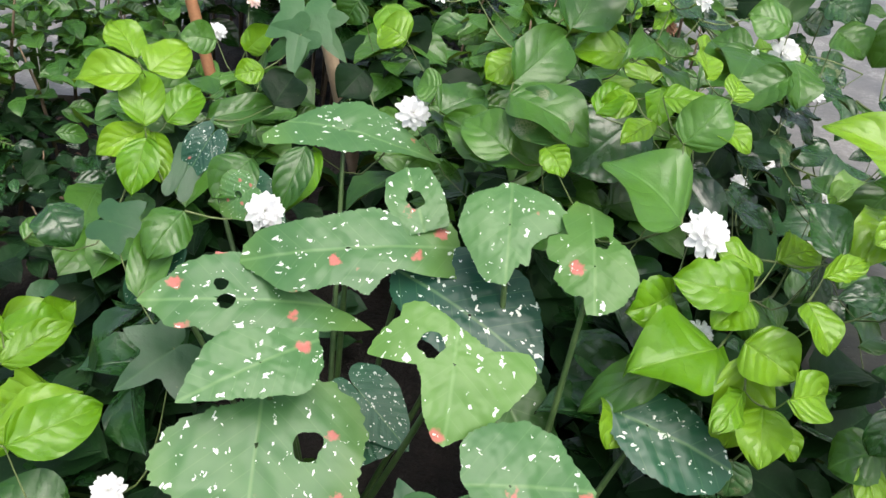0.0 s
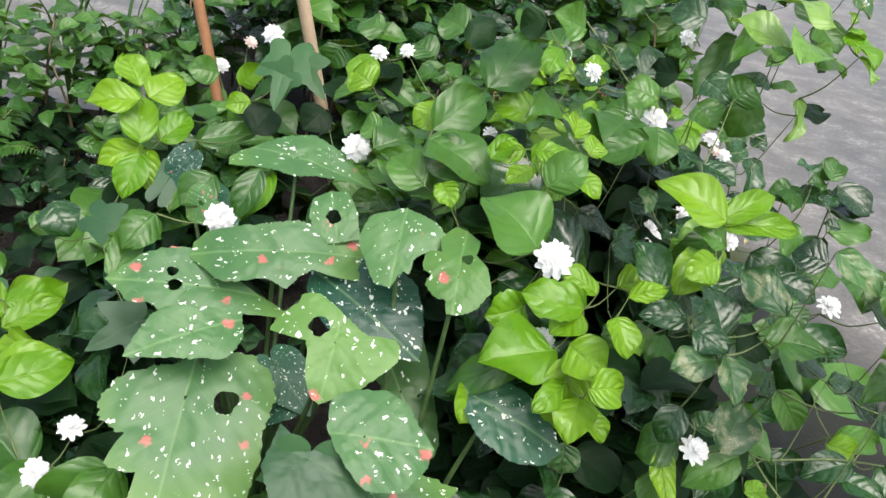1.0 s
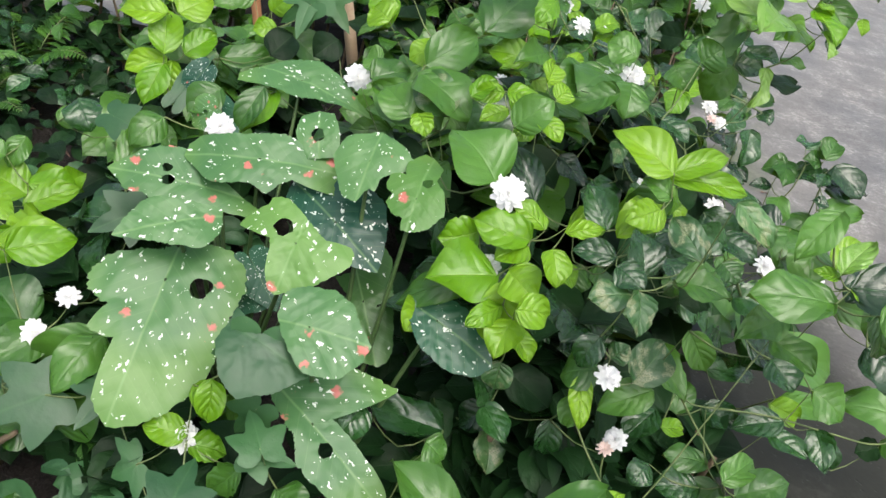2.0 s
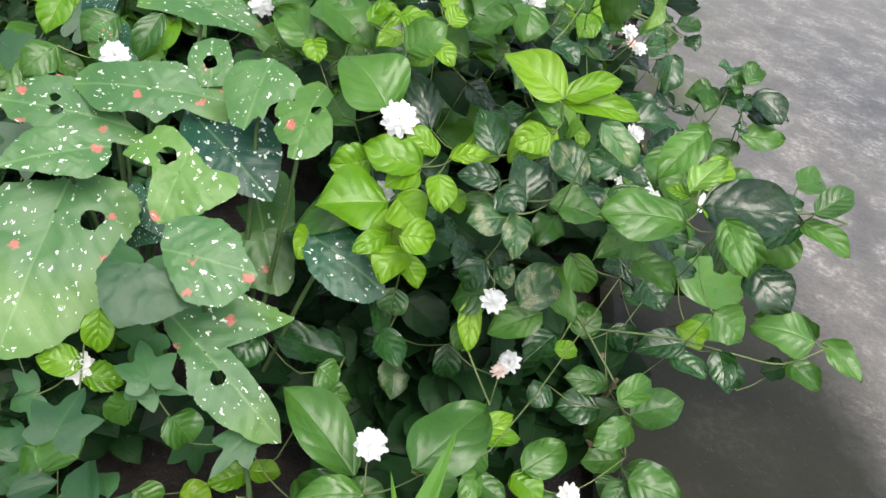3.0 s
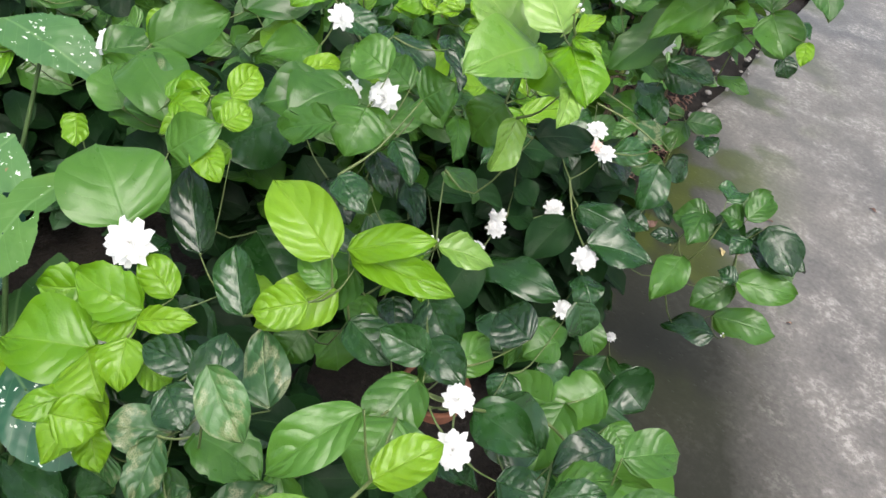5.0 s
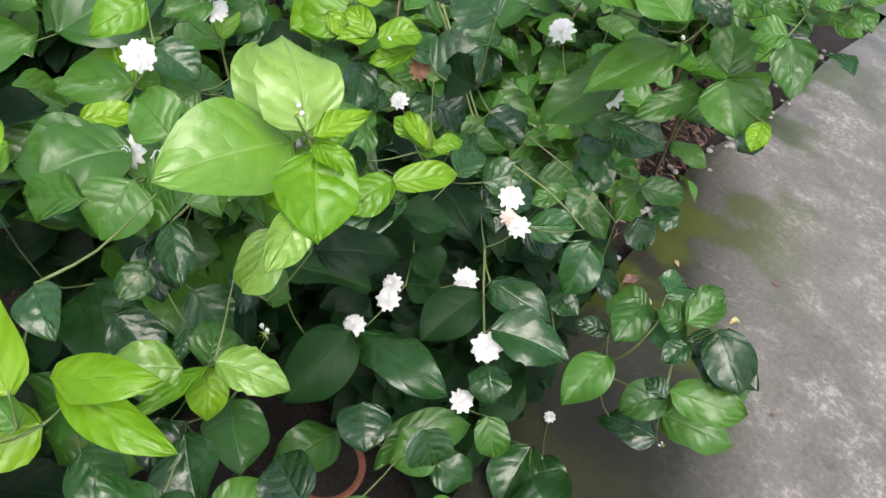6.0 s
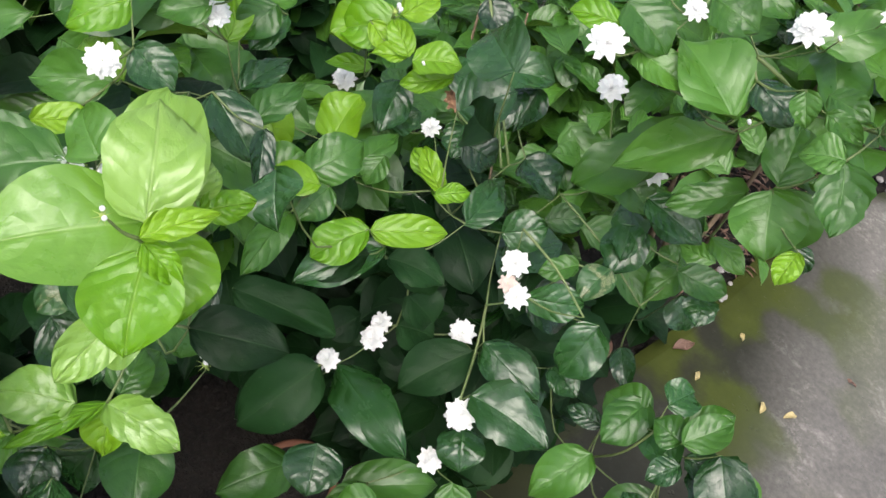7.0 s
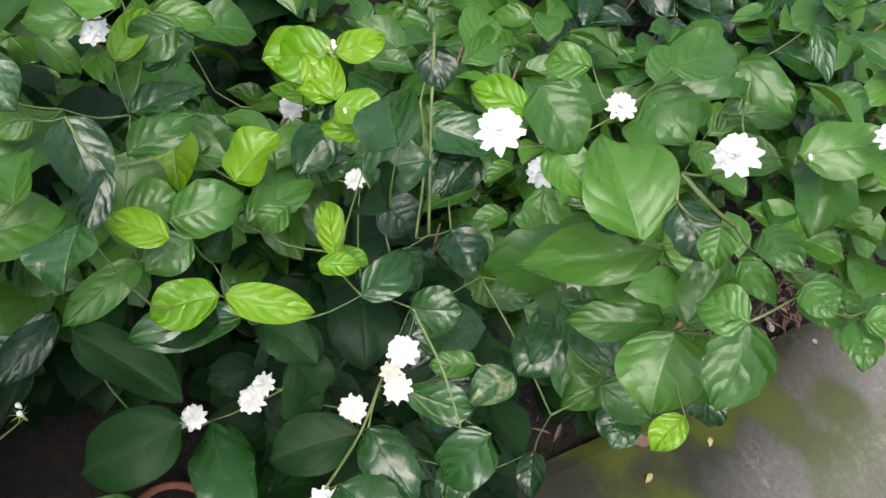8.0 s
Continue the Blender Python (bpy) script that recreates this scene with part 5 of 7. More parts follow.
leaf(jasmine_b, (0.787, 1.150, 0.125), (0.717, 1.143, 0.114), 0.048, GLOSSY, (-0.13, -0.22, 0.97))
leaf(jasmine_b, (0.739, 1.112, 0.327), (0.710, 1.109, 0.328), 0.031, MID, (0.09, -0.51, 0.86))
leaf(jasmine_b, (0.751, 1.104, 0.314), (0.740, 1.076, 0.303), 0.025, GLOSSY, (-0.02, -0.37, 0.93))
leaf(jasmine_b, (0.760, 1.057, 0.283), (0.734, 1.065, 0.284), 0.022, GLOSSY, (-0.11, -0.41, 0.91))
leaf(jasmine_b, (0.682, 1.105, 0.273), (0.648, 1.094, 0.270), 0.021, GLOSSY, (0.10, -0.57, 0.81))
leaf(jasmine_a, (0.278, 0.612, 0.400), (0.220, 0.645, 0.436), 0.085, MID, (0.33, -0.37, 0.87))
leaf(jasmine_a, (0.323, 0.644, 0.373), (0.280, 0.682, 0.421), 0.035, GLOSSY, (0.20, -0.67, 0.71))
leaf(jasmine_a, (0.327, 0.573, 0.369), (0.267, 0.568, 0.380), 0.046, YOUNG, (0.19, -0.61, 0.77))
leaf(jasmine_a, (0.339, 0.591, 0.375), (0.302, 0.601, 0.391), 0.030, YOUNG, (0.23, -0.48, 0.85))
leaf(jasmine_a, (0.354, 0.534, 0.410), (0.390, 0.551, 0.417), 0.021, YOUNG, (0.14, -0.62, 0.77))
leaf(jasmine_a, (0.305, 0.545, 0.336), (0.237, 0.518, 0.332), 0.066, YOUNG, (0.11, -0.41, 0.91))
leaf(jasmine_a, (0.327, 0.567, 0.365), (0.298, 0.546, 0.355), 0.036, YOUNG, (0.03, -0.48, 0.88))
leaf(jasmine_a, (0.348, 0.531, 0.392), (0.362, 0.503, 0.371), 0.031, YOUNG, (0.19, -0.55, 0.82))
leaf(jasmine_a, (0.318, 0.512, 0.326), (0.291, 0.475, 0.320), 0.026, YOUNG, (0.44, -0.43, 0.79))
leaf(jasmine_a, (0.329, 0.475, 0.352), (0.363, 0.489, 0.348), 0.035, YOUNG, (0.35, -0.62, 0.70))
leaf(jasmine_a, (0.331, 0.505, 0.319), (0.322, 0.465, 0.301), 0.039, YOUNG, (-0.16, -0.36, 0.92))
leaf(jasmine_a, (0.335, 0.503, 0.307), (0.358, 0.485, 0.291), 0.027, YOUNG, (0.20, -0.50, 0.84))
leaf(jasmine_a, (0.399, 0.594, 0.392), (0.368, 0.623, 0.425), 0.035, GLOSSY, (0.08, -0.71, 0.70))
leaf(jasmine_a, (0.407, 0.528, 0.404), (0.365, 0.524, 0.403), 0.026, GLOSSY, (0.02, -0.63, 0.77))
leaf(jasmine_a, (0.425, 0.483, 0.397), (0.386, 0.466, 0.392), 0.032, SCARRED, (0.07, -0.43, 0.90))
leaf(jasmine_a, (0.446, 0.627, 0.455), (0.378, 0.649, 0.479), 0.047, YOUNG, (0.09, -0.58, 0.81))
leaf(jasmine_f, (0.446, 0.652, 0.444), (0.502, 0.677, 0.470), 0.029, YOUNG, (-0.07, -0.65, 0.76))
leaf(jasmine_f, (0.447, 0.654, 0.441), (0.531, 0.661, 0.443), 0.029, YOUNG, (0.03, -0.63, 0.77))
leaf(jasmine_a, (0.452, 0.624, 0.431), (0.419, 0.628, 0.444), 0.024, MID, (0.22, -0.65, 0.73))
leaf(jasmine_a, (0.443, 0.607, 0.424), (0.412, 0.582, 0.415), 0.032, YOUNG, (0.29, -0.63, 0.72))
leaf(jasmine_a, (0.467, 0.454, 0.523), (0.501, 0.438, 0.502), 0.026, SCARRED, (0.16, -0.64, 0.75))
leaf(jasmine_a, (0.433, 0.507, 0.403), (0.418, 0.545, 0.432), 0.037, GLOSSY, (0.29, -0.52, 0.80))
leaf(jasmine_g, (0.535, 0.374, 0.504), (0.474, 0.361, 0.501), 0.039, MID, (0.07, -0.47, 0.88))
leaf(jasmine_f, (0.544, 0.384, 0.515), (0.611, 0.383, 0.527), 0.044, GLOSSY, (-0.15, -0.64, 0.75))
leaf(jasmine_g, (0.532, 0.381, 0.523), (0.553, 0.407, 0.544), 0.022, PALE, (-0.32, -0.43, 0.84))
leaf(jasmine_g, (0.535, 0.385, 0.519), (0.516, 0.388, 0.519), 0.010, YOUNG, (-0.10, -0.61, 0.78))
leaf(jasmine_g, (0.544, 0.383, 0.513), (0.564, 0.379, 0.512), 0.013, YOUNG, (-0.06, -0.33, 0.94))
leaf(jasmine_g, (0.547, 0.335, 0.536), (0.565, 0.300, 0.521), 0.021, MID, (-0.28, -0.49, 0.82))
leaf(jasmine_f, (0.547, 0.469, 0.531), (0.518, 0.429, 0.503), 0.029, MID, (-0.08, -0.54, 0.84))
leaf(jasmine_a, (0.477, 0.508, 0.433), (0.443, 0.544, 0.452), 0.032, SCARRED, (-0.19, -0.59, 0.78))
leaf(jasmine_g, (0.520, 0.404, 0.463), (0.486, 0.374, 0.456), 0.029, MID, (0.13, -0.35, 0.93))
leaf(jasmine_f, (0.649, 0.541, 0.438), (0.679, 0.558, 0.450), 0.025, GLOSSY, (0.09, -0.64, 0.76))
leaf(jasmine_f, (0.686, 0.539, 0.450), (0.717, 0.561, 0.473), 0.027, MID, (-0.15, -0.59, 0.80))
leaf(jasmine_f, (0.687, 0.550, 0.431), (0.643, 0.540, 0.405), 0.031, GLOSSY, (-0.27, -0.65, 0.71))
leaf(jasmine_f, (0.683, 0.550, 0.433), (0.732, 0.531, 0.424), 0.026, MID, (-0.06, -0.54, 0.84))
leaf(jasmine_b, (0.707, 1.122, 0.298), (0.662, 1.122, 0.292), 0.048, MID, (-0.12, -0.51, 0.85))
leaf(jasmine_b, (0.708, 1.128, 0.301), (0.753, 1.107, 0.301), 0.040, GLOSSY, (-0.26, -0.56, 0.78))
leaf(jasmine_b, (0.733, 1.118, 0.330), (0.753, 1.148, 0.359), 0.031, MID, (-0.12, -0.65, 0.75))
leaf(jasmine_b, (0.769, 1.141, 0.318), (0.818, 1.105, 0.294), 0.051, GLOSSY, (-0.07, -0.62, 0.78))
leaf(jasmine_b, (0.768, 1.119, 0.235), (0.731, 1.083, 0.205), 0.043, MID, (-0.08, -0.58, 0.81))
leaf(jasmine_b, (0.761, 1.097, 0.255), (0.838, 1.120, 0.261), 0.043, MID, (0.13, -0.64, 0.76))
leaf(jasmine_g, (0.348, 0.352, 0.156), (0.258, 0.402, 0.200), 0.054, MID, (0.28, -0.29, 0.92))
leaf(jasmine_a, (0.268, 0.500, 0.090), (0.312, 0.508, 0.088), 0.036, MID, (0.10, -0.30, 0.95))
leaf(jasmine_g, (0.397, 0.300, 0.253), (0.445, 0.373, 0.274), 0.059, MID, (-0.03, -0.25, 0.97))
leaf(jasmine_g, (0.446, 0.404, 0.196), (0.479, 0.432, 0.213), 0.026, YOUNG, (-0.06, -0.45, 0.89))
leaf(jasmine_g, (0.447, 0.402, 0.196), (0.492, 0.418, 0.198), 0.021, YOUNG, (0.08, -0.30, 0.95))
leaf(jasmine_g, (0.447, 0.410, 0.187), (0.452, 0.366, 0.174), 0.033, MID, (0.17, -0.27, 0.95))
leaf(jasmine_g, (0.362, 0.318, 0.182), (0.305, 0.297, 0.178), 0.036, MID, (0.11, -0.43, 0.90))
leaf(jasmine_g, (0.226, 0.417, 0.030), (0.191, 0.388, 0.030), 0.033, YOUNG, (0.25, -0.28, 0.93))
leaf(jasmine_a, (0.226, 0.417, 0.030), (0.260, 0.427, 0.030), 0.029, YOUNG, (0.05, -0.22, 0.97))
leaf(jasmine_e, (0.052, 0.400, 0.146), (0.010, 0.389, 0.155), 0.033, YOUNG, (0.32, -0.43, 0.84))
leaf(jasmine_e, (0.053, 0.399, 0.135), (0.091, 0.409, 0.126), 0.034, YOUNG, (0.31, -0.47, 0.83))
leaf(jasmine_g, (0.138, 0.369, 0.194), (0.112, 0.404, 0.210), 0.047, IVY, (0.16, -0.32, 0.93))
leaf(jasmine_g, (0.130, 0.374, 0.179), (0.173, 0.379, 0.179), 0.043, IVY, (0.05, -0.35, 0.93))
leaf(jasmine_e, (0.086, 0.300, 0.175), (0.084, 0.351, 0.188), 0.053, IVY, (0.13, -0.23, 0.96))
leaf(jasmine_g, (0.231, 0.377, 0.135), (0.214, 0.333, 0.123), 0.038, IVY, (0.11, -0.31, 0.94))
leaf(jasmine_a, (0.295, 0.510, 0.145), (0.208, 0.518, 0.147), 0.050, GLOSSY, (-0.03, -0.45, 0.89))
leaf(jasmine_a, (0.274, 0.552, 0.148), (0.301, 0.515, 0.125), 0.031, DARK, (0.27, -0.36, 0.89))
leaf(jasmine_a, (0.328, 0.510, 0.198), (0.359, 0.476, 0.190), 0.034, GLOSSY, (-0.13, -0.32, 0.94))
leaf(jasmine_a, (0.343, 0.555, 0.121), (0.355, 0.513, 0.096), 0.041, SCARRED, (0.21, -0.45, 0.87))
leaf(jasmine_a, (0.342, 0.531, 0.234), (0.396, 0.522, 0.210), 0.048, DARK, (0.26, -0.54, 0.80))
leaf(jasmine_g, (0.453, 0.387, 0.160), (0.492, 0.373, 0.156), 0.027, MID, (0.02, -0.24, 0.97))
leaf(jasmine_g, (0.457, 0.384, 0.179), (0.453, 0.344, 0.171), 0.025, MID, (0.21, -0.21, 0.95))
leaf(jasmine_a, (0.481, 0.500, 0.288), (0.433, 0.477, 0.264), 0.036, MID, (-0.09, -0.62, 0.78))
leaf(jasmine_a, (0.410, 0.496, 0.283), (0.420, 0.455, 0.253), 0.024, YOUNG, (0.11, -0.58, 0.80))
leaf(jasmine_f, (0.557, 0.644, 0.149), (0.552, 0.682, 0.177), 0.043, MID, (-0.04, -0.60, 0.80))
leaf(jasmine_f, (0.863, 0.745, 0.162), (0.779, 0.750, 0.161), 0.063, MID, (-0.03, -0.42, 0.91))
leaf(jasmine_f, (0.888, 0.781, 0.141), (0.943, 0.738, 0.126), 0.040, MID, (-0.15, -0.49, 0.86))
leaf(jasmine_f, (0.843, 0.746, 0.121), (0.888, 0.716, 0.113), 0.040, MID, (-0.18, -0.50, 0.84))
leaf(jasmine_f, (0.839, 0.736, 0.117), (0.811, 0.726, 0.107), 0.035, DARK, (-0.12, -0.45, 0.88))
leaf(jasmine_f, (0.590, 0.561, 0.124), (0.539, 0.549, 0.119), 0.042, GLOSSY, (0.03, -0.48, 0.88))
leaf(jasmine_f, (0.594, 0.586, 0.140), (0.541, 0.573, 0.146), 0.034, MID, (0.21, -0.41, 0.89))
leaf(jasmine_f, (0.598, 0.534, 0.167), (0.636, 0.578, 0.176), 0.032, MID, (0.12, -0.29, 0.95))
leaf(jasmine_f, (0.617, 0.535, 0.152), (0.671, 0.553, 0.178), 0.045, MID, (-0.18, -0.58, 0.79))
leaf(jasmine_f, (0.620, 0.531, 0.144), (0.582, 0.497, 0.130), 0.037, MID, (0.10, -0.46, 0.88))
leaf(jasmine_f, (0.516, 0.473, 0.085), (0.558, 0.513, 0.104), 0.043, MID, (-0.00, -0.42, 0.91))
leaf(jasmine_f, (0.647, 0.577, 0.035), (0.595, 0.566, 0.025), 0.036, MID, (-0.04, -0.52, 0.85))
leaf(jasmine_f, (0.647, 0.531, 0.053), (0.712, 0.523, 0.057), 0.051, MID, (-0.11, -0.44, 0.89))
leaf(jasmine_f, (0.647, 0.537, 0.045), (0.632, 0.499, 0.015), 0.034, MID, (-0.07, -0.59, 0.80))
leaf(jasmine_f, (0.506, 0.469, 0.081), (0.546, 0.452, 0.071), 0.037, YOUNG, (0.10, -0.34, 0.94))
leaf(jasmine_f, (0.533, 0.453, 0.015), (0.580, 0.490, 0.045), 0.047, MID, (-0.23, -0.43, 0.87))
leaf(jasmine_f, (0.677, 0.652, 0.179), (0.619, 0.633, 0.165), 0.038, GLOSSY, (-0.08, -0.41, 0.91))
leaf(jasmine_f, (0.661, 0.639, 0.166), (0.707, 0.619, 0.165), 0.032, GLOSSY, (-0.11, -0.31, 0.94))
leaf(jasmine_f, (0.661, 0.550, 0.371), (0.707, 0.521, 0.355), 0.050, GLOSSY, (-0.12, -0.61, 0.78))
leaf(jasmine_g, (0.519, 0.403, 0.444), (0.553, 0.383, 0.439), 0.029, MID, (-0.12, -0.43, 0.89))
leaf(jasmine_f, (0.473, 0.587, 0.255), (0.513, 0.538, 0.237), 0.039, DARK, (-0.07, -0.39, 0.92))
leaf(jasmine_c, (0.248, 0.946, 0.478), (0.244, 0.889, 0.479), 0.031, MID, (0.57, -0.04, 0.82))
leaf(jasmine_c, (0.286, 0.958, 0.465), (0.263, 0.991, 0.488), 0.024, YOUNG, (0.54, -0.18, 0.82))
leaf(jasmine_c, (0.237, 1.004, 0.460), (0.261, 1.046, 0.462), 0.028, MID, (0.43, -0.28, 0.86))
leaf(jasmine_c, (0.282, 1.019, 0.470), (0.286, 0.980, 0.451), 0.030, GLOSSY, (0.34, -0.39, 0.86))
leaf(jasmine_c, (0.335, 0.950, 0.418), (0.330, 1.006, 0.439), 0.031, MID, (0.31, -0.31, 0.90))
leaf(jasmine_c, (0.294, 0.968, 0.414), (0.288, 1.026, 0.426), 0.028, GLOSSY, (0.23, -0.17, 0.96))
leaf(jasmine_c, (0.383, 0.832, 0.432), (0.385, 0.892, 0.438), 0.044, MID, (0.41, -0.11, 0.91))
leaf(jasmine_c, (0.397, 0.913, 0.486), (0.429, 0.888, 0.467), 0.020, GLOSSY, (0.50, 0.00, 0.87))
leaf(jasmine_c, (0.435, 0.940, 0.450), (0.409, 0.907, 0.456), 0.024, YOUNG, (0.44, -0.20, 0.88))
leaf(jasmine_b, (0.379, 1.032, 0.353), (0.364, 1.101, 0.367), 0.036, MID, (0.13, -0.17, 0.98))
leaf(jasmine_c, (0.266, 1.156, 0.413), (0.255, 1.097, 0.407), 0.051, YOUNG, (0.44, -0.18, 0.88))
leaf(jasmine_c, (0.302, 1.134, 0.447), (0.300, 1.184, 0.456), 0.029, YOUNG, (0.45, -0.16, 0.88))
leaf(jasmine_c, (0.276, 1.125, 0.426), (0.319, 1.126, 0.410), 0.023, YOUNG, (0.35, -0.20, 0.91))
leaf(jasmine_c, (0.259, 1.162, 0.342), (0.219, 1.131, 0.333), 0.019, YOUNG, (0.24, -0.52, 0.82))
leaf(jasmine_b, (0.439, 1.076, 0.375), (0.398, 1.088, 0.386), 0.025, YOUNG, (0.24, -0.07, 0.97))
leaf(jasmine_b, (0.439, 1.074, 0.373), (0.461, 1.097, 0.375), 0.021, YOUNG, (0.05, -0.14, 0.99))
leaf(jasmine_b, (0.483, 0.975, 0.405), (0.465, 0.900, 0.393), 0.033, GLOSSY, (0.18, -0.19, 0.96))
leaf(jasmine_b, (0.424, 0.879, 0.352), (0.496, 0.931, 0.336), 0.039, DARK, (0.26, -0.08, 0.96))
leaf(jasmine_c, (0.406, 0.873, 0.352), (0.442, 0.824, 0.344), 0.028, GLOSSY, (0.17, -0.03, 0.98))
leaf(jasmine_c, (0.423, 0.925, 0.414), (0.447, 0.867, 0.405), 0.026, MID, (0.36, 0.00, 0.93))
leaf(jasmine_b, (0.446, 1.111, 0.325), (0.519, 1.080, 0.314), 0.067, DARK, (0.13, -0.07, 0.99))
leaf(jasmine_b, (0.482, 1.080, 0.368), (0.466, 1.141, 0.375), 0.034, GLOSSY, (0.46, 0.02, 0.89))
leaf(jasmine_b, (0.471, 0.999, 0.361), (0.520, 1.022, 0.363), 0.039, DARK, (0.06, -0.19, 0.98))
leaf(jasmine_b, (0.560, 1.225, 0.385), (0.591, 1.176, 0.371), 0.038, GLOSSY, (-0.10, -0.32, 0.94))
leaf(jasmine_d, (-0.219, 0.868, 0.321), (-0.237, 0.910, 0.372), 0.047, YOUNG, (0.33, -0.66, 0.67))
leaf(jasmine_d, (-0.223, 0.891, 0.371), (-0.293, 0.875, 0.366), 0.043, YOUNG, (0.08, -0.59, 0.80))
leaf(jasmine_d, (-0.221, 0.883, 0.312), (-0.263, 0.842, 0.297), 0.038, YOUNG, (0.35, -0.62, 0.71))
leaf(jasmine_d, (-0.215, 0.886, 0.307), (-0.202, 0.853, 0.264), 0.033, YOUNG, (0.19, -0.75, 0.63))
leaf(jasmine_d, (-0.212, 0.915, 0.307), (-0.184, 0.959, 0.334), 0.045, YOUNG, (0.17, -0.59, 0.79))
leaf(jasmine_d, (-0.256, 0.964, 0.358), (-0.293, 0.999, 0.391), 0.046, YOUNG, (0.36, -0.42, 0.83))
leaf(jasmine_c, (-0.031, 0.759, 0.367), (-0.048, 0.717, 0.320), 0.033, MID, (0.04, -0.75, 0.66))
leaf(jasmine_d, (-0.158, 0.795, 0.305), (-0.140, 0.858, 0.351), 0.031, IVY, (0.30, -0.62, 0.73))
leaf(jasmine_d, (-0.182, 0.967, 0.293), (-0.110, 1.017, 0.300), 0.042, MID, (0.28, -0.52, 0.81))
leaf(jasmine_c, (0.206, 0.860, 0.465), (0.250, 0.948, 0.516), 0.069, MID, (0.14, -0.54, 0.83))
leaf(jasmine_c, (0.153, 0.792, 0.434), (0.203, 0.839, 0.473), 0.055, MID, (0.22, -0.75, 0.62))
leaf(jasmine_c, (0.150, 0.777, 0.429), (0.225, 0.744, 0.409), 0.066, MID, (0.07, -0.41, 0.91))
leaf(jasmine_c, (0.088, 0.800, 0.395), (0.131, 0.827, 0.410), 0.052, MID, (0.06, -0.54, 0.84))
leaf(jasmine_c, (0.274, 0.874, 0.447), (0.216, 0.872, 0.447), 0.041, YOUNG, (0.01, -0.70, 0.71))
leaf(jasmine_c, (0.279, 1.011, 0.373), (0.326, 0.995, 0.349), 0.043, YOUNG, (0.23, -0.54, 0.81))
leaf(jasmine_c, (0.344, 1.036, 0.366), (0.324, 1.079, 0.394), 0.051, YOUNG, (-0.07, -0.58, 0.81))
leaf(jasmine_a, (0.379, 0.738, 0.483), (0.331, 0.729, 0.459), 0.038, MID, (-0.23, -0.69, 0.68))
leaf(jasmine_a, (0.383, 0.783, 0.475), (0.408, 0.759, 0.453), 0.039, MID, (0.05, -0.66, 0.75))
leaf(jasmine_c, (0.389, 0.861, 0.463), (0.349, 0.881, 0.468), 0.036, MID, (-0.22, -0.62, 0.75))
leaf(jasmine_e, (-0.173, 0.473, 0.144), (-0.234, 0.502, 0.176), 0.073, MID, (0.36, -0.24, 0.90))
leaf(jasmine_e, (-0.153, 0.484, 0.145), (-0.183, 0.426, 0.132), 0.050, MID, (0.39, -0.39, 0.83))
leaf(jasmine_e, (-0.081, 0.478, 0.168), (-0.101, 0.408, 0.140), 0.051, MID, (0.19, -0.41, 0.89))
leaf(jasmine_e, (-0.292, 0.659, 0.181), (-0.360, 0.656, 0.205), 0.060, YOUNG, (0.34, -0.28, 0.90))
leaf(jasmine_e, (-0.295, 0.666, 0.192), (-0.252, 0.715, 0.181), 0.046, YOUNG, (0.52, -0.28, 0.81))
leaf(jasmine_e, (-0.211, 0.503, 0.219), (-0.156, 0.552, 0.223), 0.047, YOUNG, (0.34, -0.46, 0.82))
leaf(jasmine_e, (-0.113, 0.601, 0.245), (-0.148, 0.559, 0.236), 0.060, IVY, (0.37, -0.49, 0.79))
leaf(jasmine_e, (-0.111, 0.414, 0.124), (-0.164, 0.364, 0.111), 0.081, IVY, (0.28, -0.51, 0.81))
leaf(jasmine_e, (-0.048, 0.432, 0.142), (-0.059, 0.381, 0.134), 0.054, IVY, (0.18, -0.20, 0.96))
leaf(jasmine_c, (0.189, 0.777, 0.363), (0.093, 0.792, 0.395), 0.066, MID, (0.15, -0.64, 0.75))
leaf(jasmine_a, (0.361, 0.782, 0.475), (0.308, 0.739, 0.469), 0.058, MID, (0.20, -0.37, 0.91))
leaf(jasmine_a, (0.390, 0.767, 0.488), (0.394, 0.733, 0.460), 0.046, MID, (0.33, -0.57, 0.75))
leaf(jasmine_c, (0.202, 0.739, 0.400), (0.152, 0.783, 0.428), 0.053, SCARRED, (-0.15, -0.65, 0.75))
leaf(jasmine_e, (-0.230, 0.513, 0.217), (-0.175, 0.560, 0.231), 0.044, YOUNG, (0.13, -0.42, 0.90))
leaf(jasmine_e, (-0.292, 0.648, 0.170), (-0.242, 0.693, 0.192), 0.038, YOUNG, (0.20, -0.60, 0.78))
leaf(jasmine_c, (0.156, 0.748, 0.384), (0.110, 0.779, 0.403), 0.048, MID, (-0.12, -0.65, 0.75))
leaf(jasmine_c, (0.162, 0.824, 0.450), (0.129, 0.812, 0.429), 0.037, YOUNG, (-0.16, -0.74, 0.65))
leaf(jasmine_c, (-0.032, 0.801, 0.344), (-0.044, 0.725, 0.316), 0.038, YOUNG, (0.26, -0.37, 0.89))
leaf(jasmine_d, (-0.276, 0.753, 0.284), (-0.246, 0.728, 0.258), 0.051, GLOSSY, (0.22, -0.57, 0.79))
leaf(jasmine_b, (0.503, 1.131, 0.604), (0.547, 1.137, 0.589), 0.038, MID, (0.34, -0.47, 0.81))
leaf(jasmine_b, (0.609, 1.147, 0.573), (0.537, 1.168, 0.590), 0.057, MID, (0.13, -0.32, 0.94))
leaf(jasmine_b, (0.514, 1.121, 0.594), (0.478, 1.101, 0.590), 0.023, YOUNG, (0.17, -0.52, 0.83))
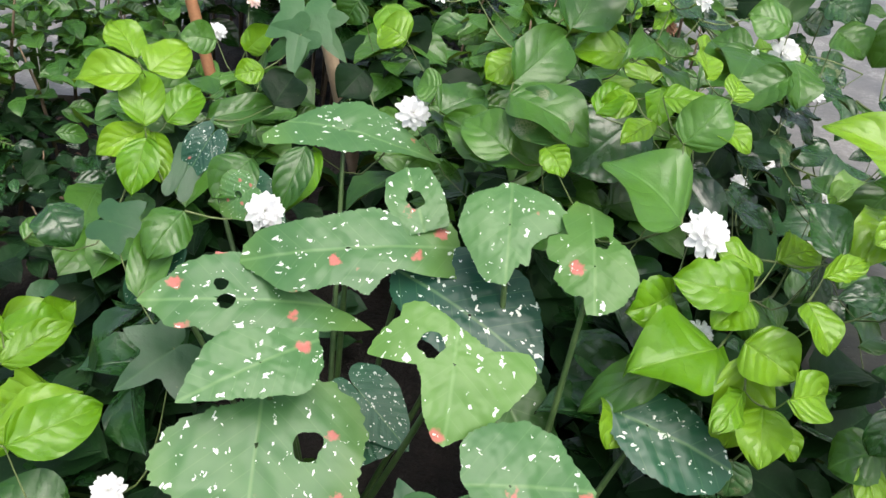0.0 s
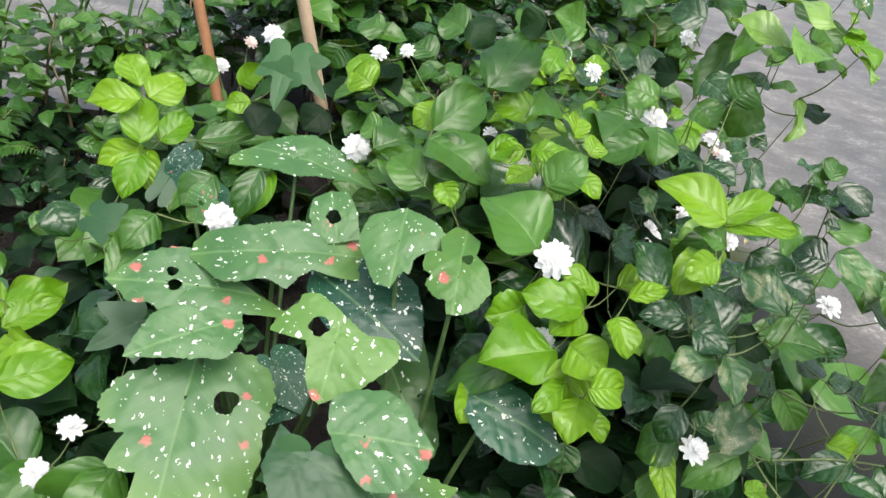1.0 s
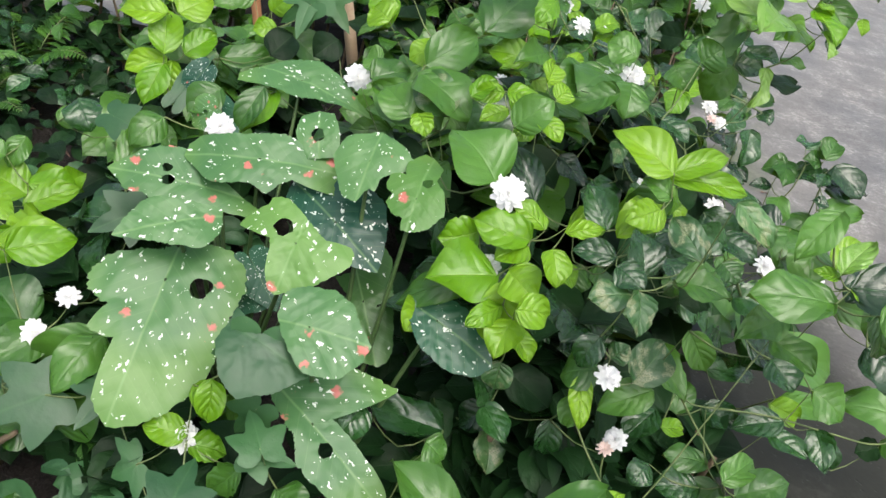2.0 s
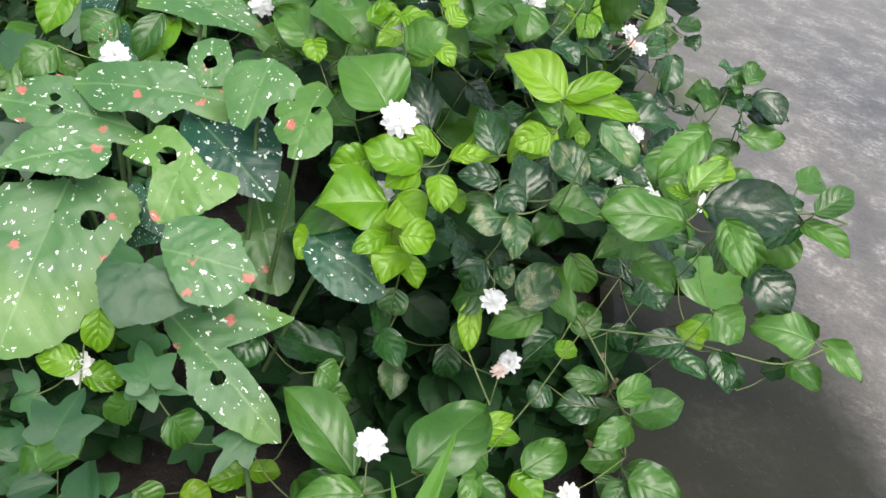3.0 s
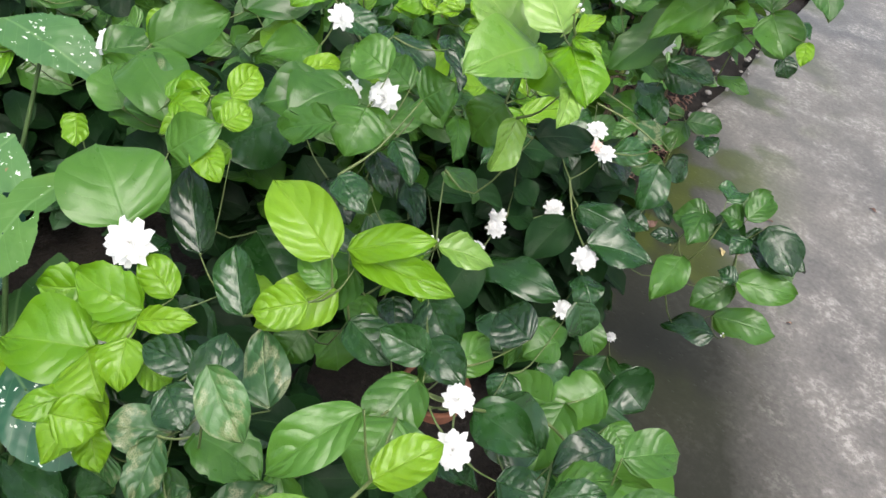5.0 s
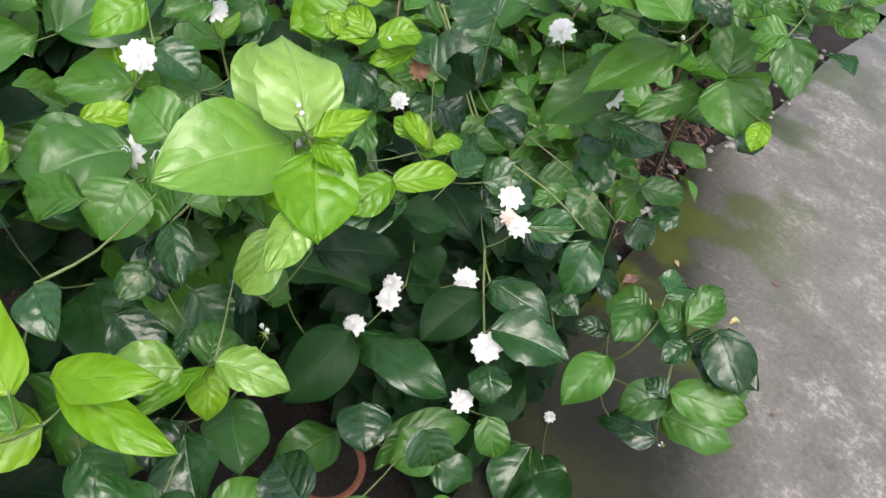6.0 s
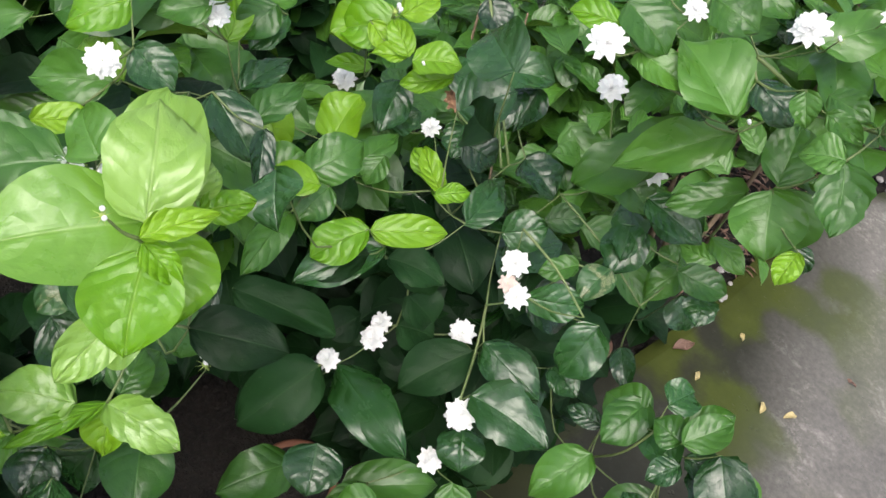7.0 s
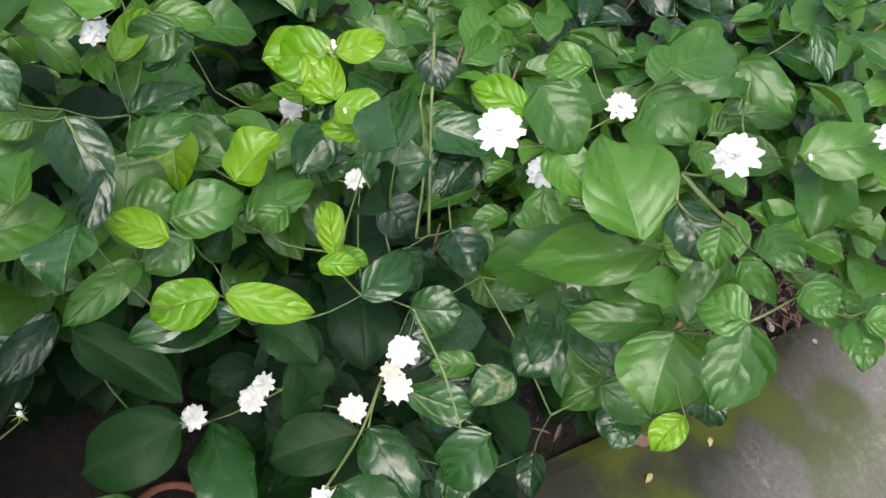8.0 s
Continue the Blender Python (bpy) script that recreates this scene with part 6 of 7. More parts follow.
leaf(jasmine_b, (0.529, 1.130, 0.580), (0.571, 1.138, 0.577), 0.031, MID, (0.16, -0.55, 0.82))
leaf(jasmine_i, (0.572, 1.403, 0.523), (0.606, 1.467, 0.557), 0.050, MID, (0.13, -0.52, 0.84))
leaf(jasmine_i, (0.447, 1.510, 0.485), (0.427, 1.442, 0.459), 0.057, MID, (0.43, -0.43, 0.79))
leaf(jasmine_i, (0.441, 1.502, 0.487), (0.512, 1.516, 0.480), 0.044, MID, (0.20, -0.66, 0.72))
leaf(jasmine_i, (0.462, 1.544, 0.543), (0.513, 1.530, 0.517), 0.025, GLOSSY, (0.19, -0.67, 0.72))
leaf(jasmine_i, (0.574, 1.460, 0.506), (0.625, 1.418, 0.477), 0.060, MID, (0.13, -0.45, 0.88))
leaf(jasmine_b, (0.600, 1.173, 0.592), (0.639, 1.174, 0.584), 0.033, GLOSSY, (0.20, -0.52, 0.83))
leaf(jasmine_b, (0.656, 1.252, 0.334), (0.674, 1.228, 0.324), 0.036, GLOSSY, (-0.01, -0.41, 0.91))
leaf(jasmine_b, (0.715, 1.158, 0.645), (0.733, 1.175, 0.657), 0.017, MID, (0.08, -0.64, 0.77))
leaf(jasmine_b, (0.713, 1.164, 0.639), (0.734, 1.150, 0.633), 0.019, MID, (-0.00, -0.45, 0.89))
leaf(jasmine_b, (0.685, 1.154, 0.636), (0.706, 1.153, 0.638), 0.020, MID, (-0.12, -0.58, 0.81))
leaf(jasmine_c, (0.294, 0.920, 0.433), (0.339, 0.855, 0.424), 0.043, MID, (0.28, 0.06, 0.96))
leaf(jasmine_c, (0.343, 0.907, 0.479), (0.394, 0.911, 0.453), 0.039, GLOSSY, (0.47, -0.11, 0.88))
leaf(jasmine_b, (0.569, 1.161, 0.555), (0.588, 1.162, 0.550), 0.025, GLOSSY, (0.26, -0.43, 0.86))
leaf(jasmine_b, (0.347, 1.197, 0.482), (0.378, 1.192, 0.464), 0.033, GLOSSY, (0.35, -0.55, 0.76))
leaf(jasmine_b, (0.406, 1.199, 0.424), (0.432, 1.162, 0.402), 0.031, GLOSSY, (0.33, -0.30, 0.89))
leaf(jasmine_b, (0.459, 1.179, 0.381), (0.506, 1.174, 0.377), 0.045, GLOSSY, (0.06, -0.28, 0.96))
leaf(jasmine_a, (0.455, 0.484, 0.301), (0.480, 0.524, 0.330), 0.043, SCARRED, (0.11, -0.62, 0.78))
leaf(jasmine_f, (0.468, 0.551, 0.304), (0.516, 0.507, 0.280), 0.035, MID, (-0.05, -0.52, 0.85))
flower(jasmine_b, (0.542, 1.080, 0.378), 0.024, WHITE, (0.06, -0.46, 0.88))
flower(jasmine_b, (0.562, 1.069, 0.361), 0.022, WHITE, (-0.11, -0.54, 0.84))
flower(jasmine_b, (0.549, 1.069, 0.365), 0.016, PINK, (0.21, -0.38, 0.90))
flower(jasmine_b, (0.530, 1.073, 0.258), 0.025, WHITE, (0.16, -0.48, 0.86))
flower(jasmine_b, (0.592, 1.013, 0.254), 0.029, WHITE, (0.19, -0.65, 0.74))
flower(jasmine_b, (0.594, 0.997, 0.182), 0.024, WHITE, (0.26, -0.41, 0.88))
flower(jasmine_b, (0.476, 0.953, 0.245), 0.022, WHITE, (-0.03, -0.43, 0.90))
flower(jasmine_b, (0.477, 1.014, 0.256), 0.021, WHITE, (-0.12, -0.66, 0.74))
flower(jasmine_b, (0.482, 1.002, 0.246), 0.023, WHITE, (0.13, -0.51, 0.85))
flower(jasmine_c, (0.320, 0.838, 0.515), 0.023, WHITE, (0.55, -0.45, 0.70))
flower(jasmine_b, (0.376, 1.133, 0.370), 0.019, WHITE, (0.04, -0.66, 0.75))
flower(jasmine_b, (0.382, 1.150, 0.405), 0.023, BROWN, (0.56, -0.47, 0.68))
flower(jasmine_b, (0.566, 1.199, 0.454), 0.024, WHITE, (0.01, -0.73, 0.68))
flower(jasmine_b, (0.495, 1.199, 0.491), 0.025, WHITE, (-0.02, -0.67, 0.74))
flower(jasmine_c, (0.294, 0.941, 0.504), 0.022, WHITE, (0.57, -0.20, 0.80))
flower(jasmine_b, (0.533, 1.195, 0.404), 0.015, BUDS, (0.38, -0.52, 0.77))
flower(jasmine_b, (0.597, 1.247, 0.517), 0.012, BUDS, (-0.03, -0.77, 0.64))
flower(jasmine_b, (0.791, 1.120, 0.155), 0.009, BUDS, (-0.42, -0.52, 0.74))
flower(jasmine_f, (0.536, 0.727, 0.648), 0.008, BUDS, (0.44, -0.40, 0.80))
flower(jasmine_a, (0.293, 0.598, 0.401), 0.037, WHITE, (0.22, -0.76, 0.61))
flower(jasmine_a, (0.295, 0.561, 0.336), 0.023, WHITE, (0.36, -0.53, 0.77))
flower(jasmine_a, (0.430, 0.471, 0.310), 0.025, WHITE, (0.09, -0.50, 0.86))
flower(jasmine_a, (0.466, 0.499, 0.214), 0.024, WHITE, (-0.35, -0.55, 0.75))
flower(jasmine_a, (0.458, 0.490, 0.206), 0.017, PINK, (-0.15, -0.18, 0.97))
flower(jasmine_g, (0.356, 0.345, 0.217), 0.029, WHITE, (0.10, -0.50, 0.86))
flower(jasmine_e, (0.047, 0.402, 0.140), 0.031, WHITE, (0.44, -0.51, 0.74))
flower(jasmine_f, (0.579, 0.487, 0.052), 0.027, WHITE, (0.21, -0.53, 0.82))
flower(jasmine_c, (0.063, 0.840, 0.377), 0.034, WHITE, (0.13, -0.80, 0.59))
flower(jasmine_e, (-0.054, 0.686, 0.336), 0.033, WHITE, (0.31, -0.79, 0.52))
flower(jasmine_a, (0.361, 0.791, 0.479), 0.022, WHITE, (0.07, -0.83, 0.56))
flower(jasmine_a, (0.392, 0.795, 0.485), 0.028, WHITE, (-0.07, -0.85, 0.53))
flower(jasmine_e, (-0.162, 0.471, 0.148), 0.028, WHITE, (0.37, -0.42, 0.83))
flower(jasmine_d, (-0.252, 1.292, 0.295), 0.027, WHITE, (0.40, -0.66, 0.64))
flower(jasmine_f, (0.566, 0.624, 0.386), 0.024, WHITE, (0.13, -0.39, 0.91))
flower(jasmine_f, (0.584, 0.553, 0.424), 0.025, WHITE, (-0.09, -0.67, 0.74))
flower(jasmine_c, (0.110, 0.838, 0.505), 0.017, WHITE, (-0.16, -0.71, 0.69))
flower(jasmine_c, (0.079, 0.836, 0.498), 0.019, WHITE, (0.09, -0.66, 0.75))
flower(jasmine_d, (-0.137, 1.192, 0.393), 0.032, WHITE, (0.21, -0.83, 0.52))
flower(jasmine_d, (-0.184, 1.232, 0.363), 0.022, PINK, (0.54, -0.39, 0.75))
flower(jasmine_c, (0.226, 1.159, 0.302), 0.026, WHITE, (0.37, -0.46, 0.81))
flower(jasmine_c, (0.299, 1.130, 0.453), 0.016, BUDS, (0.32, -0.19, 0.93))
stem(jasmine_f, 0.0011, (0.529, 0.591, 0.226), (0.564, 0.596, 0.184), (0.610, 0.563, 0.143), (0.639, 0.549, 0.070))
stem(jasmine_f, 0.0011, (0.574, 0.612, 0.198), (0.661, 0.649, 0.183), (0.757, 0.695, 0.148), (0.830, 0.723, 0.132), (0.890, 0.760, 0.151))
stem(jasmine_b, 0.0012, (0.533, 1.087, 0.298), (0.556, 1.062, 0.267), (0.584, 1.014, 0.270))
stem(jasmine_b, 0.0009, (0.509, 1.178, 0.379), (0.571, 1.182, 0.363), (0.627, 1.193, 0.329))
stem(jasmine_b, 0.0011, (0.717, 1.107, 0.319), (0.710, 1.099, 0.273), (0.689, 1.116, 0.204))
stem(jasmine_b, 0.0010, (0.748, 1.093, 0.295), (0.772, 1.144, 0.178))
stem(jasmine_b, 0.0014, (0.339, 1.199, 0.491), (0.391, 1.179, 0.444), (0.458, 1.156, 0.382))
stem(jasmine_b, 0.0010, (0.529, 1.091, 0.404), (0.574, 1.088, 0.400), (0.617, 1.081, 0.389))
stem(jasmine_f, 0.0011, (0.638, 0.520, 0.449), (0.688, 0.545, 0.447), (0.721, 0.549, 0.444))
stem(jasmine_b, 0.0014, (0.589, 1.178, 0.604), (0.612, 1.190, 0.595), (0.619, 1.233, 0.565))
stem(jasmine_b, 0.0013, (0.659, 1.217, 0.584), (0.692, 1.188, 0.611), (0.709, 1.164, 0.635))
stem(jasmine_f, 0.0014, (0.538, 0.623, 0.375), (0.575, 0.685, 0.312), (0.624, 0.767, 0.246), (0.665, 0.738, 0.262))
stem(jasmine_a, 0.0010, (0.415, 0.473, 0.248), (0.433, 0.461, 0.226), (0.454, 0.431, 0.216))
stem(jasmine_b, 0.0012, (0.384, 1.166, 0.463), (0.413, 1.166, 0.423), (0.461, 1.138, 0.391))
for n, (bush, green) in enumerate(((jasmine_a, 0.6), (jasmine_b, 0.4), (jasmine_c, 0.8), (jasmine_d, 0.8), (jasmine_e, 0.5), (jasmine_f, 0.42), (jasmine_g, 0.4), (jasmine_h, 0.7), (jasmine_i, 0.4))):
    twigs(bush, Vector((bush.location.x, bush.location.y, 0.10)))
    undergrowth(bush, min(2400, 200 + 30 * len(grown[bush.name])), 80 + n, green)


# ---- caladiums ----
def caladium(x, y, label):
    return thing("caladium", x, y, -0.02, label, "caladium", "caladiums")


def petiole(plant, stalk, normal):
    root = plant.matrix_world.translation
    s = Vector(stalk) - Vector(normal) * 0.004
    knee = (s + root) / 2 + Vector(((s.x - root.x) * 0.2, (s.y - root.y) * 0.2, 0.06))
    rod("stalk", [root + Vector(((s.x - root.x) * 0.08, (s.y - root.y) * 0.08, 0.0)), knee, s], 0.0034, 0.0020, PETIOLE, plant, 7, 6)


def caladium_leaf(plant, stalk, tip, width, material, normal, seed):
    """A whole heart-shaped leaf on its own stalk from the plant's heart."""
    spotted = material is SPOTTED
    me = outline_mesh("caladium_blade", seed, HEART, 12, 96, holes=int(spotted), bites=int(spotted))
    long = (Vector(tip) - Vector(stalk)).length / 0.74
    m = frond_place(stalk, Vector(stalk) + (Vector(tip) - Vector(stalk)).normalized() * long, width / 0.92, normal)
    part("leaf", me, material, plant, m)
    petiole(plant, stalk, normal)


def torn_mesh(name, seed, reach, holes, long):
    """An eaten blade, one from its stalk to its tip on +y: its reach in even turns from behind the stalk, and holes eaten through it."""
    r = random.Random(seed)
    phase, rings, segments, count = r.uniform(0, 6.28), 24, 200, len(reach)
    flat, uvs, faces = [], [], []
    for i in range(rings + 1):
        for s in range(segments):
            turn = count * s / segments
            k, u = int(turn), turn - int(turn)
            edge = reach[k] * (1 - u) + reach[(k + 1) % count] * u
            angle = 2 * math.pi * s / segments - math.pi
            gnaw = 0.022 * noise.noise((9 * math.cos(angle), 9 * math.sin(angle), seed)) + 0.022 * noise.noise((27 * math.cos(angle), 27 * math.sin(angle), seed))
            d = (edge + gnaw) * (0.02 + 0.98 * i / rings)
            flat.append(Vector((d * math.sin(angle), d * math.cos(angle))))
    rim = {}
    for i in range(rings):
        for s in range(segments):
            a, b = i * segments + s, i * segments + (s + 1) % segments
            quad = (a, b, b + segments, a + segments)
            c = (flat[a] + flat[b] + flat[b + segments] + flat[a + segments]) / 4
            eaten = [h for h in holes if (c - Vector(h[:2])).length < h[2]]
            if eaten:
                rim.update((q, eaten[0]) for q in quad)
            else:
                faces.append(quad)
    for q, (hx, hy, hr) in rim.items():
        off = flat[q] - Vector((hx, hy))
        turn = math.atan2(off.y, off.x)
        flat[q] = Vector((hx, hy)) + off.normalized() * hr * (1 + 0.35 * noise.noise((1.3 * math.cos(turn), 1.3 * math.sin(turn), seed + hx)))
    verts = []
    for x, y in flat:
        d, angle = math.hypot(x, y), math.atan2(x, y)
        z = 0.10 * abs(x) - 0.16 * (x * x + y * y) + 0.05 * math.sin(3 * angle + phase) * d * d - 0.0022 * math.cos(y * 22 - abs(x) * 20) * min(1, d * 4)
        verts.append((x, y, z + 0.03 * noise.noise((x * 3, y * 3, seed + 5)) + 0.008 * noise.noise((x * 11, y * 11, seed))))
        uvs.append((0.5 + 6.5 * long * x, 0.45 + 6.5 * long * y))
    return mesh_from(name, verts, faces, uvs)


def torn_leaf(plant, stalk, tip, material, normal, seed, reach, holes):
    long = (Vector(tip) - Vector(stalk)).length
    m = frond_place(stalk, tip, long, normal)
    part("leaf", torn_mesh("caladium_blade", seed, reach, holes, long), material, plant, m)
    petiole(plant, stalk, normal)


def withered(plant, base, tip, width, material, seed):
    """A dead leaf, curled lengthwise and frayed."""
    me = blade_mesh("withered_blade", 900 + seed, 0.45, 0.5, 1.1, 0.5, 0.3, rows=18, cols=5, ragged=0.4)
    part("withered_leaf", me, material, plant, frond_place(base, tip, width, (0.2, -0.5, 0.8)), "dried brown curled leaf")


caladium_a = caladium(0.01, 0.62, "tall caladium with white and red flecks and insect-eaten leaves")
caladium_b = caladium(0.17, 0.52, "caladium with white-flecked leaves, some eaten to tatters")
torn_leaf(caladium_a, (-0.022, 0.495, 0.252), (-0.015, 0.368, 0.178), SPOTTED, (0.20, -0.48, 0.85), 1, (0.27, 0.3, 0.35, 0.39, 0.44, 0.49, 0.51, 0.55, 0.55, 0.55, 0.53, 0.53, 0.55, 0.59, 0.64, 0.72, 0.8, 0.87, 0.94, 1.01, 1.05, 0.93, 0.52, 0.57, 0.6, 0.42, 0.45, 0.51, 0.52, 0.49, 0.45, 0.4, 0.33, 0.29, 0.26, 0.24, 0.23, 0.23, 0.24, 0.25), ((-0.24, -0.01, 0.077),))
torn_leaf(caladium_a, (0.112, 0.489, 0.345), (0.110, 0.448, 0.317), LIME, (0.12, -0.56, 0.82), 2, (0.57, 0.53, 0.5, 0.49, 0.49, 0.5, 0.52, 0.58, 1.07, 1.14, 1.14, 1.07, 0.99, 0.94, 0.91, 0.9, 0.91, 0.91, 0.93, 0.98, 1.06, 1, 0.89, 0.76, 0.65, 0.57, 0.51, 0.49, 0.49, 0.5, 1.15, 1.13, 1.08, 1.02, 1, 1.08, 1.02, 0.91, 0.74, 0.64), ((0.35, -0.22, 0.175),))
torn_leaf(caladium_a, (-0.039, 0.575, 0.321), (-0.118, 0.557, 0.328), SPOTTED, (0.20, -0.55, 0.81), 3, (0.74, 1.17, 0.82, 0.61, 0.54, 0.5, 0.47, 0.45, 0.44, 0.43, 0.44, 0.45, 0.46, 0.46, 0.47, 0.5, 0.54, 0.59, 0.82, 0.88, 1.05, 0.91, 0.82, 0.76, 0.68, 0.62, 0.58, 0.54, 0.49, 0.46, 0.44, 0.44, 0.42, 0.4, 0.39, 0.39, 0.4, 0.43, 0.48, 0.55), ((0.15, 0.31, 0.066), (-0.02, 0.26, 0.078)))
torn_leaf(caladium_a, (-0.021, 0.511, 0.314), (-0.068, 0.477, 0.306), SPOTTED, (0.22, -0.50, 0.84), 4, (0.81, 0.79, 0.78, 0.77, 0.73, 0.7, 0.69, 0.63, 0.55, 0.49, 0.45, 0.43, 0.43, 0.43, 0.44, 0.46, 0.5, 0.56, 0.65, 0.79, 1.05, 0.91, 0.82, 0.75, 0.71, 0.68, 0.65, 0.6, 0.56, 0.5, 0.47, 0.45, 0.44, 0.44, 0.45, 0.48, 0.52, 0.59, 0.69, 0.87), ())
torn_leaf(caladium_a, (0.027, 0.605, 0.356), (-0.049, 0.589, 0.353), SPOTTED, (0.10, -0.60, 0.79), 5, (1.18, 1.21, 1.13, 0.55, 0.49, 0.46, 0.47, 0.49, 0.53, 0.46, 0.41, 0.39, 0.39, 0.43, 0.49, 0.59, 0.71, 0.8, 0.85, 0.94, 1.07, 1.02, 0.93, 0.69, 0.56, 0.48, 0.43, 0.4, 0.39, 0.38, 0.39, 0.4, 0.43, 0.47, 0.53, 0.57, 0.63, 0.77, 1.1, 1.17), ())
torn_leaf(caladium_a, (0.078, 0.643, 0.377), (0.066, 0.669, 0.400), SPOTTED, (0.05, -0.65, 0.75), 6, (0.58, 0.59, 0.61, 0.66, 0.73, 0.72, 0.66, 0.63, 0.61, 0.61, 0.63, 0.66, 0.71, 0.75, 0.78, 0.84, 0.94, 0.99, 0.98, 1, 1.05, 1.01, 0.99, 1.01, 0.87, 0.78, 0.72, 0.68, 0.66, 0.63, 0.62, 0.62, 0.64, 0.67, 0.73, 0.78, 0.69, 0.63, 0.6, 0.58), ((-0.02, 0.18, 0.204),))
torn_leaf(caladium_b, (0.147, 0.597, 0.394), (0.146, 0.561, 0.368), SPOTTED, (-0.05, -0.60, 0.80), 7, (0.89, 0.84, 0.82, 0.82, 0.84, 0.88, 0.91, 0.95, 1.03, 1.08, 0.88, 0.68, 0.6, 0.56, 0.54, 0.53, 0.64, 0.78, 0.71, 0.78, 1.05, 1.04, 1.05, 0.97, 0.89, 0.84, 0.82, 0.82, 0.83, 0.87, 0.85, 0.83, 0.83, 0.85, 0.88, 0.82, 0.79, 0.78, 0.8, 0.85), ())
torn_leaf(caladium_b, (0.207, 0.560, 0.387), (0.207, 0.531, 0.368), LIME, (-0.10, -0.55, 0.83), 8, (1.77, 1.52, 1.38, 0.85, 0.82, 0.8, 0.81, 0.82, 0.81, 0.82, 0.85, 0.91, 0.95, 0.92, 0.92, 0.94, 0.97, 0.98, 1.01, 1.03, 1.03, 1.04, 0.73, 0.72, 0.79, 0.82, 0.82, 0.84, 0.88, 0.81, 0.71, 0.95, 1.05, 1.09, 1.15, 1.06, 0.91, 1.44, 1.63, 1.95), ((-0.17, -0.58, 0.17),))
torn_leaf(caladium_a, (0.125, 0.581, 0.320), (0.181, 0.551, 0.300), DEEP, (0.00, -0.55, 0.83), 9, (1.14, 1.03, 0.96, 0.91, 0.89, 0.88, 0.89, 0.92, 0.88, 0.85, 0.84, 0.86, 0.86, 0.83, 0.83, 0.84, 0.84, 0.86, 0.9, 0.97, 1.04, 0.88, 0.77, 0.71, 0.67, 0.62, 0.59, 0.58, 0.59, 0.58, 0.57, 0.57, 0.59, 0.62, 0.67, 0.7, 0.76, 0.85, 0.98, 1.05), ())
torn_leaf(caladium_b, (0.259, 0.516, 0.283), (0.322, 0.495, 0.270), DEEP, (0.00, -0.54, 0.84), 10, (0.53, 0.54, 0.57, 0.57, 0.52, 0.48, 0.46, 0.43, 0.41, 0.4, 0.4, 0.42, 0.44, 0.48, 0.51, 0.54, 0.59, 0.66, 0.78, 0.91, 1.06, 1.02, 1, 0.88, 0.8, 0.74, 0.64, 0.57, 0.53, 0.5, 0.47, 0.43, 0.41, 0.4, 0.4, 0.4, 0.41, 0.44, 0.47, 0.53), ())
torn_leaf(caladium_b, (0.152, 0.429, 0.301), (0.208, 0.436, 0.297), SPOTTED, (0.12, -0.50, 0.86), 11, (0.51, 0.56, 0.58, 0.62, 0.69, 0.73, 0.72, 0.72, 0.73, 0.72, 0.73, 0.75, 0.8, 0.8, 0.8, 0.83, 0.82, 0.82, 0.85, 0.94, 1.07, 1.03, 1.03, 0.98, 0.96, 0.96, 0.89, 0.84, 0.8, 0.79, 0.69, 0.6, 0.54, 0.5, 0.47, 0.45, 0.45, 0.45, 0.46, 0.47), ())
torn_leaf(caladium_b, (0.171, 0.419, 0.192), (0.265, 0.376, 0.155), SPOTTED, (0.14, -0.45, 0.88), 12, (0.59, 0.58, 0.58, 0.57, 0.56, 0.56, 0.58, 0.61, 0.64, 0.67, 0.72, 0.8, 0.86, 0.2, 0.22, 0.25, 0.3, 0.39, 0.54, 0.86, 1.05, 0.93, 0.77, 0.66, 0.55, 0.47, 0.41, 0.36, 0.28, 0.23, 0.2, 0.2, 0.2, 0.21, 0.22, 0.24, 0.27, 0.32, 0.4, 0.49), ((0.06, 0.26, 0.068),))
torn_leaf(caladium_a, (0.110, 0.410, 0.285), (0.163, 0.401, 0.272), IVY, (0.14, -0.45, 0.88), 13, (0.57, 0.59, 0.62, 0.67, 0.11, 0.1, 0.1, 0.1, 0.11, 0.11, 0.12, 0.14, 0.17, 0.22, 0.31, 0.5, 0.53, 0.58, 0.67, 0.81, 1.05, 0.98, 0.94, 0.93, 0.93, 0.92, 0.93, 0.95, 1.01, 0.96, 0.88, 0.84, 0.76, 0.7, 0.67, 0.66, 0.66, 0.62, 0.59, 0.57), ())
torn_leaf(caladium_b, (0.169, 0.584, 0.227), (0.204, 0.535, 0.190), DULL, (0.12, -0.55, 0.82), 14, (0.6, 0.81, 1.2, 1.15, 1, 0.87, 0.71, 0.61, 0.55, 0.51, 0.49, 0.48, 0.48, 0.5, 0.53, 0.58, 0.65, 0.76, 0.93, 1.03, 1.05, 0.98, 0.94, 0.94, 0.96, 0.91, 0.82, 0.62, 0.56, 0.56, 0.58, 0.29, 0.28, 0.28, 0.28, 0.41, 0.6, 0.55, 0.53, 0.55), ())
torn_leaf(caladium_a, (-0.002, 0.811, 0.364), (0.094, 0.807, 0.352), SPOTTED, (0.10, -0.42, 0.90), 15, (0.58, 0.5, 0.45, 0.41, 0.39, 0.37, 0.35, 0.35, 0.35, 0.36, 0.38, 0.42, 0.44, 0.44, 0.46, 0.49, 0.54, 0.61, 0.69, 0.81, 1.03, 0.6, 0.48, 0.41, 0.36, 0.33, 0.32, 0.31, 0.31, 0.31, 0.3, 0.3, 0.31, 0.33, 0.36, 0.43, 0.56, 0.82, 0.8, 0.66), ())
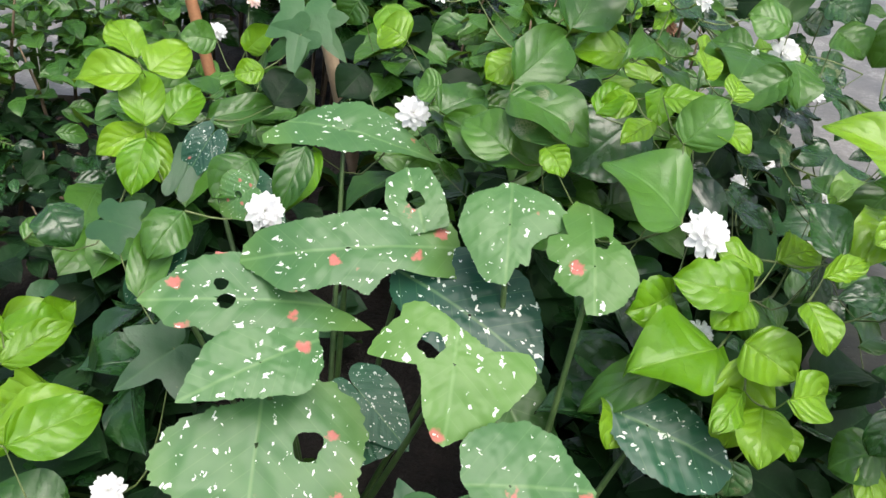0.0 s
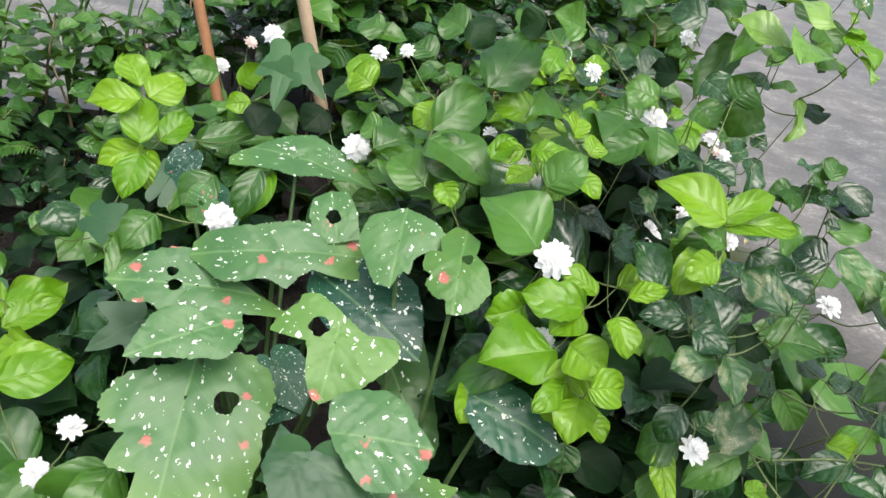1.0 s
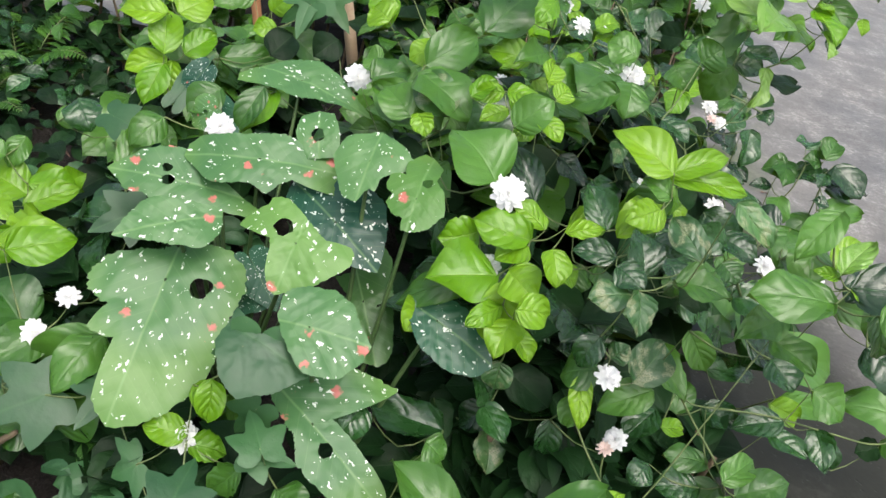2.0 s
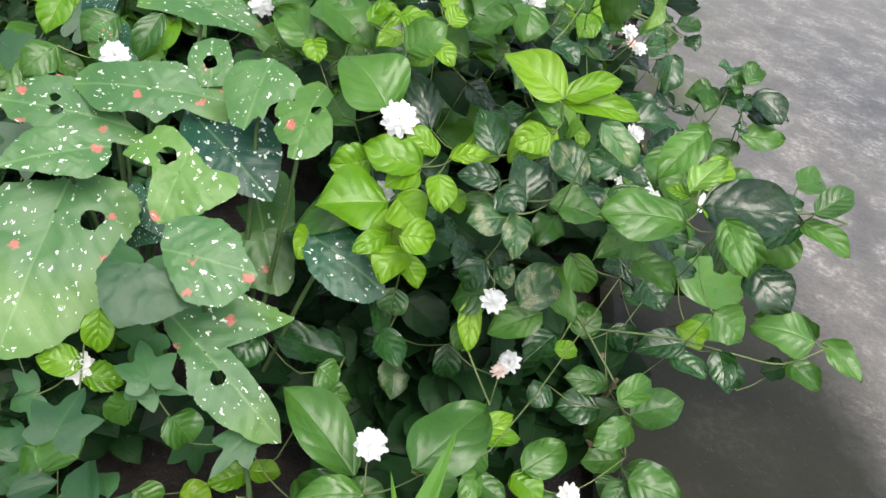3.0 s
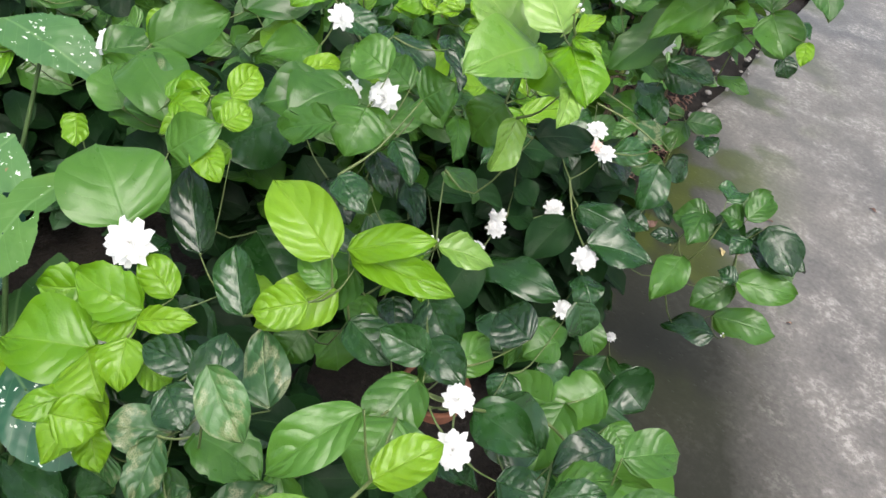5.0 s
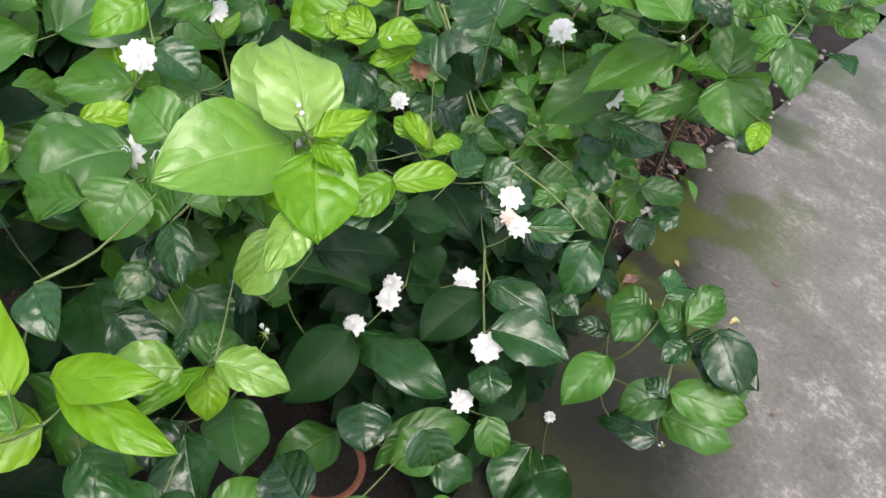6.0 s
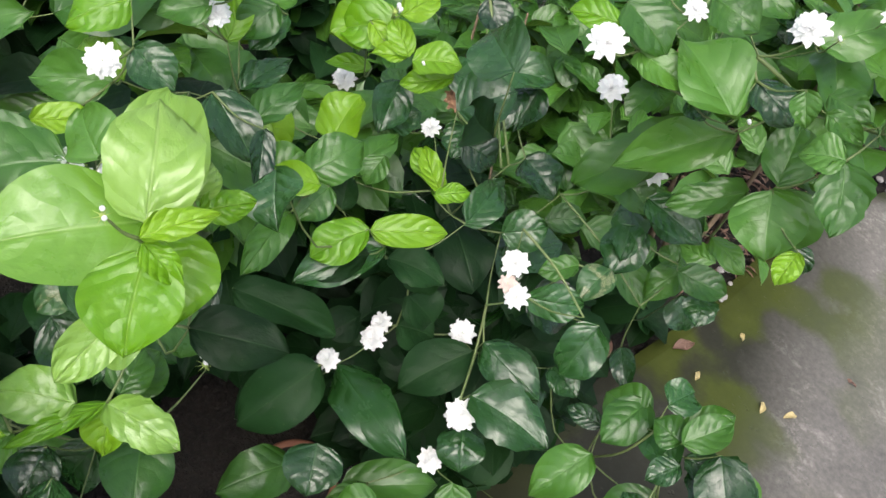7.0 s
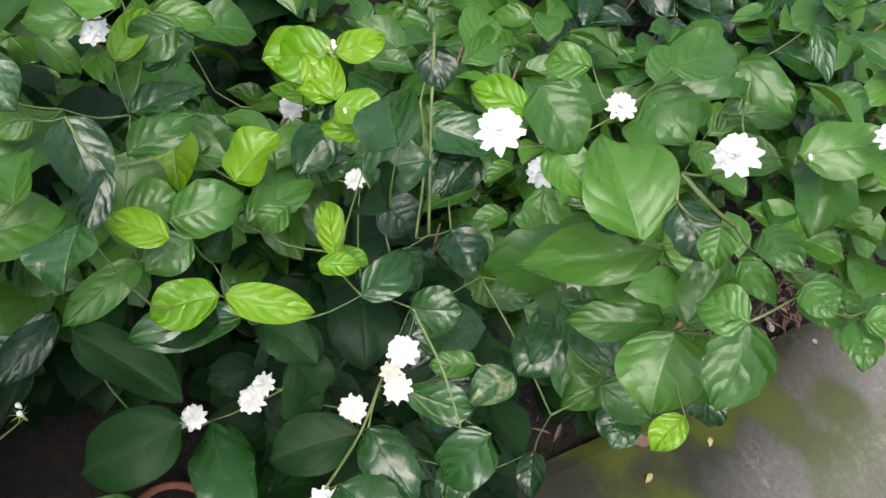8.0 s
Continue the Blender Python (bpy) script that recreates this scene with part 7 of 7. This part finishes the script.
torn_leaf(caladium_b, (0.279, 0.272, 0.146), (0.372, 0.312, 0.150), SPOTTED, (0.14, -0.40, 0.90), 16, (0.06, 0.06, 0.06, 0.06, 0.06, 0.06, 0.06, 0.06, 0.06, 0.16, 0.17, 0.18, 0.19, 0.22, 0.25, 0.32, 0.39, 0.5, 0.71, 0.84, 1.03, 0.98, 0.75, 0.62, 0.4, 0.3, 0.06, 0.06, 0.06, 0.06, 0.06, 0.06, 0.06, 0.06, 0.06, 0.06, 0.06, 0.06, 0.06, 0.06), ())
caladium_leaf(caladium_a, (-0.077, 0.705, 0.340), (-0.099, 0.698, 0.323), 0.050, SPOTTED, (0.18, -0.62, 0.76), 10)
caladium_leaf(caladium_a, (-0.140, 0.815, 0.332), (-0.159, 0.795, 0.301), 0.041, DEEP, (0.21, -0.64, 0.74), 53)
caladium_leaf(caladium_a, (-0.146, 0.671, 0.282), (-0.178, 0.659, 0.240), 0.044, DEEP, (0.23, -0.56, 0.80), 54)
caladium_leaf(caladium_a, (-0.079, 0.736, 0.330), (-0.041, 0.705, 0.316), 0.042, DEEP, (0.15, -0.63, 0.76), 55)
caladium_leaf(caladium_a, (0.050, 0.560, 0.246), (0.088, 0.528, 0.227), 0.055, DEEP, (0.03, -0.51, 0.86), 57)
caladium_leaf(caladium_a, (0.058, 0.548, 0.231), (0.039, 0.518, 0.212), 0.054, DEEP, (0.05, -0.50, 0.87), 58)
withered(caladium_b, (0.267, 0.255, 0.221), (0.307, 0.224, 0.201), 0.012, YELLOWED, 0)
withered(caladium_b, (0.306, 0.253, 0.218), (0.359, 0.243, 0.203), 0.01, YELLOWED, 1)
withered(caladium_b, (0.284, 0.231, 0.213), (0.321, 0.227, 0.210), 0.022, DEAD, 2)


# ---- canes, strap-leaved plants and the growth behind ----
def cane(points, radius, material, label):
    ob = thing("plant_cane", points[0][0], points[0][1], 0, label, "cane", "plant canes")
    rod("shaft", points, radius, radius * 0.85, material, ob, 9, 4)
    for k in (0.35, 0.7):
        p = Vector(points[0]).lerp(Vector(points[-1]), k)
        rod("node_ring", [p - Vector((0, 0, 0.004)), p, p + Vector((0, 0, 0.004))], radius * 1.08, radius * 1.08, material, ob, 9, 2)


def strap_plant(x, y, count, height, seed, label, lean=0.5):
    """A tuft of long narrow arching blades."""
    r = random.Random(seed)
    ob = thing("strap_leaf_plant", x, y, -0.02, label, "plant", "strap-leaved plants")
    for n in range(count):
        angle, tall, wide = r.uniform(0, 6.28), height * r.uniform(0.6, 1.15), r.uniform(0.0025, 0.0045)
        out = Vector((math.cos(angle), math.sin(angle), 0))
        side = Vector((-math.sin(angle), math.cos(angle), 0))
        verts, faces, uvs = [], [], []
        for k in range(9):
            u = k / 8
            p = out * (0.01 + lean * tall * u * u) + Vector((0, 0, tall * (u - 0.35 * u ** 3)))
            w = wide * (1 - u ** 2.5) * (0.7 + 0.6 * math.sin(2.6 * u))
            for v in (-1, 0, 1):
                verts.append(p + side * w * v + Vector((0, 0, abs(v) * w * 0.4)))
                uvs.append((0.5 + 0.5 * v, u))
        for k in range(8):
            for j in range(2):
                a = 3 * k + j
                faces.append((a, a + 1, a + 4, a + 3))
        part("blade", mesh_from("strap", verts, faces, uvs), STRAP, ob)


def thicket(x0, x1, y0, y1, count, low, high, material, seed, label, size=(0.04, 0.075)):
    """A stretch of low leafy growth that nobody could count leaf by leaf."""
    r = random.Random(seed)
    ob = thing("undergrowth", (x0 + x1) / 2, (y0 + y1) / 2, 0, label, "foliage", kind="stuff")
    rows, stalks_v, stalks_f = [], [], []
    inv = ob.matrix_world.inverted()
    tops = [(r.uniform(x0, x1), r.uniform(y0, y1), r.uniform(0.5, 1.0)) for _ in range(max(6, count // 45))]
    for n in range(count):
        cx, cy, ch = tops[r.randrange(len(tops))]
        p = Vector((cx + r.gauss(0, 0.06), cy + r.gauss(0, 0.06), max(0.02, low + (high - low) * ch * r.uniform(0.15, 1.0) ** 0.6)))
        angle, length = r.uniform(0, 6.28), r.uniform(*size)
        tip = p + Vector((math.cos(angle), math.sin(angle), r.uniform(-0.5, 0.4))).normalized() * length
        tip.z = max(tip.z, 0.012)
        rows.append((p, tip, length * r.uniform(0.55, 0.75), Vector((r.gauss(0, 0.4), r.gauss(-0.3, 0.4), 1))))
    joined_blades("leaves", rows, material, ob, "")
    for cx, cy, ch in tops:
        v, f = tube([inv @ Vector((cx + r.uniform(-0.03, 0.03), cy + r.uniform(-0.03, 0.03), -0.03)), inv @ Vector((cx, cy, low + (high - low) * ch * 0.5)), inv @ Vector((cx + r.uniform(-0.03, 0.03), cy, low + (high - low) * ch))], [0.004, 0.003, 0.0015], 5)
        shift = len(stalks_v)
        stalks_v += v
        stalks_f += [tuple(i + shift for i in face) for face in f]
    part("stalks", mesh_from("stalks", stalks_v, stalks_f), BARK, ob)


def fern(x, y, reach, seed, label):
    """A low fern: arching fronds with two rows of narrow leaflets."""
    r = random.Random(seed)
    ob = thing("fern", x, y, -0.02, label, "fern", "ferns")
    for n in range(6):
        angle, long = 1.05 * n + r.uniform(-0.3, 0.3), reach * r.uniform(0.75, 1.1)
        out = Vector((math.cos(angle), math.sin(angle), 0))
        ribs = [Vector((x, y, -0.01)) + out * (long * u) + Vector((0, 0, long * (2.1 * u - 1.3 * u * u))) for u in (0, 0.25, 0.5, 0.75, 1.0)]
        spine = smooth_path(ribs, 6)
        frond = rod("frond_rib", ribs, 0.0018, 0.0006, TWIG, ob, 5, 5)
        bpy.context.view_layer.update()
        rows = []
        for k in range(4, len(spine) - 1):
            u = k / len(spine)
            way = (spine[k + 1] - spine[k]).normalized()
            side = way.cross(Vector((0, 0, 1))).normalized()
            for sign in (-1, 1):
                size = long * 0.30 * math.sin(math.pi * min(1.0, u * 0.75 + 0.25)) * r.uniform(0.85, 1.1)
                rows.append((spine[k], spine[k] + (side * sign + way * 0.35).normalized() * size - Vector((0, 0, 0.15 * size)), size * 0.30, Vector((0, 0, 1))))
        joined_blades("frond_blade", rows, MID, frond, "")


cane([(-0.285, 1.477, -0.02), (-0.35, 1.48, 0.3), (-0.45, 1.49, 0.75), (-0.56, 1.50, 1.25)], 0.011, CANE, "orange-brown garden cane standing in the soil")
cane([(-0.020, 1.331, -0.02), (-0.10, 1.33, 0.32), (-0.21, 1.34, 0.76), (-0.32, 1.35, 1.25)], 0.012, CANE_PALE, "weathered tan garden cane among the jasmine")
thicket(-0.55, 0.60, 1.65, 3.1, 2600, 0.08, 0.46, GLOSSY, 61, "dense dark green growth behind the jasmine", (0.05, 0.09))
thicket(-0.40, 0.62, 1.50, 2.6, 900, 0.20, 0.50, MID, 62, "brighter leafy tops behind the jasmine", (0.05, 0.09))
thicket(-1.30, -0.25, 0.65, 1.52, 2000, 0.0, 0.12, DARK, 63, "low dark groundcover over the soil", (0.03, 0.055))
thicket(-1.15, -0.34, 1.38, 1.62, 600, 0.06, 0.30, MID, 69, "leafy green growth before the strap-leaved plants", (0.03, 0.06))
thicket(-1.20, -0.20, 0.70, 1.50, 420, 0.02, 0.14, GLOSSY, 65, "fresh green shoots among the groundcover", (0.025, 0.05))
thicket(-1.00, 0.05, 0.05, 0.95, 1300, 0.0, 0.07, IVY, 64, "low ivy-like groundcover under the caladium", (0.035, 0.06))
thicket(0.0, 0.52, 1.22, 1.80, 700, 0.04, 0.36, MID, 66, "dark leaves between the jasmine bushes", (0.045, 0.075))
thicket(-0.90, 0.42, -0.45, 0.25, 1300, 0.0, 0.09, IVY, 68, "ivy-like groundcover over the near soil", (0.035, 0.065))
fern(-0.70, 1.22, 0.16, 81, "light green fern growing from the dark soil")
fern(-0.66, 1.03, 0.13, 82, "small fern among the dark groundcover")
thicket(-0.45, 0.28, 0.10, 0.60, 420, 0.0, 0.10, MID, 67, "small green shoots under the caladium", (0.03, 0.055))
for n, (x, y) in enumerate(((-0.58, 1.60), (-0.72, 1.66), (-0.84, 1.56), (-0.46, 1.72), (-1.00, 1.60))):
    strap_plant(x, y, 12, 0.55, 70 + n, "tuft of narrow dark green strap leaves", 0.28)


# ---- small things on and by the ground ----
def clay_pot(x, y, radius, height, tilt):
    """A half-sunk terracotta pot with a thick rolled rim, full of soil."""
    ob = thing("clay_pot", x, y, 0, "old terracotta pot hidden in the shade under the jasmine", "pot")
    def lathe(name, profile, material):
        verts, faces, count = [], [], 32
        for r, z in profile:
            for s in range(count):
                angle = 2 * math.pi * s / count
                verts.append((r * math.cos(angle), r * math.sin(angle), z))
        for k in range(len(profile) - 1):
            for s in range(count):
                a, b = k * count + s, k * count + (s + 1) % count
                faces.append((a, b, b + count, a + count))
        return part(name, mesh_from(name, verts, faces), material, ob)
    lathe("body", [(radius * 0.85, -0.06), (radius * 0.95, height * 0.75), (radius * 0.90, height * 0.75), (radius * 0.80, -0.05)], CLAY)
    lathe("rim", [(radius * 0.96, height * 0.74), (radius * 1.08, height * 0.76), (radius * 1.10, height * 0.97), (radius * 1.04, height), (radius * 0.94, height * 0.98), (radius * 0.92, height * 0.74)], CLAY)
    lathe("soil", [(radius * 0.91, height * 0.80), (radius * 0.5, height * 0.84), (0.001, height * 0.85)], SOIL)
    ob.rotation_euler = (radians(tilt), 0, 0)


def fallen_leaf(x, y, length, turn, material, label, z=0.0):
    ob = part("fallen_leaf", blade_mesh("fallen_blade", int(x * 1000 + y * 77), 0.6, 0.6, 0.25, 0.25, 0.12, rows=8, cols=2), material, None)
    ob.matrix_world = pose(x, y, z + 0.003, 0, 0, turn) @ Matrix.Diagonal((length * 0.45, length, length * 0.8, 1))
    tagged(ob, label, "leaf", "fallen leaves")


def pebble(x, y, z, size, seed):
    r = random.Random(seed)
    bm = bmesh.new()
    bmesh.ops.create_icosphere(bm, subdivisions=2, radius=size)
    for v in bm.verts:
        v.co *= 1 + 0.22 * noise.noise(v.co * (1.2 / size) + Vector((seed, 0, 0)))
        v.co.z *= 0.62
    me = bpy.data.meshes.new("pebble")
    bm.to_mesh(me)
    bm.free()
    ob = part("pebble", me, PEBBLE, None)
    ob.matrix_world = pose(x, y, z + size * 0.45, 0, 0, r.uniform(0, 360))
    tagged(ob, "small rough grey pebble at the edge of the bed", "pebble", "pebbles")


def litter(x0, x1, y0, y1, z, count, seed, label):
    """Brown dry strands and crumbs of leaves that lie thick along the bed's edge."""
    r = random.Random(seed)
    ob = thing("leaf_litter", (x0 + x1) / 2, (y0 + y1) / 2, z, label, "litter", kind="stuff")
    rows = []
    for n in range(count):
        p = Vector((r.uniform(x0, x1), r.uniform(y0, y1), z + r.uniform(0.0, 0.012)))
        angle, length = r.uniform(0, 6.28), r.uniform(0.010, 0.034)
        rows.append((p, p + Vector((math.cos(angle) * length, math.sin(angle) * length, r.uniform(-0.003, 0.006))), length * r.uniform(0.06, 0.28), Vector((r.gauss(0, 0.4), r.gauss(0, 0.4), 1))))
    joined_blades("strands", rows, DEAD, ob, "", 3)


clay_pot(0.487, 0.943, 0.044, 0.008, 4)
fallen_leaf(0.705, 1.603, 0.016, 40, YELLOWED, "tiny yellowed leaf lying on the concrete")
fallen_leaf(0.828, 1.566, 0.022, 150, YELLOWED, "curled tan leaf lying on the concrete")
fallen_leaf(0.783, 1.540, 0.020, 205, YELLOWED, "pale yellow petal-like leaf on the concrete")
fallen_leaf(0.862, 1.695, 0.016, 80, DEAD, "small brown dry leaf on the concrete")
fallen_leaf(0.660, 1.530, 0.038, 160, DEAD, "dark rolled dry leaf by the bed's edge")
fallen_leaf(0.700, 1.480, 0.018, 20, YELLOWED, "small cream-coloured leaf on the mossy concrete")
fallen_leaf(0.930, 1.420, 0.010, 100, DEAD, "crumb of dry leaf on the worn concrete")
fallen_leaf(1.060, 1.900, 0.018, 60, DEAD, "dry brown leaf far out on the yard")
litter(0.42, 0.625, 1.72, 2.35, -0.012, 900, 91, "brown dry leaf litter along the bed")
litter(-1.1, -0.3, 0.8, 1.6, -0.012, 500, 92, "dry leaves and stalks on the dark soil")
litter(0.2, 0.6, 1.1, 1.7, -0.012, 160, 93, "fallen leaf scraps under the jasmine")
grit = random.Random(17)
for n in range(46):
    y = grit.uniform(1.55, 2.75)
    x = bed_side(y) + grit.gauss(-0.012, 0.018)
    pebble(x, y, 0.0 if x > bed_side(y) else -0.014, grit.uniform(0.003, 0.0085), 300 + n)


def bent_stick(points, radius, label):
    ob = thing("dry_stick", points[0][0], points[0][1], points[0][2], label, "stick", "dry sticks")
    rod("shaft", points, radius, radius * 0.6, DEAD, ob, 6, 5)


bent_stick([(-0.72, 1.22, -0.005), (-0.56, 1.20, 0.035), (-0.42, 1.16, 0.05), (-0.30, 1.14, 0.02)], 0.0035, "long pale dry stick lying over the soil")
bent_stick([(-0.52, 0.86, -0.005), (-0.44, 0.84, 0.03), (-0.38, 0.80, 0.02)], 0.0025, "thin dry stick on the dark soil")


def broad_blade(points, width, label):
    """One long tapering blade that springs from the soil."""
    path = smooth_path(points, 5)
    ob = thing("grass_blade", points[0][0], points[0][1], points[0][2], label, "grass", "grass blades")
    inv = ob.matrix_world.inverted()
    verts, faces, uvs = [], [], []
    for n, p in enumerate(path):
        u = n / (len(path) - 1)
        way = (path[min(n + 1, len(path) - 1)] - path[max(n - 1, 0)]).normalized()
        side = way.cross(Vector((0, -0.5, 1))).normalized()
        w = width * (1 - u ** 2.2) * (0.6 + 0.4 * math.sin(2.8 * u))
        for v in (-1, 0, 1):
            verts.append(inv @ (p + side * w * v + Vector((0, 0, 0.25 * abs(v) * w))))
            uvs.append((0.5 + 0.5 * v, u))
    for n in range(len(path) - 1):
        for j in range(2):
            a = 3 * n + j
            faces.append((a, a + 1, a + 4, a + 3))
    part("blade", mesh_from("blade", verts, faces, uvs), GRASS, ob)


broad_blade([(0.346, 0.184, -0.015), (0.346, 0.184, 0.226), (0.295, 0.196, 0.237), (0.251, 0.196, 0.243), (0.212, 0.195, 0.248)], 0.012, "long fresh green grass blade rising from the soil")
broad_blade([(0.406, 0.199, -0.015), (0.406, 0.199, 0.267), (0.411, 0.244, 0.282), (0.417, 0.277, 0.292), (0.423, 0.312, 0.305)], 0.011, "long fresh green grass blade rising from the soil")
broad_blade([(0.420, 0.216, -0.015), (0.420, 0.216, 0.227), (0.399, 0.252, 0.241), (0.380, 0.297, 0.251)], 0.007, "long fresh green grass blade rising from the soil")
